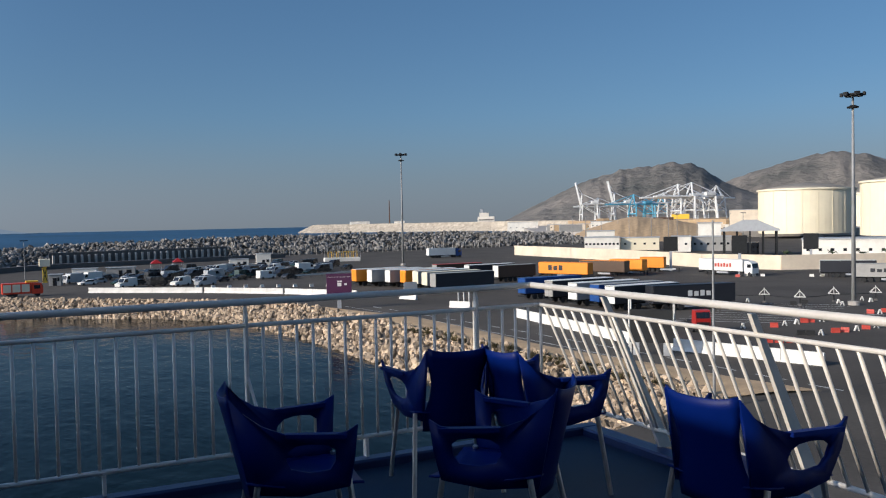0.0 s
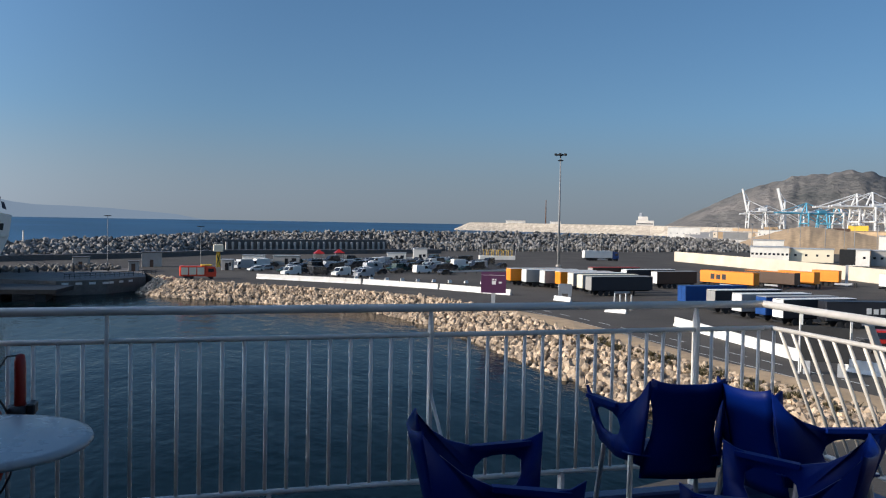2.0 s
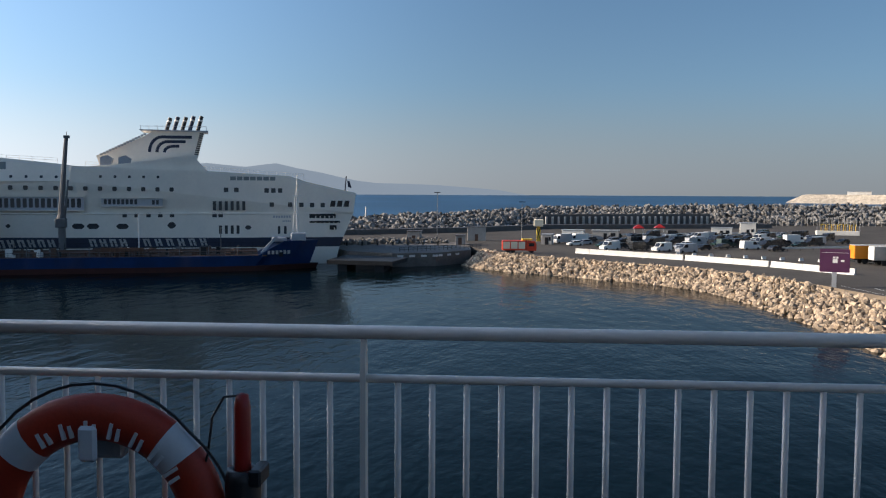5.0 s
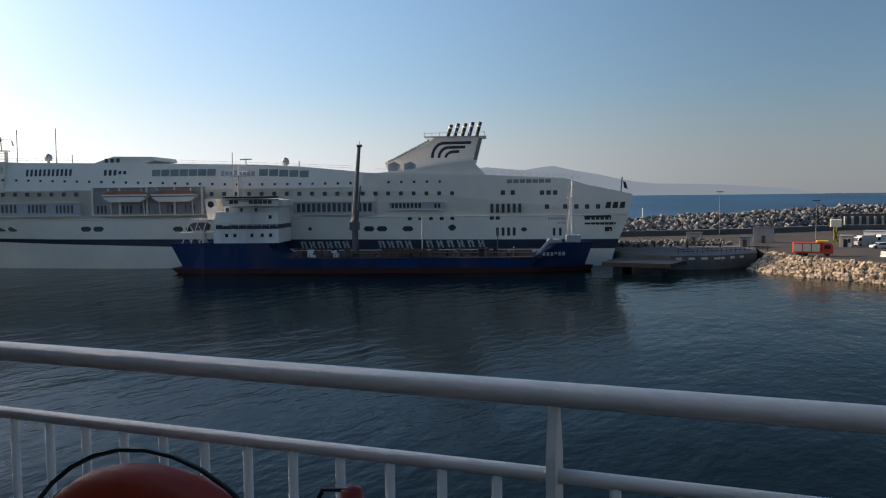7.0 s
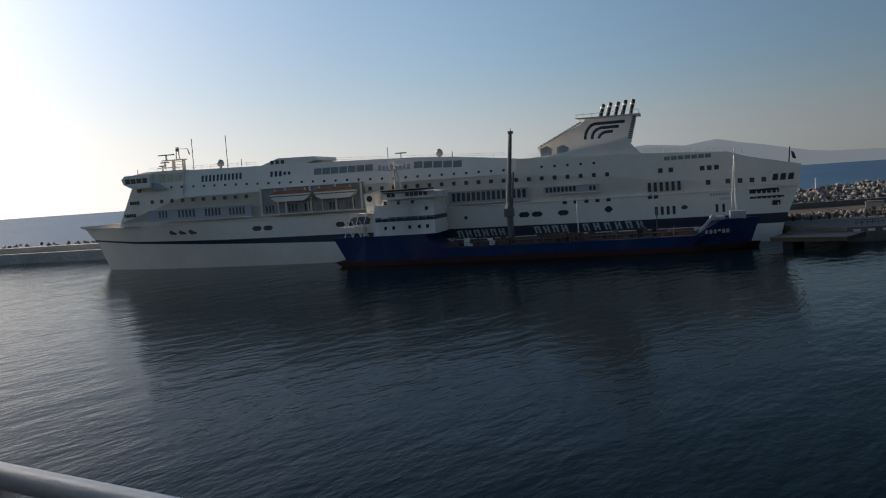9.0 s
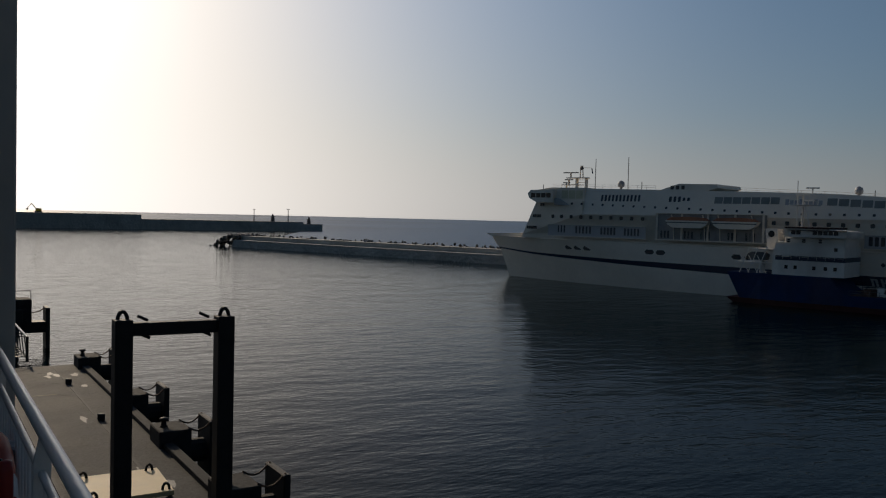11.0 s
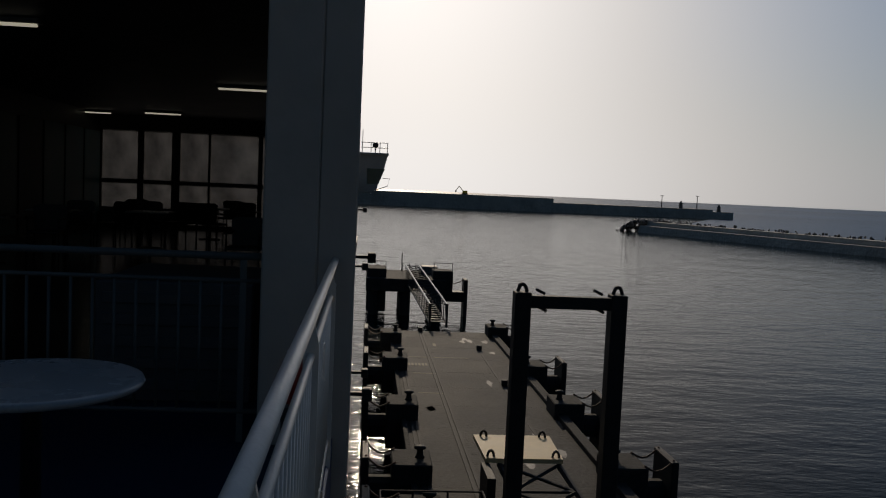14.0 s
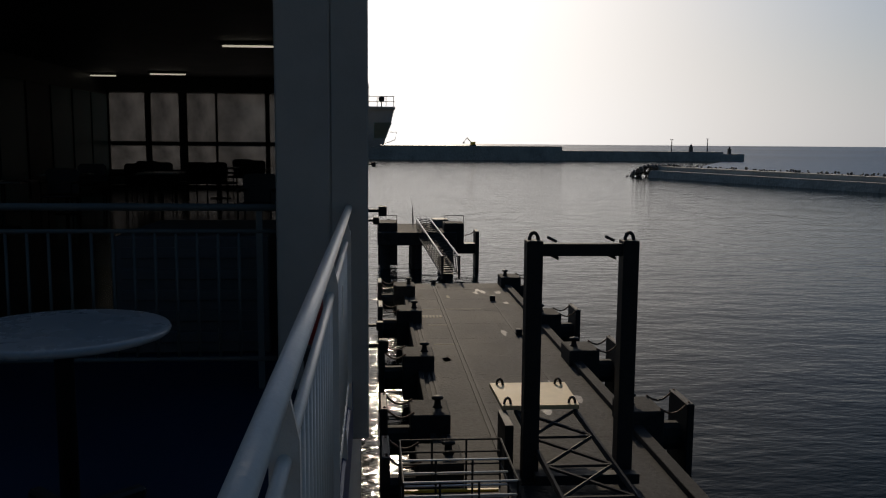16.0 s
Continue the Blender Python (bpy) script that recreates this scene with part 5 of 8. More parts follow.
def dolphins():
    t = thing("mooring_dolphin", "dark concrete mooring platform on piles beyond the pier", "mooring dolphin", group="mooring dolphins")
    part("deck", B().box(-131, 0.5, 3.4, -118, 11.5, 5.2, 0.1), TARRED, t)
    for x in (-129, -124, -119.5):
        for y in (1.6, 6, 10.4):
            part("support_column", B().tube((x, y, -2), (x, y, 3.4), 0.75, 10), STEEL_DARK, t)
    part("block", B().box(-129, 8.6, 5.2, -126, 11, 6.3, 0.1), CONCRETE_DARK, t)
    part("block", B().box(-122.5, 9.8, 3.0, -119, 12.6, 6.4, 0.1), TARRED, t)
    part("block", B().box(-124.5, 0.6, 0.4, -119.5, 3.3, 6.4, 0.1), TARRED, t)
    for y in (0.7, 3.2, 9.9, 12.5):
        part("rail_post", B().tube((-119.2, y, 6.4), (-119.2, y, 7.5), 0.05, 5), STEEL_DARK, t)
    for a, b in ((0.7, 3.2), (9.9, 12.5)):
        part("rail", B().tube((-119.2, a, 7.5), (-119.2, b, 7.5), 0.05, 5), STEEL_DARK, t)
    for x, y in ((-128, 2.2), (-121, 10.6), (-121, 1.2)):
        part("bollard", B().lathe([(0.35, 5.2), (0.25, 5.5), (0.2, 5.9), (0.45, 6.0), (0.1, 6.2)], 10, pose(x, y, 0)), STEEL_DARK, t)
    for y in (6, 7, 8):
        part("rail_post", B().tube((-130.5, y, 5.2), (-130.5, y, 6.4), 0.05, 5), STEEL_DARK, t)
    part("lamp_post", B().tube((-129, 5.8, 5.2), (-129, 5.8, 8.0), 0.07, 6), STEEL_DARK, t)
    fp = part("fender_panel", B().box(-122.5, 14.3, -0.3, -119.5, 14.8, 5.2, 0.05), STEEL_DARK, t)
    part("fender_arm", B().box(-122, 11.5, 2.0, -120, 14.3, 3.4), STEEL_DARK, t)
    part("chain", B().path([(-121, 11.5 + 3 * u, 5.0 + 0.2 * u - 0.6 * math.sin(3.14 * u)) for u in (0, 0.25, 0.5, 0.75, 1)], 0.07, 5), RUST, t)
    # lattice gangway from the pier up to the dolphin
    g = thing("gangway", "long steel lattice gangway between pier and mooring platform", "gangway")
    a, c = Vector((-94.5, 8.6, 2.9)), Vector((-122.0, 7.0, 4.7))
    for sy in (-0.95, 0.95):
        for dz in (0, 2.1):
            part("chord", B().tube(a + Vector((0, sy, dz)), c + Vector((0, sy, dz)), 0.1, 6), STEEL if dz else STEEL_DARK, g)
        for k in range(15):
            p, q = a.lerp(c, k / 15), a.lerp(c, (k + 1) / 15)
            part("brace", B().tube(p + Vector((0, sy, 0)), q + Vector((0, sy, 2.1)), 0.06, 5), STEEL_DARK, g)
            part("brace", B().tube(p + Vector((0, sy, 2.1)), q + Vector((0, -sy, 2.1)), 0.05, 5), STEEL_DARK, g)
    for k in range(22):
        p = a.lerp(c, (k + 0.5) / 22)
        part("tread", B().box(-0.45, -0.9, 0, 0.15, 0.9, 0.06, m=Matrix.Translation(p)), STEEL_DARK, g)
    for sy in (-0.95, 0.95):
        part("end_post", B().box(-94.7, 8.6 + sy - 0.12, 2.5, -94.3, 8.6 + sy + 0.12, 5.1), STEEL_DARK, g)


berth()
F0 = fender(-89.6, 14.0, 1, "pier fenders")
for x in (-70.0, -57.6, -44.0):
    copy_thing(F0, pose(x, 14.1, 0))
for x in (-84.5, -72, -56.5, -44, -37):
    copy_thing(F0, pose(x, 3.5, 0, 0, 0, 180))
gantry()
dolphins()


# ---- far moles, beacons, hills ----
def moles():
    p, q = Vector((-437, 136)), Vector((-60, 272))
    u = (q - p).normalized()
    n = Vector((-u.y, u.x))
    b = B()

    def at(s, w, z):
        r = p + u * s + n * w
        return (r.x, r.y, z)
    L = (q - p).length
    for w0, w1, z in ((0, 14, 3.6), (5, 14, 5.6)):
        o = len(b.v)
        b.v += [at(6, w0, -2), at(L, w0, -2), at(L, w0, z), at(8, w0, z), at(6, w1, -2), at(L, w1, -2), at(L, w1, z), at(8, w1, z)]
        b.f += [tuple(o + i for i in f) for f in ((0, 1, 2, 3), (3, 2, 6, 7), (4, 7, 6, 5), (0, 3, 7, 4), (1, 5, 6, 2))]
    mole = tagged(new("inner_mole", b.mesh("inner_mole", MOLE)), "low stone mole reaching into the harbour", "mole", kind="structure")
    rng = np.random.default_rng(9)
    pl = []
    for _ in range(900):
        s, w = rng.uniform(-4, L), rng.uniform(9, 19)
        r = p + u * s + n * w
        pl.append((r.x, r.y, 6.2 - abs(w - 12) * 0.5 + rng.uniform(-0.4, 0.5), rng.uniform(0.5, 1.1)))
    for _ in range(160):
        s, w = rng.uniform(-9, 9), rng.uniform(-2, 18)
        r = p + u * s + n * w
        pl.append((r.x, r.y, max(0, min(5.4, (s + 9) * 0.42)) + rng.uniform(-0.4, 0.3), rng.uniform(0.8, 1.6)))
    part("rocks", raw("rocks", stones(pl, rng), ARMOUR), ARMOUR, mole)["kind"] = "stuff"
    # outer wall
    w = B()
    w.box(-830, -700, -2, -800, 174, 13.0)
    w.box(-838, 174, -2, -805, 330, 9.0)
    w.box(-836, 330, -2, -808, 352, 7.0)
    tagged(new("outer_mole", w.mesh("outer_mole", MOLE)), "long concrete outer breakwater wall", "breakwater", kind="structure")
    for x, y, z0, z1, lab in ((-815, 283, 9, 20, "slender light mast on the breakwater"), (-815, 318, 9, 21, "slender light mast on the breakwater")):
        t = thing("light_mast", lab, "mast", pose(x, y, 0), "breakwater masts")
        part("pole", B().tube((0, 0, z0), (0, 0, z1), 0.55, 6, 0.35), STEEL_DARK, t)
        part("lamp_head", B().box(-0.5, -1.4, z1, 0.5, 1.4, z1 + 0.5), STEEL_DARK, t)
    for x, y, z in ((-815, 302, 9), (-815, 340, 7)):
        t = thing("beacon", "small harbour entrance beacon tower", "beacon", pose(x, y, z), "harbour beacons")
        part("tower", B().lathe([(2.0, 0), (1.6, 4.2), (2.2, 4.4), (2.2, 4.8)], 10), CONCRETE_DARK, t)
        part("lantern", B().lathe([(0.9, 4.8), (0.9, 6.4), (0.1, 7.4)], 8), STEEL_DARK, t)
    e = thing("excavator", "excavator at work on the far breakwater", "excavator", pose(-815, 92, 13))
    part("body", B().box(-2, -2.2, 1, 2, 2.2, 3.6, 0.2), YELLOW, e)
    part("track", B().box(-2.4, -2.8, 0, 2.4, 2.8, 1.1, 0.2), RUBBER, e)
    part("boom", B().tube((0, -1.5, 2.8), (0, -5.5, 7.6), 0.4, 6), YELLOW, e)
    part("stick", B().tube((0, -5.5, 7.6), (0, -8.6, 3.4), 0.3, 6), YELLOW, e)
    part("bucket", B().box(-0.8, -9.4, 2.0, 0.8, -8, 3.6, 0.2), STEEL_DARK, e)


def ridge(name, R, prof, depth, material, label, foot=-2.0, rough=0.05):
    """A hill: bearings and heights in degrees seen from the deck, at range R, falling away behind and before."""
    b = B()
    az = [p[0] for p in prof]
    n, m = 160, 12
    lo, hi = min(az), max(az)
    xs = sorted(prof)

    def height(a):
        return float(np.interp(a, [p[0] for p in xs], [p[1] for p in xs]))

    def fn(u, v):
        a = lo + (hi - lo) * u
        r = R + depth * (v - 0.6)
        k = math.sin(math.pi * min(1.0, max(0.0, v * 0.833))) ** 0.9 if v < 0.6 else math.cos((v - 0.6) / 0.4 * 1.4)
        top = 18 + R * math.tan(radians(height(a)))
        jag = noise.fractal(Vector((a * 1.6, v * 5, R * 0.01)), 0.9, 2.1, 6) * rough * top
        gul = noise.ridged_multi_fractal(Vector((a * 0.8, v * 1.2, 3)), 0.9, 2.0, 5, 1.0, 2.0) * 0.06 * top * (1 - abs(k - 0.5))
        z = foot + (top - foot) * k + (jag - gul * (v < 0.55)) * min(1, k + 0.1)
        return (-math.sin(radians(a)) * r, math.cos(radians(a)) * r, z)
    b.grid(fn, n, m)
    me = raw(name, b, material)
    me.shade_smooth()
    return tagged(new(name, me), label, "hill", kind="structure")


def far_land():
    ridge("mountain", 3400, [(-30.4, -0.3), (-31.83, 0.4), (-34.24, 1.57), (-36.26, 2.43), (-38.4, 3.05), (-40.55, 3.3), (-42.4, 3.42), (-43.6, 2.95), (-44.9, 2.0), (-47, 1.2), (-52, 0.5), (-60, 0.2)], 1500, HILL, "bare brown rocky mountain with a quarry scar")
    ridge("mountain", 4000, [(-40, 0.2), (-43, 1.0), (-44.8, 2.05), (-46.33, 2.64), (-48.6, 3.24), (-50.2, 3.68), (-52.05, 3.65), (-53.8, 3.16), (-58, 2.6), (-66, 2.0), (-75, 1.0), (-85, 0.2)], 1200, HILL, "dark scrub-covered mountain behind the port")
    ridge("far_coast", 4500, [(30, 0.15), (25, 1.2), (21.5, 1.55), (19.4, 1.72), (17.0, 1.5), (15.1, 1.76), (13.6, 1.42), (12.3, 1.2), (10.9, 0.88), (9.8, 0.66), (8.6, 0.52), (6.5, 0.48), (4.5, 0.4), (2.5, 0.26), (0.5, 0.1), (-0.5, -0.1), (-2, -0.3)], 200, HAZE_GLOW_COAST, "coast across the strait, its pale haze an even glow", rough=0.005)
    # port terrace under the cranes
    def pol(a, r):
        return (-math.sin(radians(a)) * r, math.cos(radians(a)) * r)
    flat_outline("port_terrace", [pol(-33, 700), pol(-31.5, 1500), pol(-40, 2300), pol(-60, 2300), pol(-80, 900), pol(-50, 640), pol(-40, 600)], -2, 8, CONCRETE, "broad sandy port terrace in the distance", "ground")
    flat_outline("upper_terrace", [pol(-36.5, 900), pol(-35, 1300), pol(-44, 1700), pol(-60, 1700), pol(-60, 900), pol(-45, 800)], 8, 15, SAND, "raised earth terrace below the mountain", "ground")
    # outer rock mole with small buildings
    b = B()
    pts = [(-17.3, 1750), (-21, 1700), (-25, 1620), (-30, 1500), (-36, 1250)]
    top = []
    for k in range(len(pts) - 1):
        (a0, r0), (a1, r1) = pts[k], pts[k + 1]
        for i in range(12):
            top.append((a0 + (a1 - a0) * i / 12, r0 + (r1 - r0) * i / 12))
    o = 0
    for a, r in top:
        s = min(1, (abs(a) - 17.2) / 1.1)
        for dr, z in ((-35, -1), (-16, 9 * s), (-8, 15.5 * s + 0.8 * noise.noise((a * 9, 0, 0))), (8, 16 * s), (40, -1)):
            b.v.append((*pol(a, r + dr + 2 * noise.noise((a * 25, dr, 1))), z))
    for k in range(len(top) - 1):
        for j in range(4):
            b.f.append((k * 5 + j, (k + 1) * 5 + j, (k + 1) * 5 + j + 1, k * 5 + j + 1))
    me = raw("rock_mole", b, mat("pale_rock_mole", (0.42, 0.36, 0.28), 0.9, var=0.5, scale=0.15, bump=1.0, bscale=0.35))
    tagged(new("rock_mole", me), "long pale rock breakwater far across the water", "breakwater", kind="structure")
    for a0, a1, r, z0, z1 in ((-20.7, -22.0, 1700, 15, 21), (-23.6, -24.3, 1650, 15, 20)):
        x, y = pol((a0 + a1) / 2, r)
        w = r * radians(abs(a1 - a0)) / 2
        t = thing("port_building", "low pale building on the far mole", "building", pose(x, y, z0, 0, 0, (a0 + a1) / 2), "port buildings")
        part("wall", B().box(-w, -6, 0, w, 6, z1 - z0, 0.3), BUILDING_WHITE, t)
        part("roof", B().box(-w - 0.5, -6.5, z1 - z0, w + 0.5, 6.5, z1 - z0 + 0.8), GREY_PAINT, t)
    x, y = pol(-23.3, 1680)
    t = thing("radio_mast", "thin lattice mast on the far mole", "mast", pose(x, y, 15))
    part("pole", B().tube((0, 0, 0), (0, 0, 46), 1.4, 5, 0.8), RUST, t)


moles()
far_land()


# ---- port buildings, tanks, cranes ----
def polar(a, r, z=0.0):
    return (-math.sin(radians(a)) * r, math.cos(radians(a)) * r - 4.0, z)


def tank(a, r, rad, z0, h):
    t = thing("storage_tank", "large cream cylindrical storage tank with a domed roof", "storage tank", pose(*polar(a, r, z0)), "storage tanks")
    part("shell", B().lathe([(rad, 0), (rad, h)], 64), CREAM, t, smooth=False)
    part("roof", B().lathe([(rad + 0.3, h), (rad * 0.7, h + rad * 0.07), (rad * 0.35, h + rad * 0.12), (0.5, h + rad * 0.15)], 64), mat("tank_roof_paint", (0.22, 0.20, 0.17), 0.7, var=0.15, scale=0.05), t, smooth=True)
    part("rim", B().lathe([(rad + 0.1, h - 0.8), (rad + 0.9, h - 0.6), (rad + 0.9, h + 0.3), (rad + 0.1, h + 0.5)], 64), CREAM, t)
    for k in range(20):
        aa = 2 * math.pi * k / 20
        part("rib", B().box(rad - 0.1, -0.12, 0, rad + 0.18, 0.12, h - 0.8, m=pose(0, 0, 0, 0, 0, math.degrees(aa))), CREAM, t)


tank(-49.45, 600, 28.8, 6, 27.5)
tank(-55.4, 520, 27.0, 6, 28.5)
tank(-53.0, 760, 27.0, 6, 27.0)


def ship_crane(a, r, z0, h, material, boom_up, turn, scale=1.0):
    t = thing("container_crane", "tall ship-to-shore container crane" + (" with raised boom" if boom_up else " with lowered boom"), "crane", pose(*polar(a, r, z0), 0, 0, turn), "container cranes")
    w, d = 13 * scale, 15 * scale
    k = 1.1 * scale
    for x in (-d, d):
        for y in (-w, w):
            part("leg", B().tube((x, y, 0), (x * 0.9, y * 0.8, h * 0.62), k, 6), material, t)
        part("portal_beam", B().tube((x, -w, h * 0.25), (x, w, h * 0.25), k, 6), material, t)
        part("brace", B().tube((x, -w, h * 0.25), (x * 0.9, w * 0.8, h * 0.6), k * 0.6, 5), material, t)
    for y in (-w * 0.8, w * 0.8):
        part("girder", B().tube((-d * 1.9, y * 0.3, h * 0.62), (d, y * 0.3, h * 0.62), k * 1.2, 6), material, t)
        part("brace", B().tube((-d, y, h * 0.25), (d, y, h * 0.6), k * 0.6, 5), material, t)
    top = (d * 0.8, 0, h)
    part("apex_leg", B().tube((d, -w * 0.6, h * 0.62), top, k, 6), material, t)
    part("apex_leg", B().tube((d, w * 0.6, h * 0.62), top, k, 6), material, t)
    part("tie", B().tube(top, (-d * 1.8, 0, h * 0.63), k * 0.6, 5), material, t)
    tip = (d * 1.6, 0, h * 1.42) if boom_up else (d * 4.0, 0, h * 0.63)
    for y in (-w * 0.24, w * 0.24):
        part("boom", B().tube((d, y, h * 0.62), (tip[0], y, tip[2]), k * 1.1, 6), material, t)
    for f in (0.5, 0.95):
        part("tie", B().tube(top, (d + (tip[0] - d) * f, 0, h * 0.62 + (tip[2] - h * 0.62) * f), k * 0.5, 5), material, t)
    part("machinery_house", B().box(-d * 1.2, -w * 0.4, h * 0.64, -d * 0.3, w * 0.4, h * 0.74, 0.5), material, t)


for a, r, h, mt, up, turn, sc in ((-36.3, 1300, 40, CRANE_WHITE, True, 155, 0.8), (-37.3, 1320, 34, CRANE_WHITE, False, 165, 0.8), (-38.4, 1350, 42, CRANE_WHITE, True, 160, 0.9),
                                  (-39.6, 1250, 36, CRANE_BLUE, False, 170, 0.9), (-40.5, 1300, 36, CRANE_BLUE, False, 10, 0.9), (-41.5, 1280, 38, CRANE_WHITE, False, 172, 1.0),
                                  (-42.5, 1180, 46, CRANE_WHITE, False, 165, 1.1), (-43.3, 1180, 48, CRANE_WHITE, False, 168, 1.1), (-44.0, 1200, 44, CRANE_WHITE, False, 20, 1.0)):
    ship_crane(a, r, 14, h, mt, up, turn, sc)


def building(a0, a1, r, z0, z1, wallm, label, deep=14.0, wins=0, roof=GREY_PAINT):
    x, y, _ = polar((a0 + a1) / 2, r)
    w = r * math.tan(radians(abs(a1 - a0) / 2))
    t = thing("port_building", label, "building", pose(x, y, z0, 0, 0, (a0 + a1) / 2), "port buildings")
    part("wall", B().box(-w, 0, 0, w, deep, z1 - z0, 0.05), wallm, t)
    part("roof", B().box(-w - 0.3, -0.3, z1 - z0, w + 0.3, deep + 0.3, z1 - z0 + 0.35), roof, t)
    if wins:
        me = B().box(-0.5, -0.03, 0, 0.5, 0.02, 0.9).mesh("window", DARK_GLASS)
        for k in range(wins):
            part("window", me, DARK_GLASS, t, m=pose(-w + (k + 0.5) * 2 * w / wins, 0, (z1 - z0) * 0.45))
    return t


building(-35.95, -38.2, 400, 3, 9.0, BUILDING_WHITE, "low white port office with a row of small windows", 14, 9)
building(-36.1, -37.9, 440, 3, 11.4, BUILDING_WHITE, "pale flat-roofed block behind the port office", 8, 0)
building(-38.25, -40.7, 404, 3, 8.6, CREAM, "low weathered pale shed beside the port office", 10, 4)
building(-41.45, -42.65, 380, 3, 9.4, BUILDING_WHITE, "small white office block", 10, 2)
building(-42.7, -45.1, 386, 3, 9.0, TRUCK_GREY, "low grey shed with ribbon windows", 10, 6)
ridge("earth_mound", 620, [(-35.6, -1.0), (-36.6, -0.62), (-37.6, -0.35), (-38.6, -0.05), (-39.6, 0.06), (-40.6, -0.08), (-41.8, -0.2), (-43, -0.42), (-44.6, -0.75), (-46, -1.1)], 160, SAND, "bare brown mound of earth on the port terrace", rough=0.04)
building(-43.1, -44.5, 420, 3, 14.6, BUILDING_WHITE, "square white port building behind the canopy", 12, 0)
building(-49.2, -54.0, 300, 3, 9.8, BUILDING_WHITE, "long white flat-roofed warehouse", 16, 7)
building(-54.0, -62.0, 310, 3, 9.8, CREAM_WALL, "long cream flat-roofed warehouse", 16, 7)
building(-33.6, -36.5, 760, 8, 13, CREAM_WALL, "low cream shed on the terrace", 20, 6)
building(-45.0, -47.2, 700, 8, 22, CREAM_WALL, "pale terraced retaining building on the slope", 20, 0)
building(-31.0, -33.0, 1000, 3, 15, BUILDING_WHITE, "white shed by the far quay", 20, 5)
building(-36.4, -38.0, 760, 8, 15, BUILDING_WHITE, "long pale shed on the terrace", 20, 6)
building(-39.0, -41.0, 820, 8, 17, CREAM_WALL, "cream port shed on the terrace", 20, 6)
building(-41.5, -42.6, 1100, 15, 21, YELLOW, "stack of ochre containers near the cranes", 20, 0)


def canopy():
    x, y, _ = polar(-46.2, 330)
    t = thing("canopy", "open grey pitched canopy on posts over the gate", "canopy", pose(x, y, 3, 0, 0, -46.2))
    w = 330 * math.tan(radians(1.75))
    part("roof", B().prism([(-w, 9.8), (-w * 0.25, 13.2), (w * 0.25, 13.2), (w, 9.8), (w, 9.2), (-w, 9.2)], 0, 16, "y"), GREY_PAINT, t)
    for k in range(5):
        for yy in (1, 15):
            part("post", B().box(-w * 0.9 + k * w * 0.45 - 0.3, yy - 0.3, 0, -w * 0.9 + k * w * 0.45 + 0.3, yy + 0.3, 9.2), STEEL_DARK, t)
    part("booth", B().box(-w * 0.5, 4, 0, w * 0.3, 10, 5), DARK_GLASS, t)


canopy()


def perimeter_wall():
    b = B()
    pts = [polar(-31.4, 370), polar(-37, 315), polar(-43.3, 262), polar(-48, 250), polar(-54, 262), polar(-66, 300)]
    for p, q in zip(pts, pts[1:]):
        u = (Vector(q) - Vector(p)).normalized()
        n = Vector((-u.y, u.x, 0)) * 0.25
        o = len(b.v)
        P, Q = Vector(p), Vector(q)
        b.v += [tuple(P + n), tuple(P - n), tuple(Q - n), tuple(Q + n)] + [tuple(v + Vector((0, 0, 7.0))) for v in (P + n, P - n, Q - n, Q + n)]
        b.f += [tuple(o + i for i in f) for f in ((4, 5, 6, 7), (0, 1, 5, 4), (1, 2, 6, 5), (2, 3, 7, 6), (3, 0, 4, 7))]
    tagged(new("boundary_wall", b.mesh("boundary_wall", CREAM_WALL)), "long cream boundary wall of the lorry park", "wall", kind="structure")
    # dark sea wall with ribs behind the car park
    w = B()
    w.prism([(14, 370), (14, 372), (90, 398), (90, 396)], 3, 8.4, "z")
    wl = tagged(new("sea_wall", w.mesh("sea_wall", CONCRETE_DARK)), "dark concrete sea wall with upright ribs", "wall", kind="structure")
    # paler colour on the ribs stands in for sun catching them
    me = B().box(-0.38, -1.0, 3, 0.38, 0, 7.4, 0.05).mesh("rib", MOLE)
    for k in range(28):
        part("rib", me, MOLE, wl, m=pose(15.5 + k * 2.7, 370.4 + k * 0.924, 0, 0, 0, 18.9))
    lw = B()
    lw.prism([(-78, 272), (-78, 274), (-20, 316), (12, 352), (110, 378), (111, 375), (14, 349), (-18, 313)], 3, 4.8, "z")
    tagged(new("low_wall", lw.mesh("low_wall", CONCRETE_DARK)), "low dark wall along the rocks", "wall", kind="structure")


perimeter_wall()


def lamp_mast(x, y, h, label="tall galvanised floodlight mast with a ring of lamps"):
    t = thing("light_mast", label, "street lamp", pose(x, y, 3), "port light masts")
    part("pole", B().tube((0, 0, 0), (0, 0, h), 0.44 * h / 40, 12, 0.2 * h / 40), MAST_STEEL, t, smooth=True)
    part("base", B().lathe([(0.9, 0), (0.9, 0.6), (0.5, 0.7)], 12), CONCRETE, t)
    s = h / 40
    part("head_ring", B().lathe([(1.5 * s, h - 0.2), (1.6 * s, h), (1.5 * s, h + 0.2), (0.3 * s, h + 0.3)], 16), STEEL_DARK, t)
    part("lower_ring", B().lathe([(1.0 * s, h - 2.1), (1.1 * s, h - 1.9), (0.3 * s, h - 1.6)], 16), STEEL_DARK, t)
    for k in range(6):
        a = k * math.pi / 3
        part("floodlight", B().box(-0.5 * s, -0.25 * s, -0.35 * s, 0.5 * s, 0.25 * s, 0.35 * s, 0.05, pose(2.0 * s * math.cos(a), 2.0 * s * math.sin(a), h + 0.1, 0, 0, math.degrees(a) + 90)), STEEL_DARK, t)


lamp_mast(121.1, 268.4, 38)
lamp_mast(121.7, 90.9, 34.0)


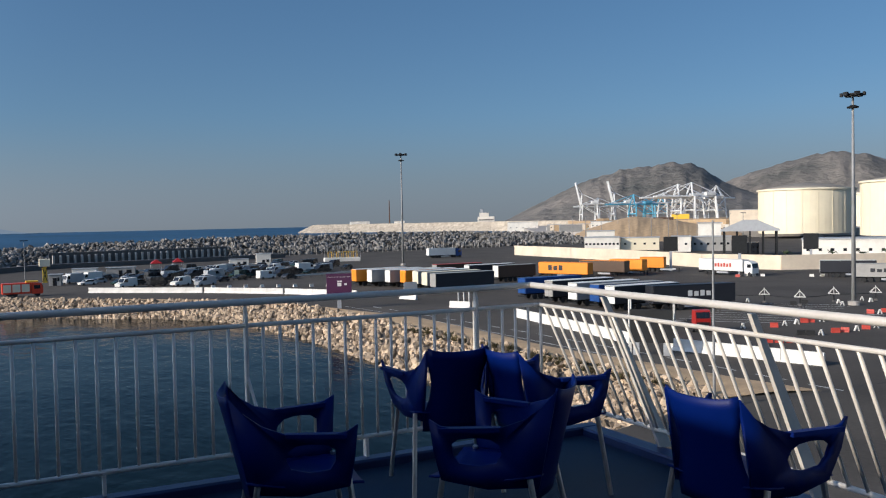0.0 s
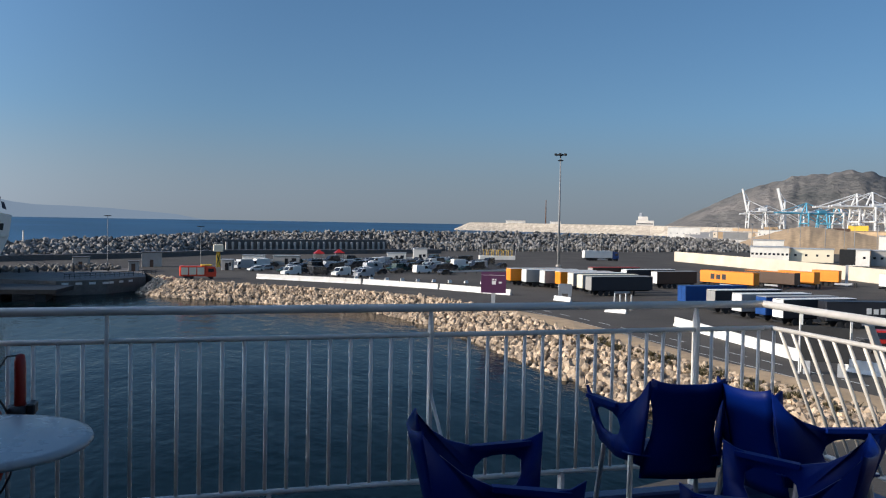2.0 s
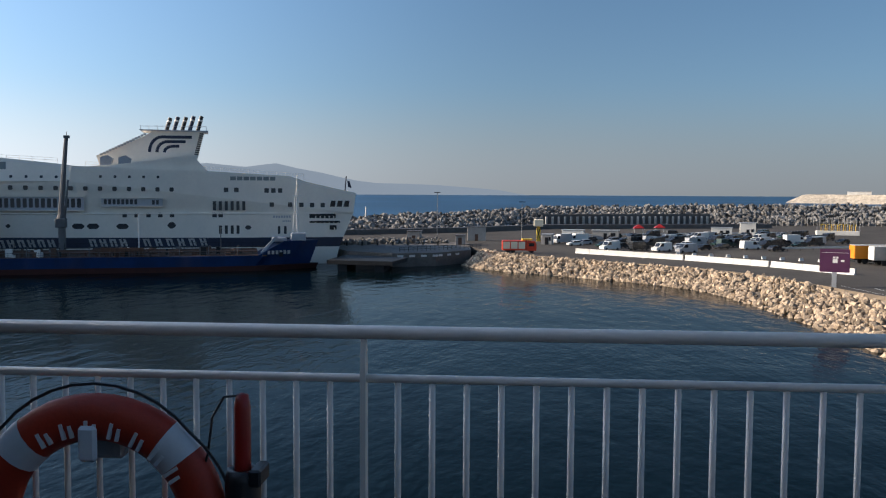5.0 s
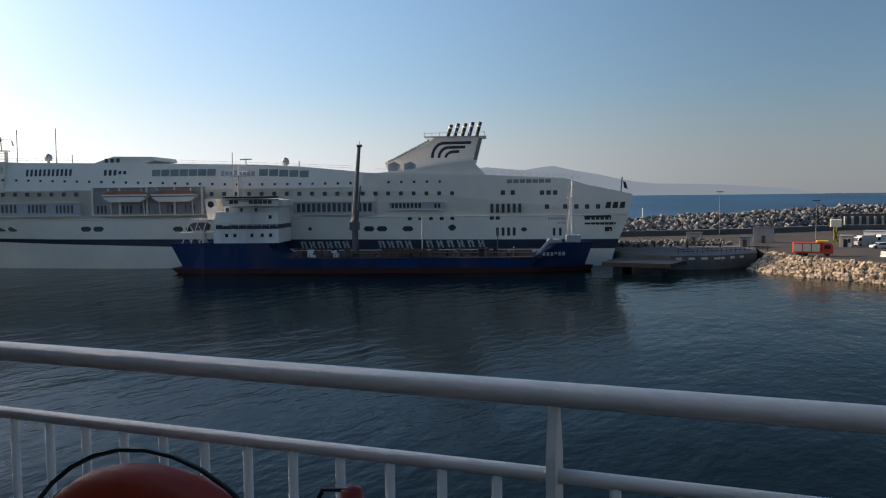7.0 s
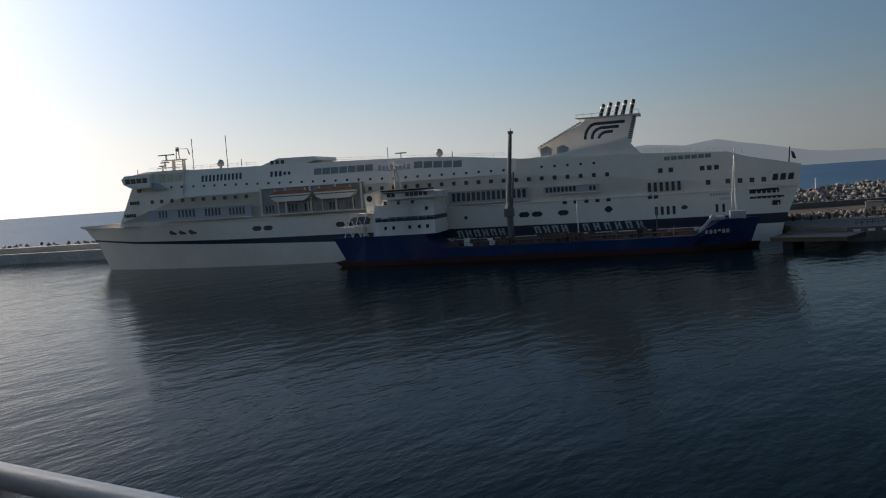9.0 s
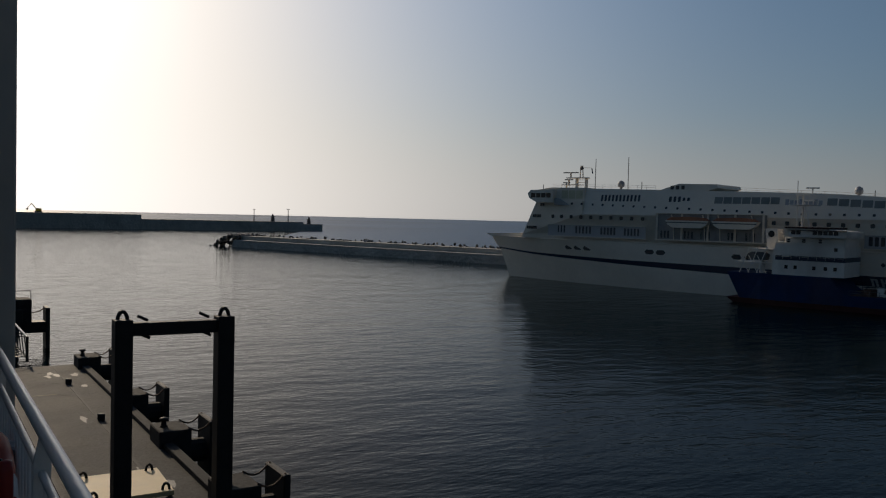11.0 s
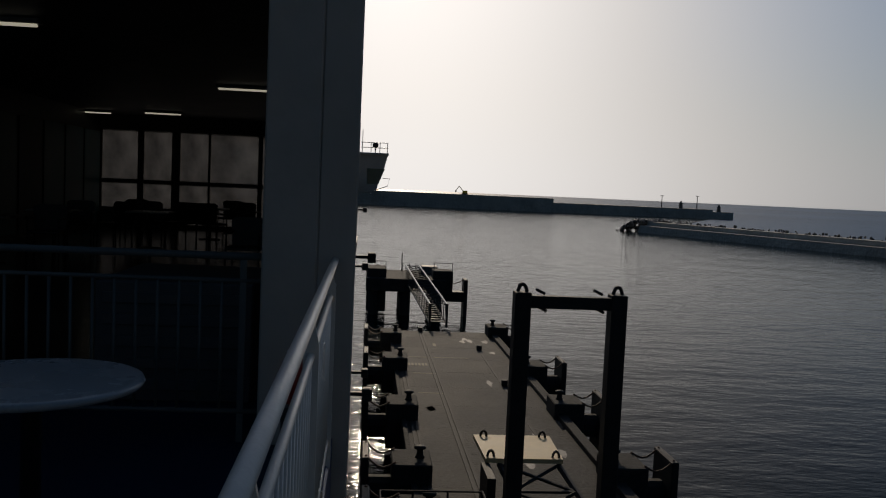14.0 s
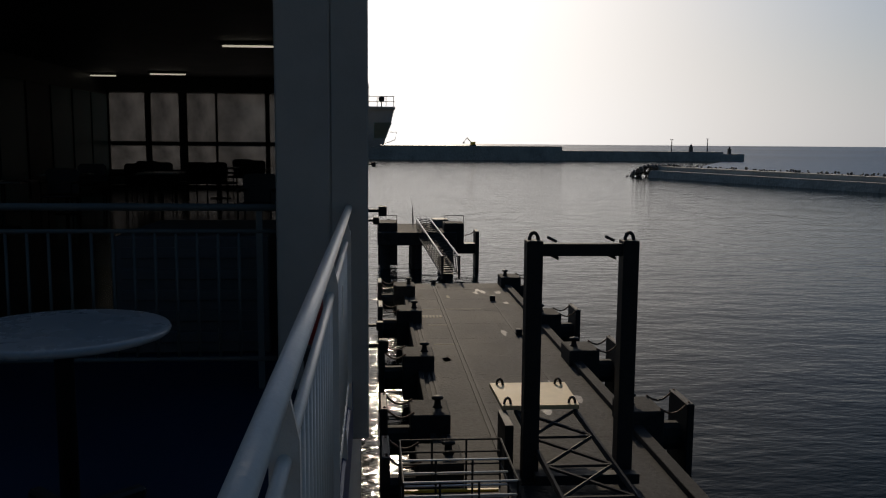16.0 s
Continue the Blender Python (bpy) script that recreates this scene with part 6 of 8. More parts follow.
def small_pole(x, y, h, head):
    t = thing("lamp_post", "slim grey lamp post on the quay" if head else "plain thin grey pole on the quay", "lamp post", pose(x, y, 3), "quay lamp posts")
    part("pole", B().tube((0, 0, 0), (0, 0, h), 0.12, 8, 0.07), MAST_STEEL, t)
    if head:
        part("lamp_head", B().box(-1.1, -0.2, h, 1.1, 0.2, h + 0.25, 0.04), STEEL_DARK, t)


small_pole(-24.9, 295, 14.4, True)
small_pole(3.8, 281, 11.5, True)
small_pole(47.8, 45.8, 14.6, False)


# ---- vehicles ----
WHEEL = B().lathe([(0.2, -0.14), (0.5, -0.14), (0.52, -0.1), (0.52, 0.1), (0.5, 0.14), (0.2, 0.14)], 14).mesh("wheel", RUBBER, False)


def trailer(x, y, yaw, body, label, roof=None, bars=None, end=None, length=13.6, cab=None, group="parked trailers"):
    """A semi-trailer; its rear end at x, y and its front towards yaw."""
    t = thing("lorry" if cab else "trailer", label, "lorry" if cab else "trailer", pose(x, y, QUAY, 0, 0, yaw), group)
    part("body", B().box(0.04, -1.27, 1.15, length, 1.27, 3.95, 0.05), body, t)
    part("roof", B().box(0.02, -1.29, 3.95, length + 0.02, 1.29, 4.03, 0.02), roof or TRUCK_WHITE, t)
    dr = part("rear_door", B().box(-0.04, -1.22, 1.2, 0.04, -0.02, 3.88, 0.02), end or TRUCK_WHITE, t)
    part("rear_door", B().box(-0.04, 0.02, 1.2, 0.04, 1.22, 3.88, 0.02), end or TRUCK_WHITE, t)
    part("chassis", B().box(0.2, -0.5, 0.85, length - 0.3, 0.5, 1.15).box(-0.05, -1.2, 0.5, 0.1, 1.2, 0.75), STEEL_DARK, t)
    for k in range(3):
        for s in (-1.1, 1.1):
            part("wheel", WHEEL, RUBBER, t, m=pose(2.2 + k * 1.35, s, 0.52, 90))
    for s in (-1.175, 1.175):
        part("side_guard", B().box(5.6, s - 0.025, 0.5, 9.2, s + 0.025, 0.95), STEEL, t)
    if not cab:
        part("landing_leg", B().box(10.2, -0.9, 0, 10.45, -0.65, 1.15), STEEL_DARK, t)
        part("landing_leg", B().box(10.2, 0.65, 0, 10.45, 0.9, 1.15), STEEL_DARK, t)
    if bars:
        mt, x0, n, w, z0, z1, side = bars
        for k in range(n):
            part("lettering_bar", B().box(x0 + k * w * 1.45, side * 1.275 - 0.02, z0, x0 + k * w * 1.45 + w, side * 1.275 + 0.02, z1 - (0.15 if k % 2 else 0)), mt, t)
    if cab:
        c = part("cab", B().prism([(length + 0.5, 0.7), (length + 2.75, 0.7), (length + 2.85, 2.0), (length + 2.6, 3.2), (length + 1.6, 3.7), (length + 0.5, 3.8)], -1.22, 1.22, "y"), cab, t)
        part("windscreen", B().add([(length + 2.86, -1.1, 2.05), (length + 2.86, 1.1, 2.05), (length + 2.63, 1.1, 3.15), (length + 2.63, -1.1, 3.15)], [(0, 1, 2, 3)]), DARK_GLASS, c)
        for s in (-1.235, 1.225):
            part("side_window", B().box(length + 1.3, s, 2.1, length + 2.4, s + 0.01, 2.95), DARK_GLASS, c)
        for xx in (0.3, length + 2.0):
            for s in (-1.1, 1.1):
                part("wheel", WHEEL, RUBBER, t, m=pose(xx if xx > 5 else length - 0.4, s, 0.52, 90))
    return t


for x, y, yaw, body, roof, end, ln, lab in (
        (72.2, 187.8, 4, TRUCK_ORANGE, TRUCK_WHITE, TRUCK_ORANGE, 13.6, "orange box trailer parked in a row"),
        (74.4, 183.4, 4, TRUCK_GREY, TRUCK_WHITE, TRUCK_WHITE, 13.6, "white-doored grey trailer parked in a row"),
        (77.2, 179.3, 4, TRUCK_GREY, TRUCK_WHITE, TRUCK_WHITE, 13.6, "white-doored trailer with a pale roof"),
        (79.4, 175.6, 4, TRUCK_ORANGE, TRUCK_WHITE, TRUCK_ORANGE, 13.6, "orange box trailer parked in a row"),
        (80.2, 170.6, 4, TRUCK_GREY, TRUCK_WHITE, CREAM, 13.6, "cream-doored box trailer parked in a row"),
        (79.6, 164.6, 3, TRUCK_GREY, CREAM, CREAM, 13.6, "cream box trailer with a pale roof"),
        (78.8, 158.8, 3, TRUCK_BLACK, TRUCK_GREY, TRUCK_GREY, 14.6, "black curtain-sided trailer with pale doors"),
        (104.4, 176.6, 3, BROWN, TRUCK_GREY, TRUCK_WHITE, 11.0, "dark red trailer with white doors among others"),
        (100.5, 184.0, 3, TRUCK_BLACK, TRUCK_WHITE, TRUCK_WHITE, 13.6, "low dark trailer behind the front row"),
        (96.0, 193.0, 3, BROWN, JERSEY_RED, TRUCK_GREY, 13.6, "brown trailer with a red roof behind the front row"),
        (84.8, 133.4, 1, TRUCK_BLUE, TRUCK_BLUE, TRUCK_BLUE, 13.0, "blue curtain-sided trailer with a white swirl mark"),
        (85.0, 124.6, 1, TRUCK_BLACK, TRUCK_WHITE, TRUCK_GREY, 13.6, "dark trailer with a long white roof"),
        (84.9, 117.2, 1, TRUCK_GREY, TRUCK_WHITE, TRUCK_WHITE, 13.6, "white-doored grey trailer with a pale roof"),
        (85.6, 112.0, 0, TRUCK_BLUE, TRUCK_GREY, TRUCK_BLUE, 13.6, "blue curtain-sided trailer with a pale roof"),
        (85.4, 107.6, 1, TRUCK_BLACK, TRUCK_WHITE, TRUCK_WHITE, 13.6, "black curtain-sided trailer with white doors and a white roof"),
        (90.3, 103.9, -13, TRUCK_BLACK, TRUCK_BLACK, TRUCK_BLACK, 14.7, "black curtain-sided trailer with pale lettering bars")):
    bars = (TRUCK_WHITE, 6.4, 1, 1.8, 2.4, 2.7, -1) if "swirl" in lab else (TRUCK_WHITE, 6.2, 4, 0.75, 2.2, 3.1, -1) if "lettering" in lab else None
    trailer(x, y, yaw, body, lab, roof, bars, end, length=ln)
trailer(122.0, 183.4, -68, TRUCK_ORANGE, "orange curtain-sided trailer with dark lettering bars", TRUCK_ORANGE, (TRUCK_BLACK, 3.0, 3, 1.1, 2.0, 3.3, -1), TRUCK_ORANGE, length=14.6)
trailer(134.5, 183.0, -70, BROWN, "dark brown curtain-sided trailer in the second row", TRUCK_ORANGE, None, TRUCK_GREY)
trailer(143.6, 182.0, -72, TRUCK_ORANGE, "orange curtain-sided trailer in the second row", TRUCK_ORANGE, None, TRUCK_ORANGE, length=10)
trailer(155.4, 184.4, -56, TRUCK_ORANGE, "short orange box trailer at the row's end", TRUCK_ORANGE, None, TRUCK_ORANGE, length=6.6)
trailer(160.2, 166.0, -84, TRUCK_WHITE, "white lorry with red lettering bars and a white cab", TRUCK_WHITE, (JERSEY_RED, 4.2, 7, 0.62, 2.1, 3.1, -1), cab=TRUCK_WHITE)
trailer(171.0, 138.5, -50, TRUCK_BLACK, "dark curtain-sided trailer with white doors", TRUCK_WHITE, length=12)
trailer(164.0, 124.0, -58, TRUCK_GREY, "grey curtain-sided lorry with a pale cab", TRUCK_GREY, (TRUCK_BLACK, 3.5, 4, 0.9, 2.2, 3.0, -1), cab=TRUCK_WHITE)
trailer(152.0, 313.0, -2, TRUCK_WHITE, "white lorry with a blue cab on the far road", TRUCK_WHITE, cab=TRUCK_BLUE, length=12)


def car(x, y, yaw, paint, kind, label):
    """A van or car standing at x, y and pointing to yaw."""
    t = thing("van" if kind != "car" else "car", label, "van" if kind != "car" else "car", pose(x, y, QUAY, 0, 0, yaw), "parked vehicles")
    if kind == "van":
        prof = [(-2.7, 0.35), (2.7, 0.35), (2.75, 1.05), (1.75, 1.3), (1.0, 2.3), (-2.6, 2.4), (-2.75, 0.6)]
        glass, ln = [(1.62, 1.35), (0.98, 2.15), (0.2, 2.15), (0.2, 1.35)], 1.75
    elif kind == "box":
        prof = [(-3.0, 0.35), (3.0, 0.35), (3.0, 1.2), (2.5, 2.3), (1.6, 2.3), (1.58, 2.75), (-3.0, 2.75)]
        glass, ln = [(2.7, 1.35), (2.42, 2.15), (1.7, 2.15), (1.7, 1.35)], 2.0
    else:
        prof = [(-2.15, 0.3), (2.15, 0.3), (2.2, 0.75), (1.1, 0.95), (0.5, 1.45), (-1.3, 1.48), (-2.0, 1.0), (-2.2, 0.6)]
        glass, ln = [(0.98, 0.97), (0.45, 1.38), (-1.2, 1.4), (-1.7, 1.0)], 1.35
    b = B().prism(prof, -0.95, 0.95, "y")
    body = part("body", b, paint, t)
    for s in (-0.96, 0.955):
        part("side_window", B().prism(glass, s, s + 0.005, "y"), DARK_GLASS, body)
    fx, fz, gx, gz = (1.72, 1.33, 1.05, 2.22) if kind == "van" else (2.98, 1.25, 2.53, 2.2) if kind == "box" else (1.07, 0.98, 0.53, 1.42)
    part("windscreen", B().add([(fx + 0.03, -0.85, fz), (fx + 0.03, 0.85, fz), (gx + 0.03, 0.8, gz), (gx + 0.03, -0.8, gz)], [(0, 1, 2, 3)]), DARK_GLASS, body)
    for wx in (-ln, ln):
        for s in (-0.86, 0.86):
            part("wheel", WHEEL, RUBBER, t, m=pose(wx, s, 0.35, 90) @ Matrix.Scale(0.67, 4))


rngc = random.Random(21)
PAINTS = [(TRUCK_WHITE, "white"), (CAR_DARK, "black"), (CAR_SILVER, "silver"), (CAR_GREEN, "dark green"), (CAR_SILVER, "pale grey"), (CAR_DARK, "dark grey")]
SPOTS = [(17.8, 241, "car", 0), (25.5, 224, "van", 0), (33.0, 224.5, "van", 1), (38.0, 220, "van", 0), (43.4, 216.5, "van", 4), (53.5, 252, "van", 4), (59, 240.5, "van", 3), (63, 231.5, "van", 0),
         (69, 237, "van", 1), (74, 243, "van", 5), (83.2, 260, "box", 0), (91, 266, "van", 1), (21, 247, "car", 2), (28, 245, "car", 1), (35, 238, "car", 5), (45, 232, "car", 2), (50, 228, "car", 1),
         (48, 240, "car", 0), (41, 247, "van", 5), (65, 249, "car", 0), (71, 256, "car", 2), (78, 252, "car", 1), (33, 256, "car", 1), (57, 262, "car", 0), (47, 262, "van", 4), (66, 268, "car", 5),
         (76, 270, "van", 0), (38, 268, "car", 2), (88, 277, "car", 0), (98, 262, "car", 5), (60, 278, "van", 0), (50, 280, "car", 1), (24, 262, "car", 1), (70, 285, "car", 2), (82, 288, "van", 1), (29, 232, "car", 1), (56, 233, "car", 5), (40, 226, "car", 3), (62, 243, "van", 1), (68, 226, "car", 5), (80, 245, "car", 3), (86, 252, "van", 1), (36, 250, "van", 5), (15, 252, "box", 2), (20, 256, "box", 0), (92, 285, "box", 1), (100, 280, "van", 5)]
for row in range(5):
    for k in range(11):
        x, y = 26 + k * 6.4 + row * 2.2 + rngc.uniform(-1, 1), 236 + row * 12.5 + k * 2.1 + rngc.uniform(-1, 1)
        if min((x - q[0]) ** 2 + (y - q[1]) ** 2 for q in SPOTS) > 20:
            SPOTS.append((x, y, "van" if rngc.random() < 0.25 else "car", rngc.choice((1, 1, 2, 3, 5, 5, 4))))
for x, y, kind, c in SPOTS:
    pm, cn = PAINTS[c]
    car(x, y, rngc.choice((205, 215, 25, 210)) + rngc.uniform(-6, 6), pm, kind, f"{cn} {'panel van' if kind == 'van' else 'box van' if kind == 'box' else 'parked car'} standing in the car park")


def fire_engine():
    t = thing("fire_engine", "red fire engine with yellow gear on its roof", "fire engine", pose(2.0, 210.2, QUAY, 0, 0, 5))
    b = part("body", B().box(-4.2, -1.25, 0.7, 1.6, 1.25, 3.1, 0.08), FIRE_RED, t)
    part("cab", B().prism([(1.7, 0.6), (4.0, 0.6), (4.1, 1.6), (3.8, 2.9), (1.7, 3.0)], -1.22, 1.22, "y"), FIRE_RED, t)
    part("windscreen", B().box(3.9, -1.05, 1.6, 4.06, 1.05, 2.5), DARK_GLASS, t)
    part("side_window", B().box(2.2, -1.25, 1.7, 3.5, -1.21, 2.5), DARK_GLASS, t)
    for k in range(3):
        part("shutter", B().box(-4.0 + k * 1.85, -1.27, 1.1, -2.4 + k * 1.85, -1.24, 2.8), CREAM, b)
    part("roof_gear", B().box(0.6, -0.9, 3.1, 3.2, 0.9, 3.5, 0.1), YELLOW, t)
    for x in (-2.8, -1.6, 2.9):
        for s in (-1.05, 1.05):
            part("wheel", WHEEL, RUBBER, t, m=pose(x, s, 0.52, 90))


fire_engine()


def red_truck():
    t = thing("tow_tractor", "red terminal tractor parked by the barrier", "tractor", pose(79.6, 81.6, QUAY, 0, 0, -118))
    part("cab", B().prism([(0.6, 0.8), (2.6, 0.8), (2.7, 1.8), (2.4, 2.85), (0.9, 2.85)], -0.95, 0.95, "y"), TRUCK_RED, t)
    part("windscreen", B().prism([(2.70, 1.85), (2.73, 1.85), (2.52, 2.62), (2.48, 2.62)], -0.86, 0.86, "y"), DARK_GLASS, t)
    part("grille", B().box(2.6, -0.8, 0.95, 2.70, 0.8, 1.35), BLACK, t)
    part("side_window", B().box(1.1, 0.94, 1.8, 2.3, 0.97, 2.6), DARK_GLASS, t)
    part("chassis", B().box(-3.2, -0.6, 0.7, 2.4, 0.6, 1.1), STEEL_DARK, t)
    for x in (-2.4, 1.7):
        for s in (-1.05, 1.05):
            part("wheel", WHEEL, RUBBER, t, m=pose(x, s, 0.52, 90))


red_truck()


# ---- road furniture ----
def barrier_run(p, q, h=0.95, label="long run of white painted concrete road barriers"):
    L = (Vector(q) - Vector(p)).length
    t = thing("road_barrier", label, "barrier", frame_xy((*p, QUAY), q), "white road barriers")
    n = max(1, round(L / 4.0))
    me = B().prism([(-0.35, 0), (0.35, 0), (0.3, 0.15), (0.14, 0.4), (0.11, h), (-0.11, h), (-0.14, 0.4), (-0.3, 0.15)], 0.03, L / n - 0.03, "x").mesh("segment", BARRIER)
    for k in range(n):
        part("segment", me, BARRIER, t, m=pose(k * L / n, 0, 0))


barrier_run((15.8, 211.5), (38, 193.0), 1.2)
barrier_run((38.4, 192.7), (52, 177.5), 1.2)
barrier_run((52.3, 177.1), (62.6, 161), 1.2)
barrier_run((68.9, 109.5), (64.8, 76.9), 1.3)
barrier_run((65.2, 71.0), (70.3, 54.1), 1.3)
barrier_run((67.4, 150.2), (69.0, 146.0), 0.9, "short white concrete road barrier")
barrier_run((67.4, 129.0), (69.6, 125.6), 1.1, "short white concrete road barrier")


def sign_board(x, y, yaw, w, z0, z1, face, label, legs=1):
    t = thing("sign_board", label, "sign", pose(x, y, QUAY, 0, 0, yaw), "quay signs")
    part("panel", B().box(-w / 2, -0.12, z0, w / 2, 0.12, z1, 0.03), face, t)
    for k in range(legs):
        lx = 0 if legs == 1 else -w * 0.35 + k * w * 0.7
        part("leg", B().box(lx - 0.35, -0.1, 0, lx + 0.35, 0.1, z0, 0.02), STEEL, t)
    return t


s1 = sign_board(51.0, 139.5, -22, 4.4, 2.4, 6.1, PURPLE, "dark purple information sign with small white marks on a grey leg")
for x0, z0, x1, z1 in ((-0.3, 3.9, 0.4, 4.5), (-0.3, 4.6, 0.1, 4.9), (0.2, 4.6, 0.5, 4.9), (0.9, 4.1, 1.4, 4.4), (-2.0, 5.5, 2.0, 5.55)):
    part("mark", B().box(x0, -0.14, z0, x1, -0.12, z1), TRUCK_WHITE, s1)
sign_board(73, 157.5, -15, 2.8, 0.6, 2.6, STEEL, "grey electrical cabinet beside the road", 2)
for k in range(4):
    t = thing("marker_post", "thin white marker post beside the road", "post", pose(70.6 + k * 0.9, 131.8 - k * 0.35, QUAY), "marker posts")
    part("post", B().box(-0.1, -0.1, 0, 0.1, 0.1, 2.9 - 0.2 * (k % 2), 0.02), BARRIER, t)
    part("foot", B().box(-0.25, -0.25, 0, 0.25, 0.25, 0.12), CONCRETE, t)
s2 = sign_board(60.8, 68.5, -48, 4.6, 1.4, 5.0, STEEL_DARK, "back of a large dark road sign in a white tube frame", 2)
for sx in (-2.35, 2.35):
    for sy in (-0.1, 1.1):
        part("frame_post", B().tube((sx, sy, 0 if sx < 0 else 2.6), (sx, sy, 6.2), 0.11 if sx < 0 else 0.06, 6), BARRIER, s2)
    part("frame_rail", B().tube((sx, -0.1, 6.2), (sx, 1.1, 6.2), 0.06, 5), BARRIER, s2)
for sy in (-0.1, 1.1):
    part("frame_rail", B().tube((-2.35, sy, 6.2), (2.35, sy, 6.2), 0.06, 5), BARRIER, s2)
sign_board(161.9, 179.8, -41, 3.8, 5.5, 9.5, STEEL_DARK, "dark sign board on a tall post", 1)
sign_board(161.1, 154.0, -45, 3.6, 5.6, 10.0, STEEL_DARK, "dark sign board on a tall post", 1)
sign_board(202.6, 167.8, -50, 4.0, 5.0, 9.5, STEEL_DARK, "dark sign board on a tall post", 1)


def tripod(x, y):
    t = thing("lane_canopy_frame", "small pyramid of thin white bars on a dark post", "frame", pose(x, y, QUAY, 0, 0, -48), "lane frames")
    part("post", B().tube((0, 0, 0), (0, 0, 1.4), 0.11, 6), STEEL_DARK, t)
    part("mast", B().tube((0, 0, 1.4), (0, 0, 2.65), 0.05, 5), BARRIER, t)
    for sx, sy in ((-0.85, -0.7), (0.85, -0.7), (0.85, 0.7), (-0.85, 0.7)):
        part("arm", B().tube((sx, sy, 1.45), (0, 0, 2.45), 0.05, 5), BARRIER, t)
    part("bar", B().tube((-0.85, -0.7, 1.45), (0.85, -0.7, 1.45), 0.045, 5).tube((-0.85, 0.7, 1.45), (0.85, 0.7, 1.45), 0.045, 5), BARRIER, t)
    part("block", B().box(-0.3, -0.3, 0, 0.3, 0.3, 0.35, 0.05), CONCRETE_DARK, t)


LANE_FRAMES = ((109.1, 106.3), (113.7, 102.1), (114.4, 95.3), (123.3, 96.0), (130.5, 93.5))
for x, y in LANE_FRAMES:
    tripod(x, y)
cable = B()
for (xa, ya), (xb, yb) in zip(LANE_FRAMES, LANE_FRAMES[1:]):
    cable.path([(xa, ya, QUAY + 1.35), ((xa + xb) / 2, (ya + yb) / 2, QUAY + 1.25), (xb, yb, QUAY + 1.35)], 0.06, 5)
tagged(new("cable", cable.mesh("cable", STEEL_DARK)), "dark cable slung between the lane frames", "cable")


def road_block(x, y, yaw, material, label):
    t = tagged(new("road_block", B().prism([(-0.28, 0), (0.28, 0), (0.26, 0.15), (0.15, 0.3), (0.12, 0.62), (-0.12, 0.62), (-0.15, 0.3), (-0.26, 0.15)], -0.5, 0.5, "x").mesh("road_block", material)), label, "barrier", "plastic road blocks")
    t.matrix_basis = pose(x, y, QUAY, 0, 0, yaw)


def trestle(x, y, yaw):
    t = thing("trestle_sign", "small white folding stand in a waiting lane", "stand", pose(x, y, QUAY, 0, 0, yaw), "lane stands")
    for sy in (-1, 1):
        part("leaf", B().prism([(0.32 * sy, 0.0), (0.22 * sy, 0.0), (0.0, 0.68), (0.10 * sy, 0.68)], -0.22, 0.22, "x"), BARRIER, t)
    part("brace", B().box(-0.2, -0.16, 0.28, 0.2, 0.16, 0.31), STEEL, t)


rb = random.Random(5)
for x, y, m, lab in ((89.7, 78.1, JERSEY_RED, "red"), (97.8, 79.1, JERSEY_RED, "red"), (96.9, 79.4, JERSEY_RED, "red"), (86.4, 70.9, RUBBER, "black"), (87.2, 70.1, RUBBER, "black"), (91.5, 70.0, JERSEY_RED, "red"),
                     (92.9, 69.7, JERSEY_RED, "red"), (97.3, 70.1, JERSEY_RED, "red"), (78.2, 68.5, JERSEY_RED, "red"), (79.2, 67.8, JERSEY_RED, "red"), (80.3, 67.0, JERSEY_RED, "red"), (113.3, 81.5, JERSEY_RED, "red"),
                     (116.2, 81.3, JERSEY_RED, "red"), (157.6, 151.2, JERSEY_RED, "red"), (114.7, 96.9, RUBBER, "black"), (117.8, 97.3, RUBBER, "black"), (104.6, 70.6, JERSEY_RED, "red"), (108.0, 70.9, JERSEY_RED, "red")):
    road_block(x, y, -48 + rb.uniform(-18, 18), m, lab + " plastic road block in a waiting lane")
for x, y in ((92.1, 78.5), (94.6, 78.7), (99.6, 78.8), (88.3, 69.5), (94.9, 69.6), (99.2, 70.0), (113.9, 80.4), (85.6, 79.6), (112.5, 104.6), (122.2, 94.2), (120.0, 91.7), (129.4, 95.3), (128.2, 92.7), (106.2, 70.4)):
    trestle(x, y, 42 + rb.uniform(-25, 25))
for x, y in ((170.6, 140.5), (172.6, 139.2), (161.7, 152.6), (162.6, 150.8), (163.5, 148.9)):
    road_block(x, y, -45 + rb.uniform(-10, 10), BARRIER, "white plastic road block beside the lorry park")
for k in range(9):
    road_block(40 + k * 3.4, 205.5 - k * 2.2 + 4, 20, BARRIER, "small white kerb block")


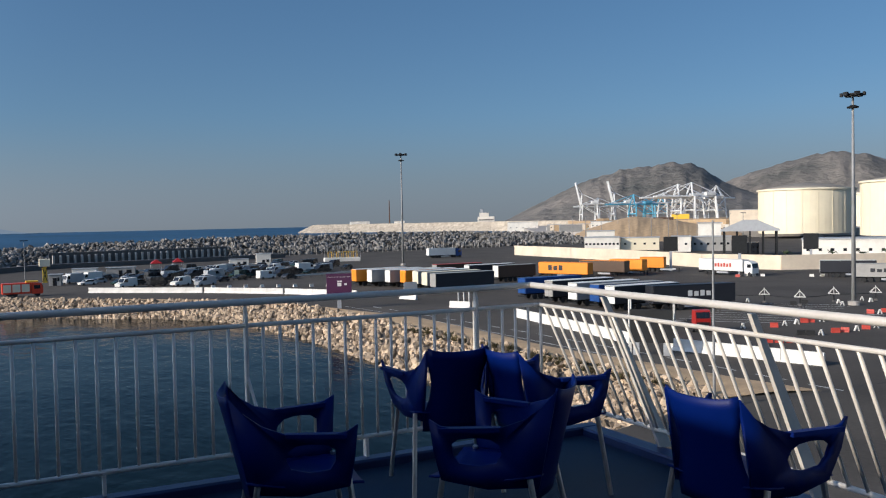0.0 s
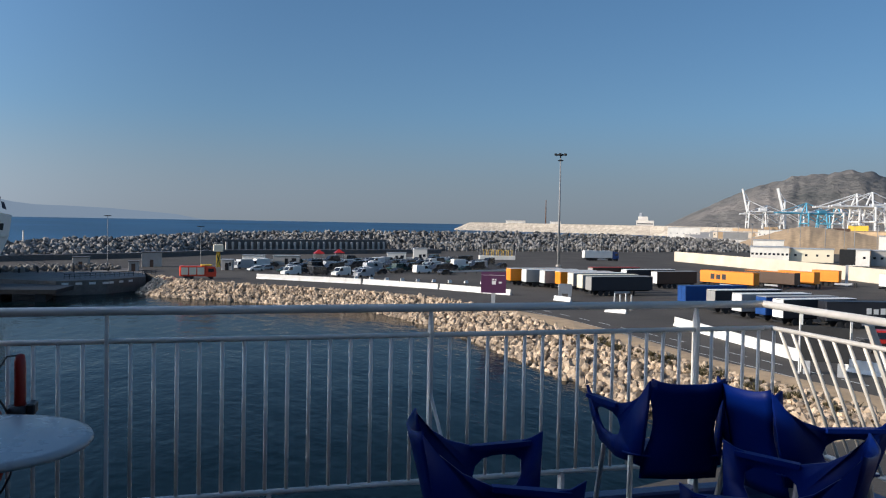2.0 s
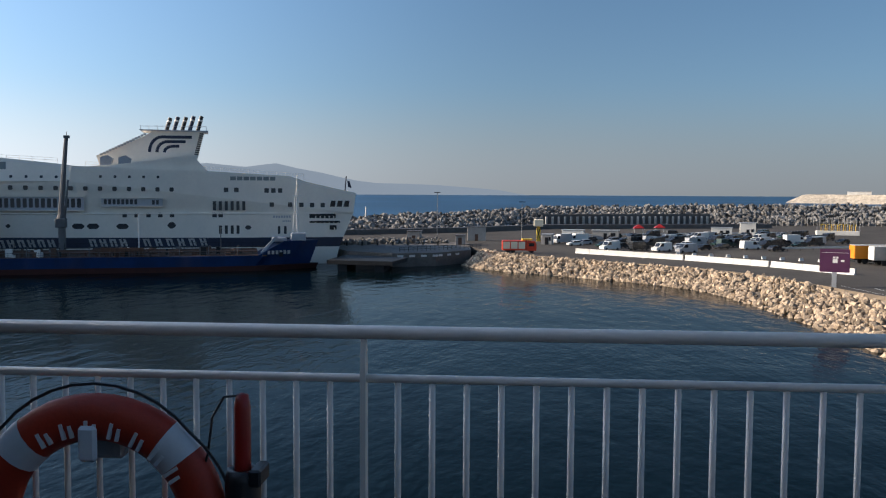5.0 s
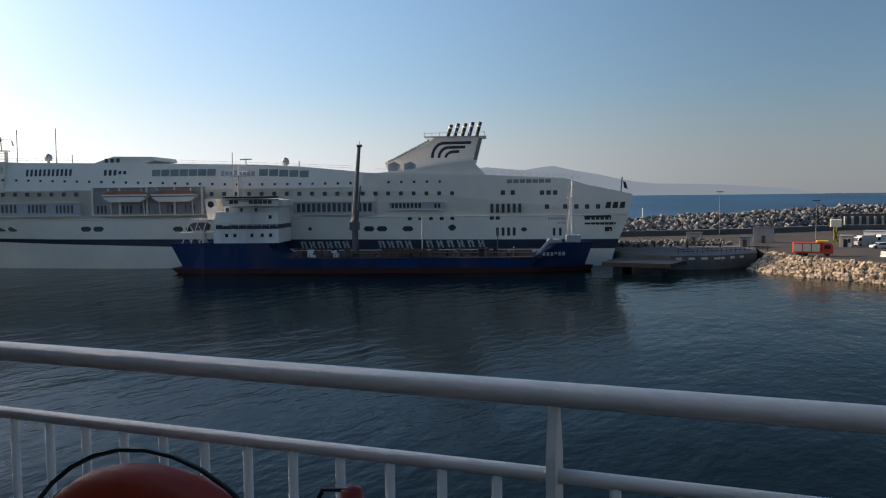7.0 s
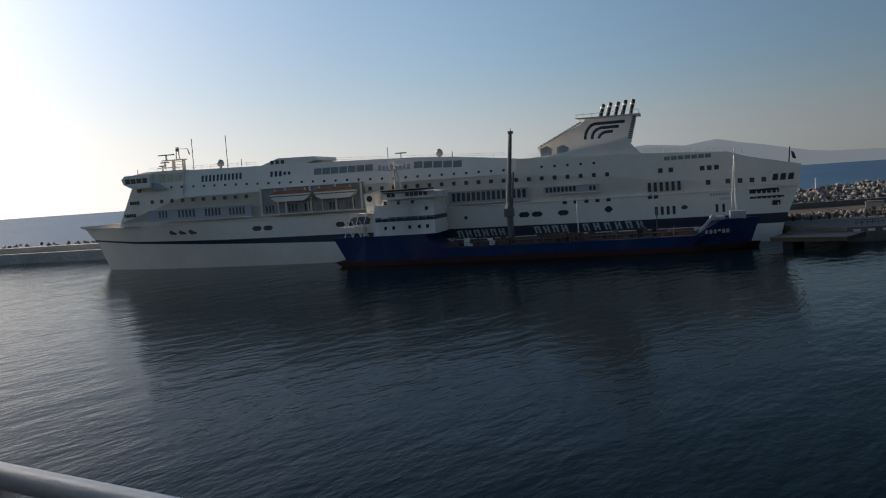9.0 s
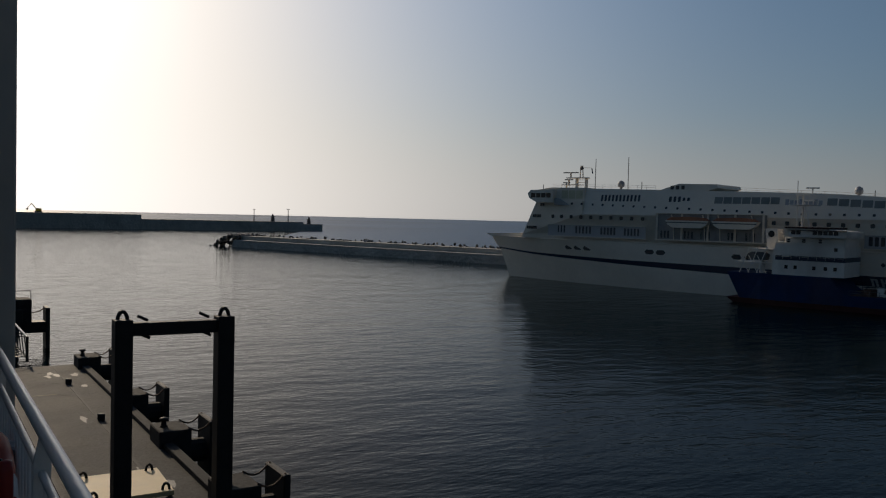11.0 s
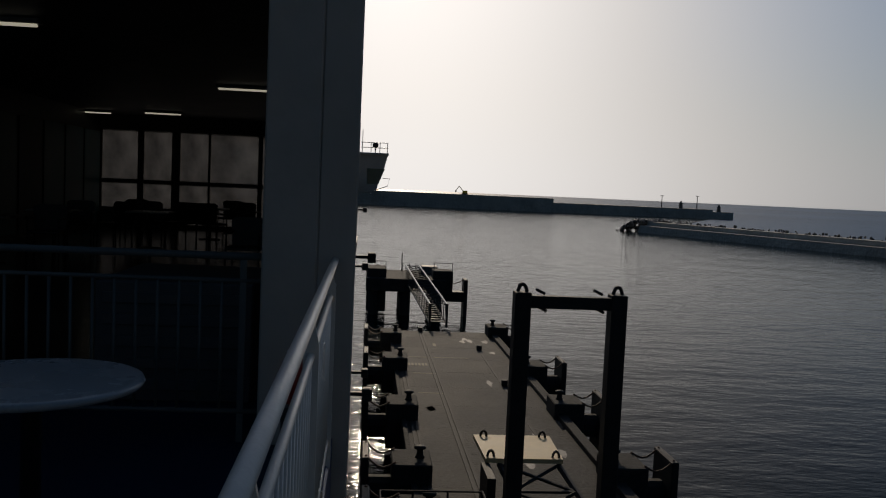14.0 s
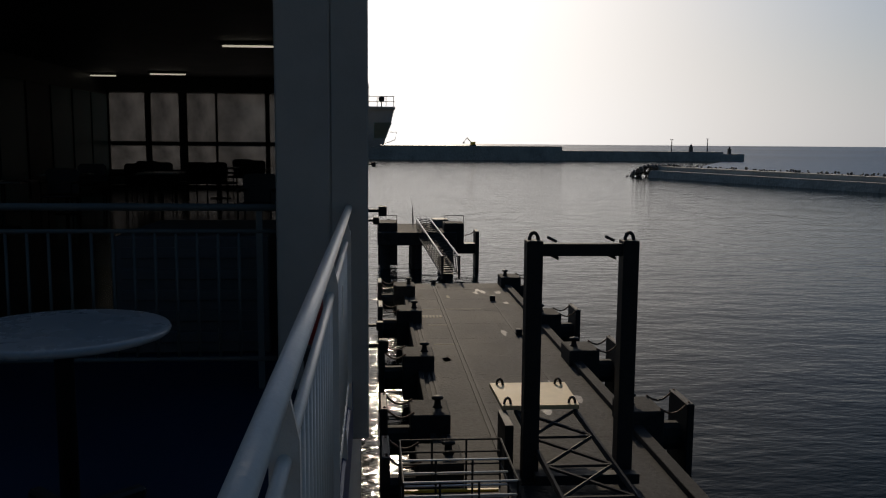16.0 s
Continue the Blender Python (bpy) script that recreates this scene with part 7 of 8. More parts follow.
def lines():
    b = B()
    def strip(p, q, w, z=QUAY + 0.006):
        p, q = Vector(p), Vector(q)
        n = (q - p).normalized()
        n = Vector((-n.y, n.x)) * w / 2
        o = len(b.v)
        b.v += [(*(p + n), z), (*(p - n), z), (*(q - n), z), (*(q + n), z)]
        b.f.append((o, o + 1, o + 2, o + 3))
    for k in range(14):
        strip((100 + k * 5, 84 - k * 0.5), (112 + k * 5, 70 - k * 0.5), 0.25)
    for k in range(10):
        strip((84 + k * 3, 92 + k * 1.2), (95 + k * 3, 80 + k * 1.2), 0.2)
    for k in range(16):
        strip((61.5 - 0.02 * k * k, 45 + k * 6), (61.4 - 0.02 * k * k, 48.5 + k * 6), 0.2)
    strip((57.5, 50), (56, 118), 0.15)
    strip((56, 118), (53, 142), 0.15)
    for k in range(12):
        strip((40 + k * 4, 232 + k * 4), (44 + k * 4, 226 + k * 4), 0.15)
    tagged(new("road_markings", raw("road_markings", b, ROAD_PAINT)), "worn white road markings on the asphalt", "road marking", kind="structure")


lines()


def dry_scrub():
    """Low dry tufts of twigs scattered over the earth between rocks and road."""
    rs = random.Random(21)
    b = B()
    for k in range(120):
        u = rs.random()
        x, y = 51.2 - 2.0 * u + rs.uniform(-2.2, 1.2), 52 + 52 * u
        r = rs.choice((0.25, 0.3, 0.4, 0.6))
        for j in range(26):
            a, d = rs.uniform(0, 6.283), rs.uniform(0.1, 1.0) * r
            q = Vector((x + math.cos(a) * d * 0.4, y + math.sin(a) * d * 0.4, QUAY))
            e = Vector((x + math.cos(a) * d * 1.4, y + math.sin(a) * d * 1.4, QUAY + rs.uniform(0.4, 1.0) * r * 1.1))
            w = Vector((-math.sin(a), math.cos(a), 0)) * rs.uniform(0.03, 0.08)
            o = len(b.v)
            b.v += [tuple(q - w), tuple(q + w), tuple(e + w * 0.4), tuple(e - w * 0.4)]
            b.f.append((o, o + 1, o + 2, o + 3))
    scrub = mat("dry_scrub", (0.075, 0.06, 0.022), 0.9, var=0.5, scale=1.5)
    tagged(new("dry_scrub", raw("dry_scrub", b, scrub)), "low dry scrub on the earth verge above the rocks", "scrub", kind="stuff")


dry_scrub()


def guard_rail(p, q, label):
    L = (Vector(q) - Vector(p)).length
    t = thing("guard_rail", label, "guard rail", frame_xy((*p, QUAY), q), "guard rails")
    part("beam", B().box(0, -0.08, 0.55, L, 0.08, 0.95, 0.03), BARRIER, t)
    for k in range(int(L / 4)):
        part("post", B().box(2 + k * 4 - 0.07, 0.08, 0, 2 + k * 4 + 0.07, 0.2, 0.9), STEEL_DARK, t)


guard_rail((24, 288), (96, 318), "long pale steel guard rail across the car park")
guard_rail((66, 226), (92, 236), "pale steel guard rail beside parked cars")


def shipping_container(a, r, z, turn, material, label, ln=12.2, h=2.6):
    t = thing("container", label, "container", pose(*polar(a, r, z), 0, 0, a + turn), "port containers")
    part("body", B().box(-ln / 2, -1.25, 0, ln / 2, 1.25, h, 0.04), material, t)
    part("door", B().box(ln / 2, -1.15, 0.1, ln / 2 + 0.06, 1.15, h - 0.1, 0.02), GREY_PAINT, t)
    ribs = B()
    for k in range(10):
        ribs.box(-ln / 2 + 0.5 + k * ln / 10, -1.3, 0.1, -ln / 2 + 0.7 + k * ln / 10, -1.25, h - 0.1)
    part("ribbing", ribs, material, t)


rp = random.Random(12)
for k in range(46):
    a, r = rp.uniform(-33.5, -47.5), rp.uniform(640, 860)
    c = rp.choice(((BUILDING_WHITE, "white"), (CREAM_WALL, "cream"), (TRUCK_GREY, "grey"), (BROWN, "brown"), (CRANE_BLUE, "pale blue"), (SAND, "sandy")))
    shipping_container(a, r, 8 if r < 800 or a > -36.5 else 15, rp.choice((0, 0, 8, 90)), c[0], c[1] + " container on the port terrace", rp.choice((6.1, 12.2, 18)), rp.choice((2.6, 2.6, 5.2)))
for k in range(14):
    a, r = -34 - k * 1.0 + rp.uniform(-0.3, 0.3), rp.uniform(380, 640)
    t = thing("lamp_post", "thin grey lamp post inside the port", "lamp post", pose(*polar(a, r, 3)), "port lamp posts")
    part("pole", B().tube((0, 0, 0), (0, 0, 16), 0.22, 6, 0.14), MAST_STEEL, t)
    part("lamp_head", B().box(-1.6, -0.2, 16, 1.6, 0.2, 16.3), MAST_STEEL, t)


def linkspan():
    t = thing("linkspan", "concrete ro-ro ramp and dark steel linkspan by the ferry's stern", "ramp")
    part("quay_block", B().prism([(-60, 250), (-40, 208), (-28, 201), (-18, 205), (-10, 216), (-12, 246), (-30, 262)], -2, 3.2, "z"), RAMP, t)
    part("ramp_deck", B().prism([(-41, 188), (-40, 204), (-24, 198), (-26, 186)], 1.6, 2.5, "z"), STEEL_DARK, t)
    part("support", B().box(-38.5, 188, -1, -36.5, 200, 1.6), STEEL_DARK, t)
    part("support", B().box(-30, 187, -1, -28, 197, 1.6), STEEL_DARK, t)
    for k in range(7):
        part("white_mark", B().box(-0.7, -0.06, -0.25, 0.7, 0.06, 0.25, m=pose(-26.2 + k * 2.7, 201.7 + k * 1.08, 2.5, 0, 0, 21.8) if k < 4 else pose(-17.0 + (k - 4) * 1.9, 206.4 + (k - 4) * 2.6, 2.5, 0, 0, 54)), BARRIER, t)
    for x, y, w, h in ((-28, 250, 4, 3.2), (-10.2, 262, 5.5, 4.2), (-14, 240, 2.4, 2.6)):
        c = thing("quay_cabin", "pale concrete cabin on the quay by the ramp", "cabin", pose(x, y, QUAY), "quay cabins")
        part("wall", B().box(-w / 2, -2, 0, w / 2, 2, h, 0.05), CONCRETE, c)
        part("door", B().box(-0.5, -2.04, 0, 0.5, -2.0, 2.1), RUST, c)
        part("roof", B().box(-w / 2 - 0.2, -2.2, h, w / 2 + 0.2, 2.2, h + 0.2), CONCRETE_DARK, c)
    rs = np.random.default_rng(17)
    heap = [(x, 232 + (x + 50) * 0.5 + rs.uniform(-5, 5), 3.2 + rs.uniform(0, 1.1), rs.uniform(0.5, 1.1)) for x in rs.uniform(-54, -18, 260)]
    w = tagged(new("rubble", raw("rubble", stones(heap, rs, 0.9), ARMOUR)), "row of loose grey rubble behind the ramp", "rubble", kind="stuff")
    blk = thing("stone_block", "sandy stone block wall with two pale posts", "wall", pose(-57, 320, QUAY, 0, 0, -16))
    part("wall", B().box(-5, -2, 0, 5, 2, 4.2, 0.15), CREAM_WALL, blk)
    part("coping", B().box(-5.2, -2.2, 4.2, 5.2, 2.2, 4.5, 0.05), CREAM, blk)
    for dx in (-3, 4):
        part("post", B().tube((dx, -1, 4.5), (dx, -1, 9.0), 0.25, 6), BARRIER, blk)
    for k in range(9):
        p = thing("mooring_bollard", "small dark mooring bollard on the ramp's edge", "bollard", pose(-52 + k * 4.0, 226 + k * 1.2, 3.2), "ramp bollards")
        part("post", B().lathe([(0.3, 0), (0.22, 0.15), (0.2, 0.7), (0.36, 0.8), (0.3, 0.95)], 8), STEEL_DARK, p)
    fence = thing("quay_fence", "low steel railing along the ramp's edge", "fence")
    for k in range(20):
        part("post", B().box(-27 + k * 1.0, 206.4 + k * 0.9, 3.2, -26.9 + k * 1.0, 206.5 + k * 0.9, 4.3), STEEL_DARK, fence)
    for z in (3.75, 4.3):
        part("rail", B().tube((-27, 206.45, z), (-7.5, 224, z), 0.05, 5), STEEL_DARK, fence)
    y = thing("yellow_tower", "yellow and grey steel control tower with a cabin", "tower", pose(8.5, 262, QUAY))
    part("column", B().box(-0.6, -0.6, 0, 0.6, 0.6, 4.5), YELLOW, y)
    part("cabin", B().box(-1.4, -1.4, 4.5, 1.4, 1.4, 6.6, 0.1), CREAM, y)
    for a, bq in ((-1, 1), (1, -1)):
        part("brace", B().tube((a * 0.6, -0.65, 0.3), (bq * 0.6, -0.65, 4.3), 0.1, 5), STEEL_DARK, y)


linkspan()


def kiosks():
    for x, y, w, h, m, lab in ((84, 312, 7, 6.0, BUILDING_WHITE, "small white kiosk at the car park's edge"), (19.7, 272, 9, 4.2, TRUCK_WHITE, "white container cabin in the car park"),
                               (30, 274, 11, 4.0, TRUCK_GREY, "grey container cabin in the car park"), (10.5, 246, 4, 4.0, TRUCK_GREY, "grey container beside the road"),
                               (72, 300, 9, 4.2, BUILDING_WHITE, "low white cabin at the car park's edge")):
        t = thing("kiosk", lab, "kiosk", pose(x, y, QUAY, 0, 0, -12), "car park cabins")
        w, h = w * 0.75, h * 0.72
        part("wall", B().box(-w / 2, -1.5, 0, w / 2, 1.5, h, 0.04), m, t)
        part("roof", B().box(-w / 2 - 0.2, -1.7, h, w / 2 + 0.2, 1.7, h + 0.18), GREY_PAINT, t)
        part("door", B().box(-0.5, -1.54, 0, 0.5, -1.5, 2.1), DARK_GLASS, t)
        part("window", B().box(w * 0.2, -1.54, 1.2, w * 0.38, -1.5, 2.2), DARK_GLASS, t)
    for x, y in ((45.4, 309), (53.6, 314)):
        t = thing("canopy_tent", "small red canopy tent on thin posts in the car park", "tent", pose(x, y, QUAY), "red tents")
        part("roof", B().lathe([(2.6, 2.3), (2.2, 2.6), (0.1, 3.7)], 4, pose(0, 0, 0, 0, 0, 45)), TRUCK_RED, t)
        for sx in (-1.6, 1.6):
            for sy in (-1.6, 1.6):
                part("post", B().tube((sx, sy, 0), (sx, sy, 2.4), 0.06, 5), STEEL, t)
    t = thing("gas_store", "fenced store of yellow frames on a pale base by the rocks", "store", pose(117, 318, QUAY, 0, 0, -12))
    part("base", B().box(-7, -2, 0, 7, 2, 1.5, 0.05), BUILDING_WHITE, t)
    for k in range(6):
        part("frame", B().path([(-5.6 + k * 2.0, -1.2, 1.5), (-5.6 + k * 2.0, -1.2, 3.8), (-4.2 + k * 2.0, -1.2, 3.8), (-4.2 + k * 2.0, -1.2, 1.5)], 0.12, 5), YELLOW, t)
    for k in range(8):
        part("fence_post", B().tube((-7 + k * 2, -2, 1.5), (-7 + k * 2, -2, 4.2), 0.05, 5), STEEL, t)
    # chain-link fence before the breakwater
    f = thing("fence", "tall wire fence with concrete posts before the rocks", "fence")
    me = B().box(-0.12, -0.12, 3, 0.12, 0.12, 7.2).mesh("post", CONCRETE)
    for k in range(48):
        part("post", me, CONCRETE, f, m=pose(112 + k * 2.8, 399 + 0.25 * k, 0))
    s = thing("far_ship", "white ship beyond the far mole", "ship", pose(*polar(-29.8, 1850, 0), 0, 0, -30))
    part("hull", B().prism([(-26, 0), (22, 0), (28, 9), (-26, 9)], -8, 8, "y"), HULL_WHITE, s)
    part("superstructure", B().box(-24, -7, 9, 12, 7, 26, 0.5).box(-20, -7, 26, 0, 7, 34, 0.5), HULL_WHITE, s)
    part("windows", B().box(-22, -7.1, 18, 10, -7.0, 20).box(-22, -7.1, 12, 10, -7.0, 14), DARK_GLASS, s)
    part("funnel", B().box(-18, -3, 34, -12, 3, 42, 0.3), GREY_PAINT, s)


kiosks()


def shrub(x, y, h, palm):
    t = thing("palm" if palm else "shrub", "small dusty palm by the boundary wall" if palm else "dark green shrub by the boundary wall", "palm" if palm else "shrub", pose(x, y, QUAY), "planting by the wall")
    rs = random.Random(int(x * 7 + y))
    b = B()
    if palm:
        part("trunk", B().tube((0, 0, 0), (0.2, 0, h * 0.7), 0.25, 7, 0.16), BROWN, t)
        for k in range(14):
            a, dr = k * 0.449 + rs.uniform(-.2, .2), rs.uniform(0.2, 1.2)
            p = [Vector((0.2 + math.cos(a) * r, math.sin(a) * r, h * 0.7 + 1.0 * r - dr * 0.45 * r * r)) for r in (0, 0.6, 1.2, 1.8)]
            s2 = Vector((-math.sin(a), math.cos(a), 0))
            for i in range(3):
                w0, w1 = (0.05, 0.32, 0.28, 0.04)[i], (0.05, 0.32, 0.28, 0.04)[i + 1]
                b.add([p[i] - s2 * w0, p[i] + s2 * w0, p[i + 1] + s2 * w1 + Vector((0, 0, -0.1)), p[i + 1] - s2 * w1 + Vector((0, 0, -0.1))], [(0, 1, 2, 3)])
        part("crown", b, FOLIAGE, t)
    else:
        part("trunk", B().tube((0, 0, 0), (0.1, 0.1, h * 0.5), 0.1, 6, 0.05), BROWN, t)
        for _ in range(260):
            c = Vector((rs.gauss(0, 0.5) * h * 0.6, rs.gauss(0, 0.5) * h * 0.6, abs(rs.gauss(0.5, 0.25)) * h))
            d1 = Vector((rs.uniform(-1, 1), rs.uniform(-1, 1), rs.uniform(-1, 1))).normalized() * 0.28
            d2 = d1.orthogonal().normalized() * 0.16
            b.add([c - d1, c + d2, c + d1, c - d2], [(0, 1, 2, 3)])
        part("crown", b, FOLIAGE, t)


for x, y, h, palm in ((196, 163, 3.0, False), (200, 165, 2.4, False), (205, 160, 2.8, False), (193, 168, 5.5, True), (209, 166, 5.0, True), (214, 160, 4.6, True), (218, 157, 2.4, False), (188, 172, 2.2, False), (224, 160, 5.2, True)):
    shrub(x, y, h, palm)


# ---- deck furniture ----
def deck_chair(m, label):
    """Moulded armchair facing +y with four tube legs; origin on the floor."""
    t = thing("armchair", label, "chair", m, "blue deck chairs")

    def back_half(v):
        return 0.175 - 0.032 * math.sin(math.pi * min(1, v * 1.25)) - 0.01 * v

    def arm_x(y, z):
        """The arms flare outwards from the back's edge to the front."""
        k = max(0.0, min(1.0, (y + 0.20) / 0.37))
        front = 0.245 + 0.065 * max(0.0, min(1.0, (z - 0.43) / 0.2))
        rear = back_half(max(0.0, min(1.0, (z - 0.44) / 0.35)))
        return rear + (front - rear) * k ** 0.6

    def back(u, v):
        v = 1.25 * v - 0.25
        x = (u * 2 - 1) * back_half(max(0.0, v))
        return (x, -0.19 - 0.085 * v + 0.06 * (1 - abs(u * 2 - 1) ** 2) * (-0.6), 0.44 + 0.35 * v + 0.02 * abs(u * 2 - 1) ** 4 * v)

    def seat(u, v):
        x = (u * 2 - 1) * (0.235 - 0.02 * v)
        return (x, 0.25 - 0.46 * v, 0.445 - 0.03 * math.sin(math.pi * v) + 0.02 * (u * 2 - 1) ** 2 - 0.03 * (1 - v) ** 4)

    def solid(fn, nu, nv, name):
        b = B()
        b.grid(fn, nu, nv)
        me = raw(name, b, BLUE_PLASTIC)
        me.shade_smooth()
        ob = part(name, me, BLUE_PLASTIC, t)
        md = ob.modifiers.new("thickness", "SOLIDIFY")
        md.thickness, md.offset = 0.008, 0
        return ob
    solid(back, 10, 10, "backrest")
    solid(seat, 10, 8, "seat")
    for s in (-1, 1):
        # the arm is a flat frame round an opening
        outer = [(-0.275, 0.80), (-0.22, 0.735), (-0.15, 0.685), (-0.06, 0.655), (0.08, 0.648), (0.17, 0.665), (0.215, 0.69), (0.205, 0.56), (0.19, 0.43), (0.0, 0.40), (-0.20, 0.41)]
        inner = [(-0.06, 0.55), (-0.05, 0.585), (-0.02, 0.608), (0.02, 0.615), (0.06, 0.615), (0.10, 0.61), (0.13, 0.59), (0.13, 0.54), (0.11, 0.505), (0.03, 0.495), (-0.04, 0.51)]
        b = B()
        n = len(outer)
        for d in (-0.004, 0.010):
            b.v += [((arm_x(y, z) + d) * s, y, z) for y, z in outer + inner]
        for i in range(n):
            j = (i + 1) % n
            b.f += [(i, j, n + j, n + i), (2 * n + i, 3 * n + i, 3 * n + j, 2 * n + j), (i, 2 * n + i, 2 * n + j, j), (n + i, n + j, 3 * n + j, 3 * n + i)]
        arm = part("armrest", b, BLUE_PLASTIC, t, smooth=True)
        part("arm_pad", B().prism([((arm_x(-0.06, 0.65) - 0.014) * s, -0.06), ((arm_x(-0.06, 0.65) + 0.018) * s, -0.06), ((arm_x(0.17, 0.65) + 0.022) * s, 0.17), ((arm_x(0.17, 0.65) - 0.020) * s, 0.17)], 0.640, 0.658, "z"), BLUE_PLASTIC, arm)
        part("leg", B().tube((0.225 * s, 0.19, 0.45), (0.265 * s, 0.25, 0.0), 0.013, 8), ALU, t)
        part("leg", B().tube((0.215 * s, -0.17, 0.45), (0.25 * s, -0.26, 0.0), 0.013, 8), ALU, t)
    return t


def seat_at(x, y, yaw):
    return pose(x, y, DZ, 0, 0, yaw)


deck_chair(seat_at(-0.15, -1.40, -101), "blue moulded plastic armchair with aluminium legs near the railing")
deck_chair(seat_at(0.97, -0.585, -11), "blue plastic armchair seen from behind, close to the railing")
deck_chair(seat_at(1.37, -0.967, -86), "blue plastic armchair pushed against a neighbouring chair")
deck_chair(seat_at(0.65, -1.76, 44), "blue plastic armchair turned towards the others")
deck_chair(seat_at(1.425, -2.36, -80), "blue plastic armchair near the stern railing, half in sun")


def round_table(m, label):
    t = thing("round_table", label, "table", m)
    part("tabletop", B().lathe([(0.02, 0.69), (0.34, 0.695), (0.375, 0.705), (0.38, 0.715), (0.375, 0.727), (0.35, 0.731), (0.02, 0.731)], 48), WHITE_PLASTIC, t, smooth=True)
    part("column", B().lathe([(0.035, 0.03), (0.035, 0.615), (0.12, 0.69)], 16), BLACK, t, smooth=True)
    for k in range(4):
        part("foot", B().box(0.02, -0.03, 0, 0.30, 0.03, 0.045, 0.012, pose(0, 0, 0, 0, 0, 45 + 90 * k)), BLACK, t)


round_table(pose(-1.84, -0.99, DZ), "round white plastic table with a black pedestal")


def lifebuoy():
    t = thing("lifebuoy", "orange ring lifebuoy with reflective tape hung on the railing", "lifebuoy", pose(-2.27, -0.066, 16.945))
    R, r = 0.315, 0.070
    b = B()
    n, m = 48, 14
    for i in range(n):
        a = 2 * math.pi * i / n
        for j in range(m):
            c = 2 * math.pi * j / m
            b.v.append(((R + r * math.cos(c)) * math.cos(a), 0.72 * r * math.sin(c), (R + r * math.cos(c)) * math.sin(a)))
    for i in range(n):
        for j in range(m):
            b.f.append((i * m + j, ((i + 1) % n) * m + j, ((i + 1) % n) * m + (j + 1) % m, i * m + (j + 1) % m))
    part("ring", b, ORANGE_BUOY, t, smooth=True)
    for k in range(4):
        tb = B()
        mm = 14
        for i in range(4):
            a = math.pi / 4 + k * math.pi / 2 + (i - 1.5) * 0.085
            for j in range(mm):
                c = 2 * math.pi * j / mm
                q = r * 1.03
                tb.v.append(((R + q * math.cos(c)) * math.cos(a), 0.74 * q * math.sin(c), (R + q * math.cos(c)) * math.sin(a)))
        for i in range(3):
            for j in range(mm):
                tb.f.append((i * mm + j, (i + 1) * mm + j, (i + 1) * mm + (j + 1) % mm, i * mm + (j + 1) % mm))
        part("tape_band", tb, TAPE, t, "silver reflective tape", smooth=True)
    for k in range(7):
        a = math.radians(118 - k * 14)
        at = pose(R * 0.93 * math.cos(a), 0, R * 0.93 * math.sin(a)) @ pose(0, 0, 0, 0, 90 - math.degrees(a), 0)
        for sx in (-0.012, 0.012):
            part("lettering_bar", B().box(sx - 0.005, -0.0535, -0.024, sx + 0.005, -0.044, 0.022 if sx < 0 else 0.012, m=at), TAPE, t)
    for k in range(4):
        a0 = math.pi / 4 + k * math.pi / 2
        pts = [((R + r + 0.012 + 0.02 * math.sin(math.pi * u)) * math.cos(a0 + u * math.pi / 2), -0.02, (R + r + 0.012 + 0.02 * math.sin(math.pi * u)) * math.sin(a0 + u * math.pi / 2)) for u in [i / 10 for i in range(11)]]
        part("grab_line", B().path(pts, 0.005, 5), BLACK, t)
    part("bracket", B().box(-0.06, 0.03, 0.18, 0.06, 0.075, 0.34, 0.01), WHITE_PLASTIC, t)
    part("bracket_hook", B().box(-0.028, -0.075, 0.2, 0.028, -0.055, 0.305, 0.01), TAPE, t)
    f = thing("buoy_light", "red floating marker light in a black holder on the railing", "marker light", pose(-1.84, -0.07, 17.0))
    part("tube", B().lathe([(0.018, 0.02), (0.024, 0.06), (0.024, 0.30), (0.018, 0.335), (0.004, 0.34)], 14), RED_PLASTIC, f, smooth=True)
    part("holder", B().lathe([(0.045, -0.1), (0.05, -0.02), (0.052, 0.09), (0.046, 0.12), (0.03, 0.12), (0.03, 0.02)], 14), BLACK, f, smooth=True)
    part("holder_clip", B().box(0.03, -0.05, 0.08, 0.065, 0.05, 0.13, 0.006), BLACK, f)
    part("cord", B().path([(0, -0.01, 0.335), (-0.05, -0.01, 0.33), (-0.085, -0.01, 0.27), (-0.10, -0.01, 0.16), (-0.13, -0.01, 0.06), (-0.15, -0.01, -0.05)], 0.004, 5), BLACK, f)


lifebuoy()


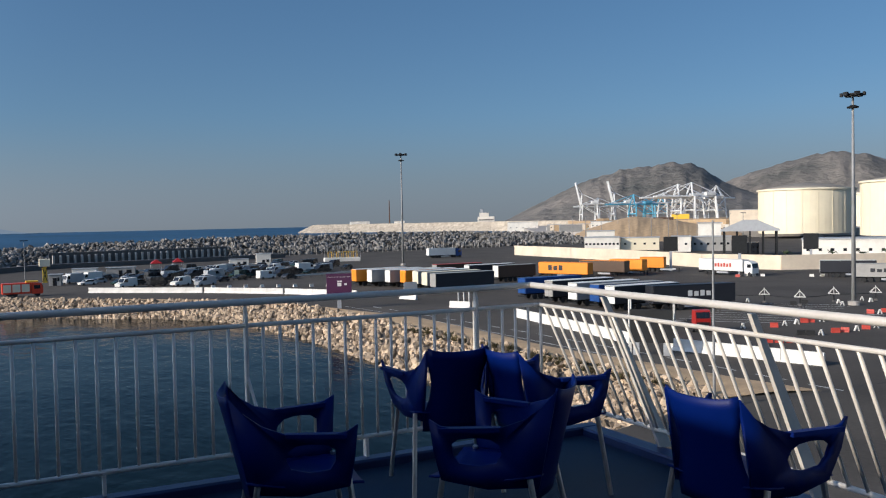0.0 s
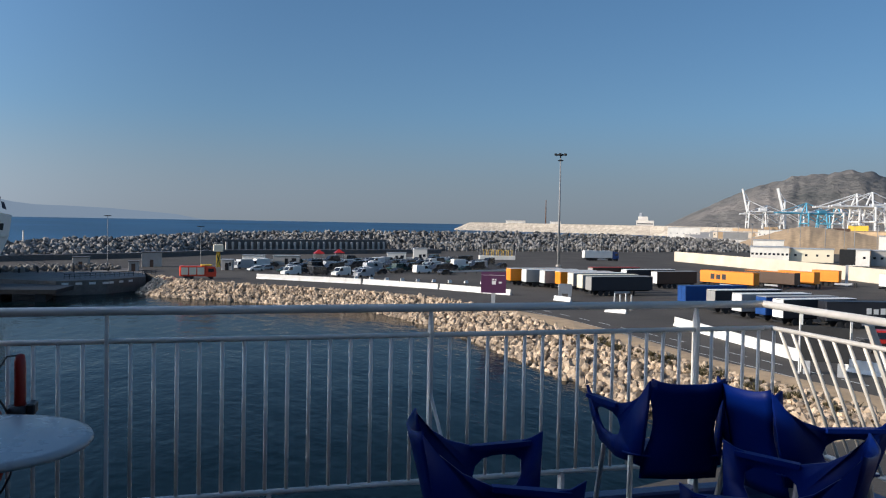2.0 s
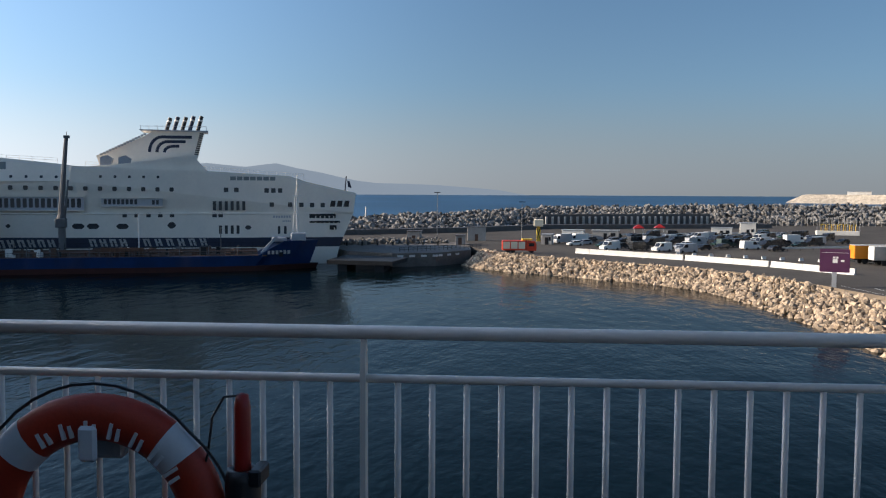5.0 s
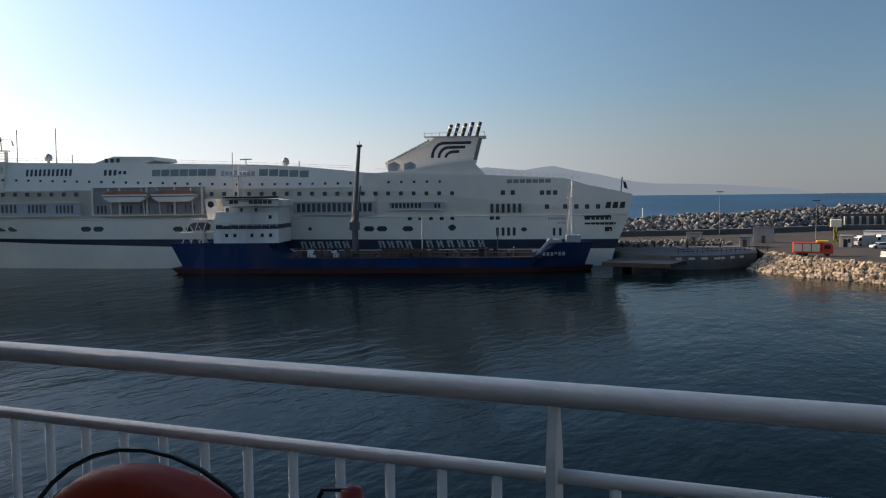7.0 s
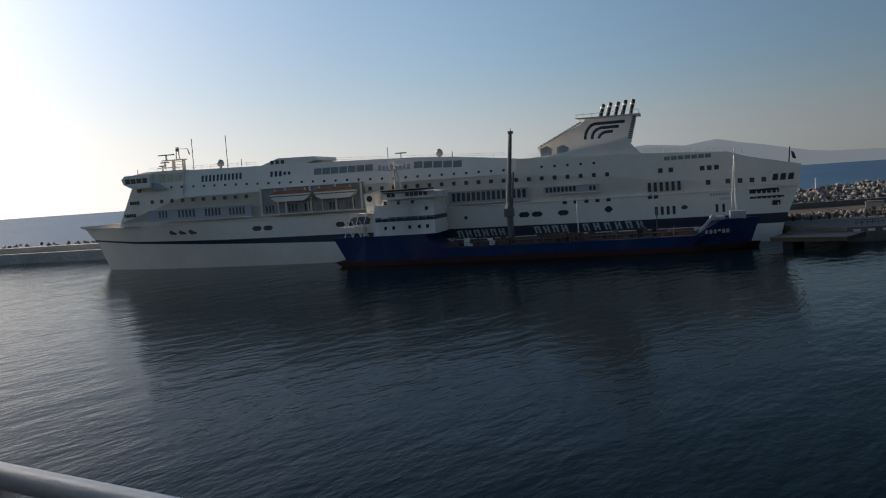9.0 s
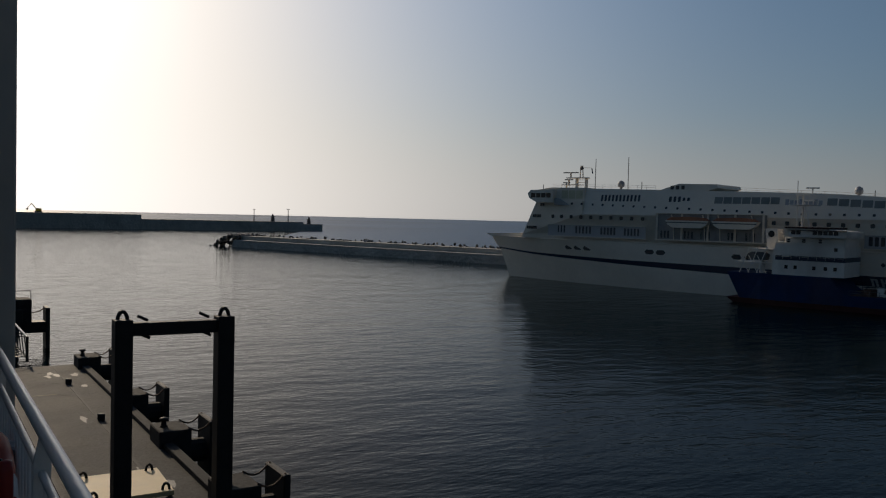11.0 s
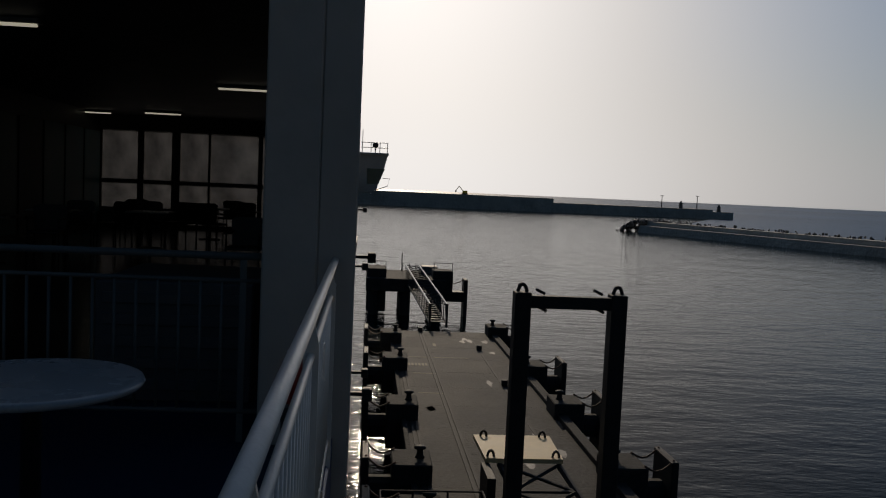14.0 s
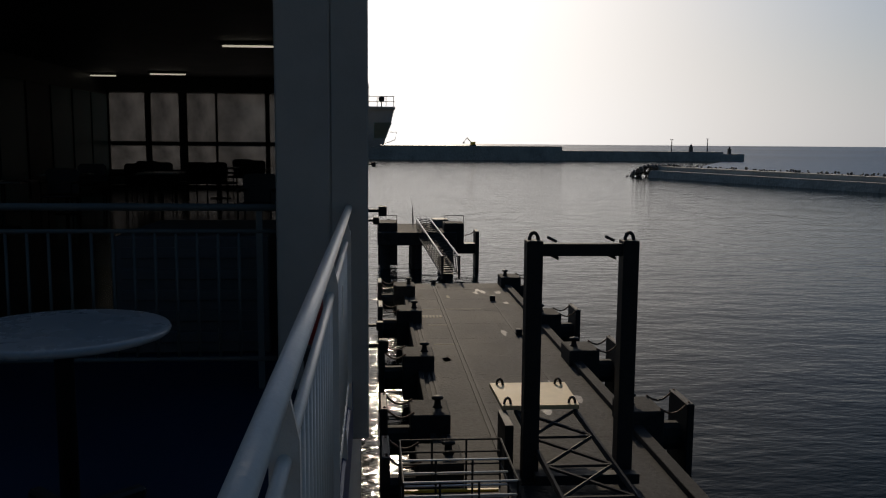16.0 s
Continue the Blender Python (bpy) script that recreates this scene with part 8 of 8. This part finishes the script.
# ---- veranda inside ----
def veranda():
    fl = B().box(-23.4, -7.15, DZ, -4.75, -0.12, DZ + 0.006)
    tagged(new("veranda_floor", fl.mesh("veranda_floor", VINYL)), "dark polished vinyl floor of the veranda", "floor", kind="structure")
    for x, y in ((-14.3, -2.05), (-21.4, -5.05), (-22.2, -7.0), (-8.6, -3.9)):
        t = thing("ceiling_light", "slim lit fluorescent ceiling light", "ceiling light", pose(x, y, 19.56), "veranda lights")
        part("housing", B().box(-0.07, -0.47, -0.06, 0.07, 0.47, 0.0, 0.008), WHITE_PLASTIC, t)
        part("tube", B().box(-0.03, -0.44, -0.09, 0.03, 0.44, -0.06, 0.008), TUBE_LAMP, t)
    dc = [(-11.75, -1.6, 85, 0), (-18.1, -3.85, 70, 0), (-17.9, -4.45, 110, 0), (-18.1, -3.2, 130, 0), (-21.3, -3.3, 80, 0), (-20.6, -2.75, -100, 0), (-16.8, -4.9, 60, 0), (-16.5, -5.5, 100, 0), (-13.6, -5.1, 95, 0), (-19.4, -5.2, -60, 0)]
    for x, y, yaw, up in dc:
        t = thing("cafe_chair", "dark cafe chair with a solid back in the shaded veranda", "chair", seat_at(x, y, yaw) @ pose(0, 0.0, up + 0.006), "veranda chairs")
        part("seat", B().box(-0.25, -0.25, 0.42, 0.25, 0.25, 0.47, 0.015), BLACK, t)
        part("backrest", B().prism([(-0.25, 0.46), (0.25, 0.46), (0.27, 0.84), (0.2, 0.89), (-0.2, 0.89), (-0.27, 0.84)], 0.22, 0.27, "y"), BLACK, t)
        for sx in (-0.25, 0.25):
            part("armrest", B().box(sx - 0.025, -0.2, 0.64, sx + 0.025, 0.24, 0.68, 0.01), BLACK, t)
            for sy in (-0.22, 0.22):
                part("leg", B().tube((sx, sy, 0), (sx * 0.95, sy * 0.95, 0.44 if sy > 0 else 0.65), 0.015, 6), STEEL_DARK, t)
    for x, y in ((-19.6, -3.5), (-15.4, -5.6), (-16.4, -4.1), (-12.6, -5.6)):
        t = thing("cafe_table", "small pale cafe table in the shaded veranda", "table", pose(x, y, DZ + 0.006), "veranda tables")
        part("tabletop", B().box(-0.4, -0.4, 0.71, 0.4, 0.4, 0.74, 0.01), WHITE_PLASTIC, t)
        part("column", B().tube((0, 0, 0.03), (0, 0, 0.71), 0.035, 10), BLACK, t)
        part("base", B().lathe([(0.25, 0), (0.24, 0.02), (0.04, 0.04)], 16), BLACK, t)
    st = thing("stair_well", "dark stair housing with slats behind the cross railing", "stairs")
    part("casing", B().box(-5.6, -1.55, DZ, -4.4, -0.55, DZ + 0.78, 0.01), ROOM_DARK, st)
    for k in range(5):
        part("slat", B().box(-4.4, -1.5, DZ + 0.08 + k * 0.14, -4.375, -0.6, DZ + 0.15 + k * 0.14, 0.004), ROOM_DARK, st)


veranda()


def bridge_wing():
    t = thing("bridge_wing", "white bridge wing jutting out from the ship's side", "bridge wing", pose(-70, -0.85, 0))
    part("body", B().prism([(0.0, 17.2), (1.75, 17.55), (1.85, 18.0), (0.0, 18.0)], -3, 1.5, "x").prism([(0.0, 19.25), (2.3, 19.25), (2.55, 20.3), (0.0, 20.3)], -3, 1.5, "x").box(-3, 0.0, 18.0, 1.5, 0.8, 19.25), SHIP_WALL, t)
    part("soffit", B().prism([(0.0, 16.9), (1.3, 17.3), (0.0, 17.3)], -3, 1.5, "x"), SHIP_WALL, t)
    part("roof", B().box(-3.2, -0.2, 20.3, 1.8, 2.62, 20.5, 0.03), SHIP_WALL, t)
    for x in (1.42, -2.95):
        part("window", B().prism([(0.9, 18.0), (1.8, 18.0), (2.28, 19.25), (0.9, 19.25)], x, x + 0.04, "x"), WING_GLASS, t, "green tinted window with daylight behind it")
    part("pillar", B().box(1.38, 0.8, 18.0, 1.5, 0.95, 19.25).box(-3, 0.8, 18.0, -2.9, 0.95, 19.25), SHIP_WALL, t)
    part("mullion", B().prism([(1.76, 18.0), (1.88, 18.0), (2.36, 19.25), (2.26, 19.25)], -3, 1.5, "x"), SHIP_WALL, t)
    for y in (0.5, 1.2, 1.9, 2.5):
        part("rail_post", B().tube((1.6, y, 20.5), (1.6, y, 21.3), 0.03, 5), SHIP_WALL, t)
    for z in (20.9, 21.3):
        part("rail", B().tube((1.6, 0.4, z), (1.6, 2.55, z), 0.03, 5), SHIP_WALL, t)
    part("searchlight", B().lathe([(0.05, 20.5), (0.05, 20.9), (0.24, 21.0), (0.26, 21.25), (0.12, 21.4)], 10, pose(0, 1.55, 0)), STEEL_DARK, t)
    part("aerial", B().tube((0, 0.5, 20.5), (0, 0.5, 22.4), 0.03, 5), STEEL_DARK, t)
    part("step_rail", B().path([(1.5, 1.6, 17.5), (1.5, 2.6, 17.9), (1.5, 2.75, 18.5), (1.5, 2.2, 18.5)], 0.03, 5), STEEL_DARK, t)
    for x, y, z in ((-22, 0.3, 16.0), (-30, 0.25, 15.0), (-45, 0.35, 16.6), (-17, 0.2, 13.5), (-26, 0.3, 12)):
        s = thing("side_bracket", "small steel fitting on the ship's side", "fitting", pose(x, 0.0138 * (x + 3.5), z), "side fittings")
        part("arm", B().box(-0.06, 0.0, -0.04, 0.06, y + 0.25, 0.04), STEEL_DARK, s)
        part("head", B().box(-0.15, y + 0.2, -0.14, 0.15, y + 0.42, 0.12, 0.02), STEEL_DARK, s)


bridge_wing()
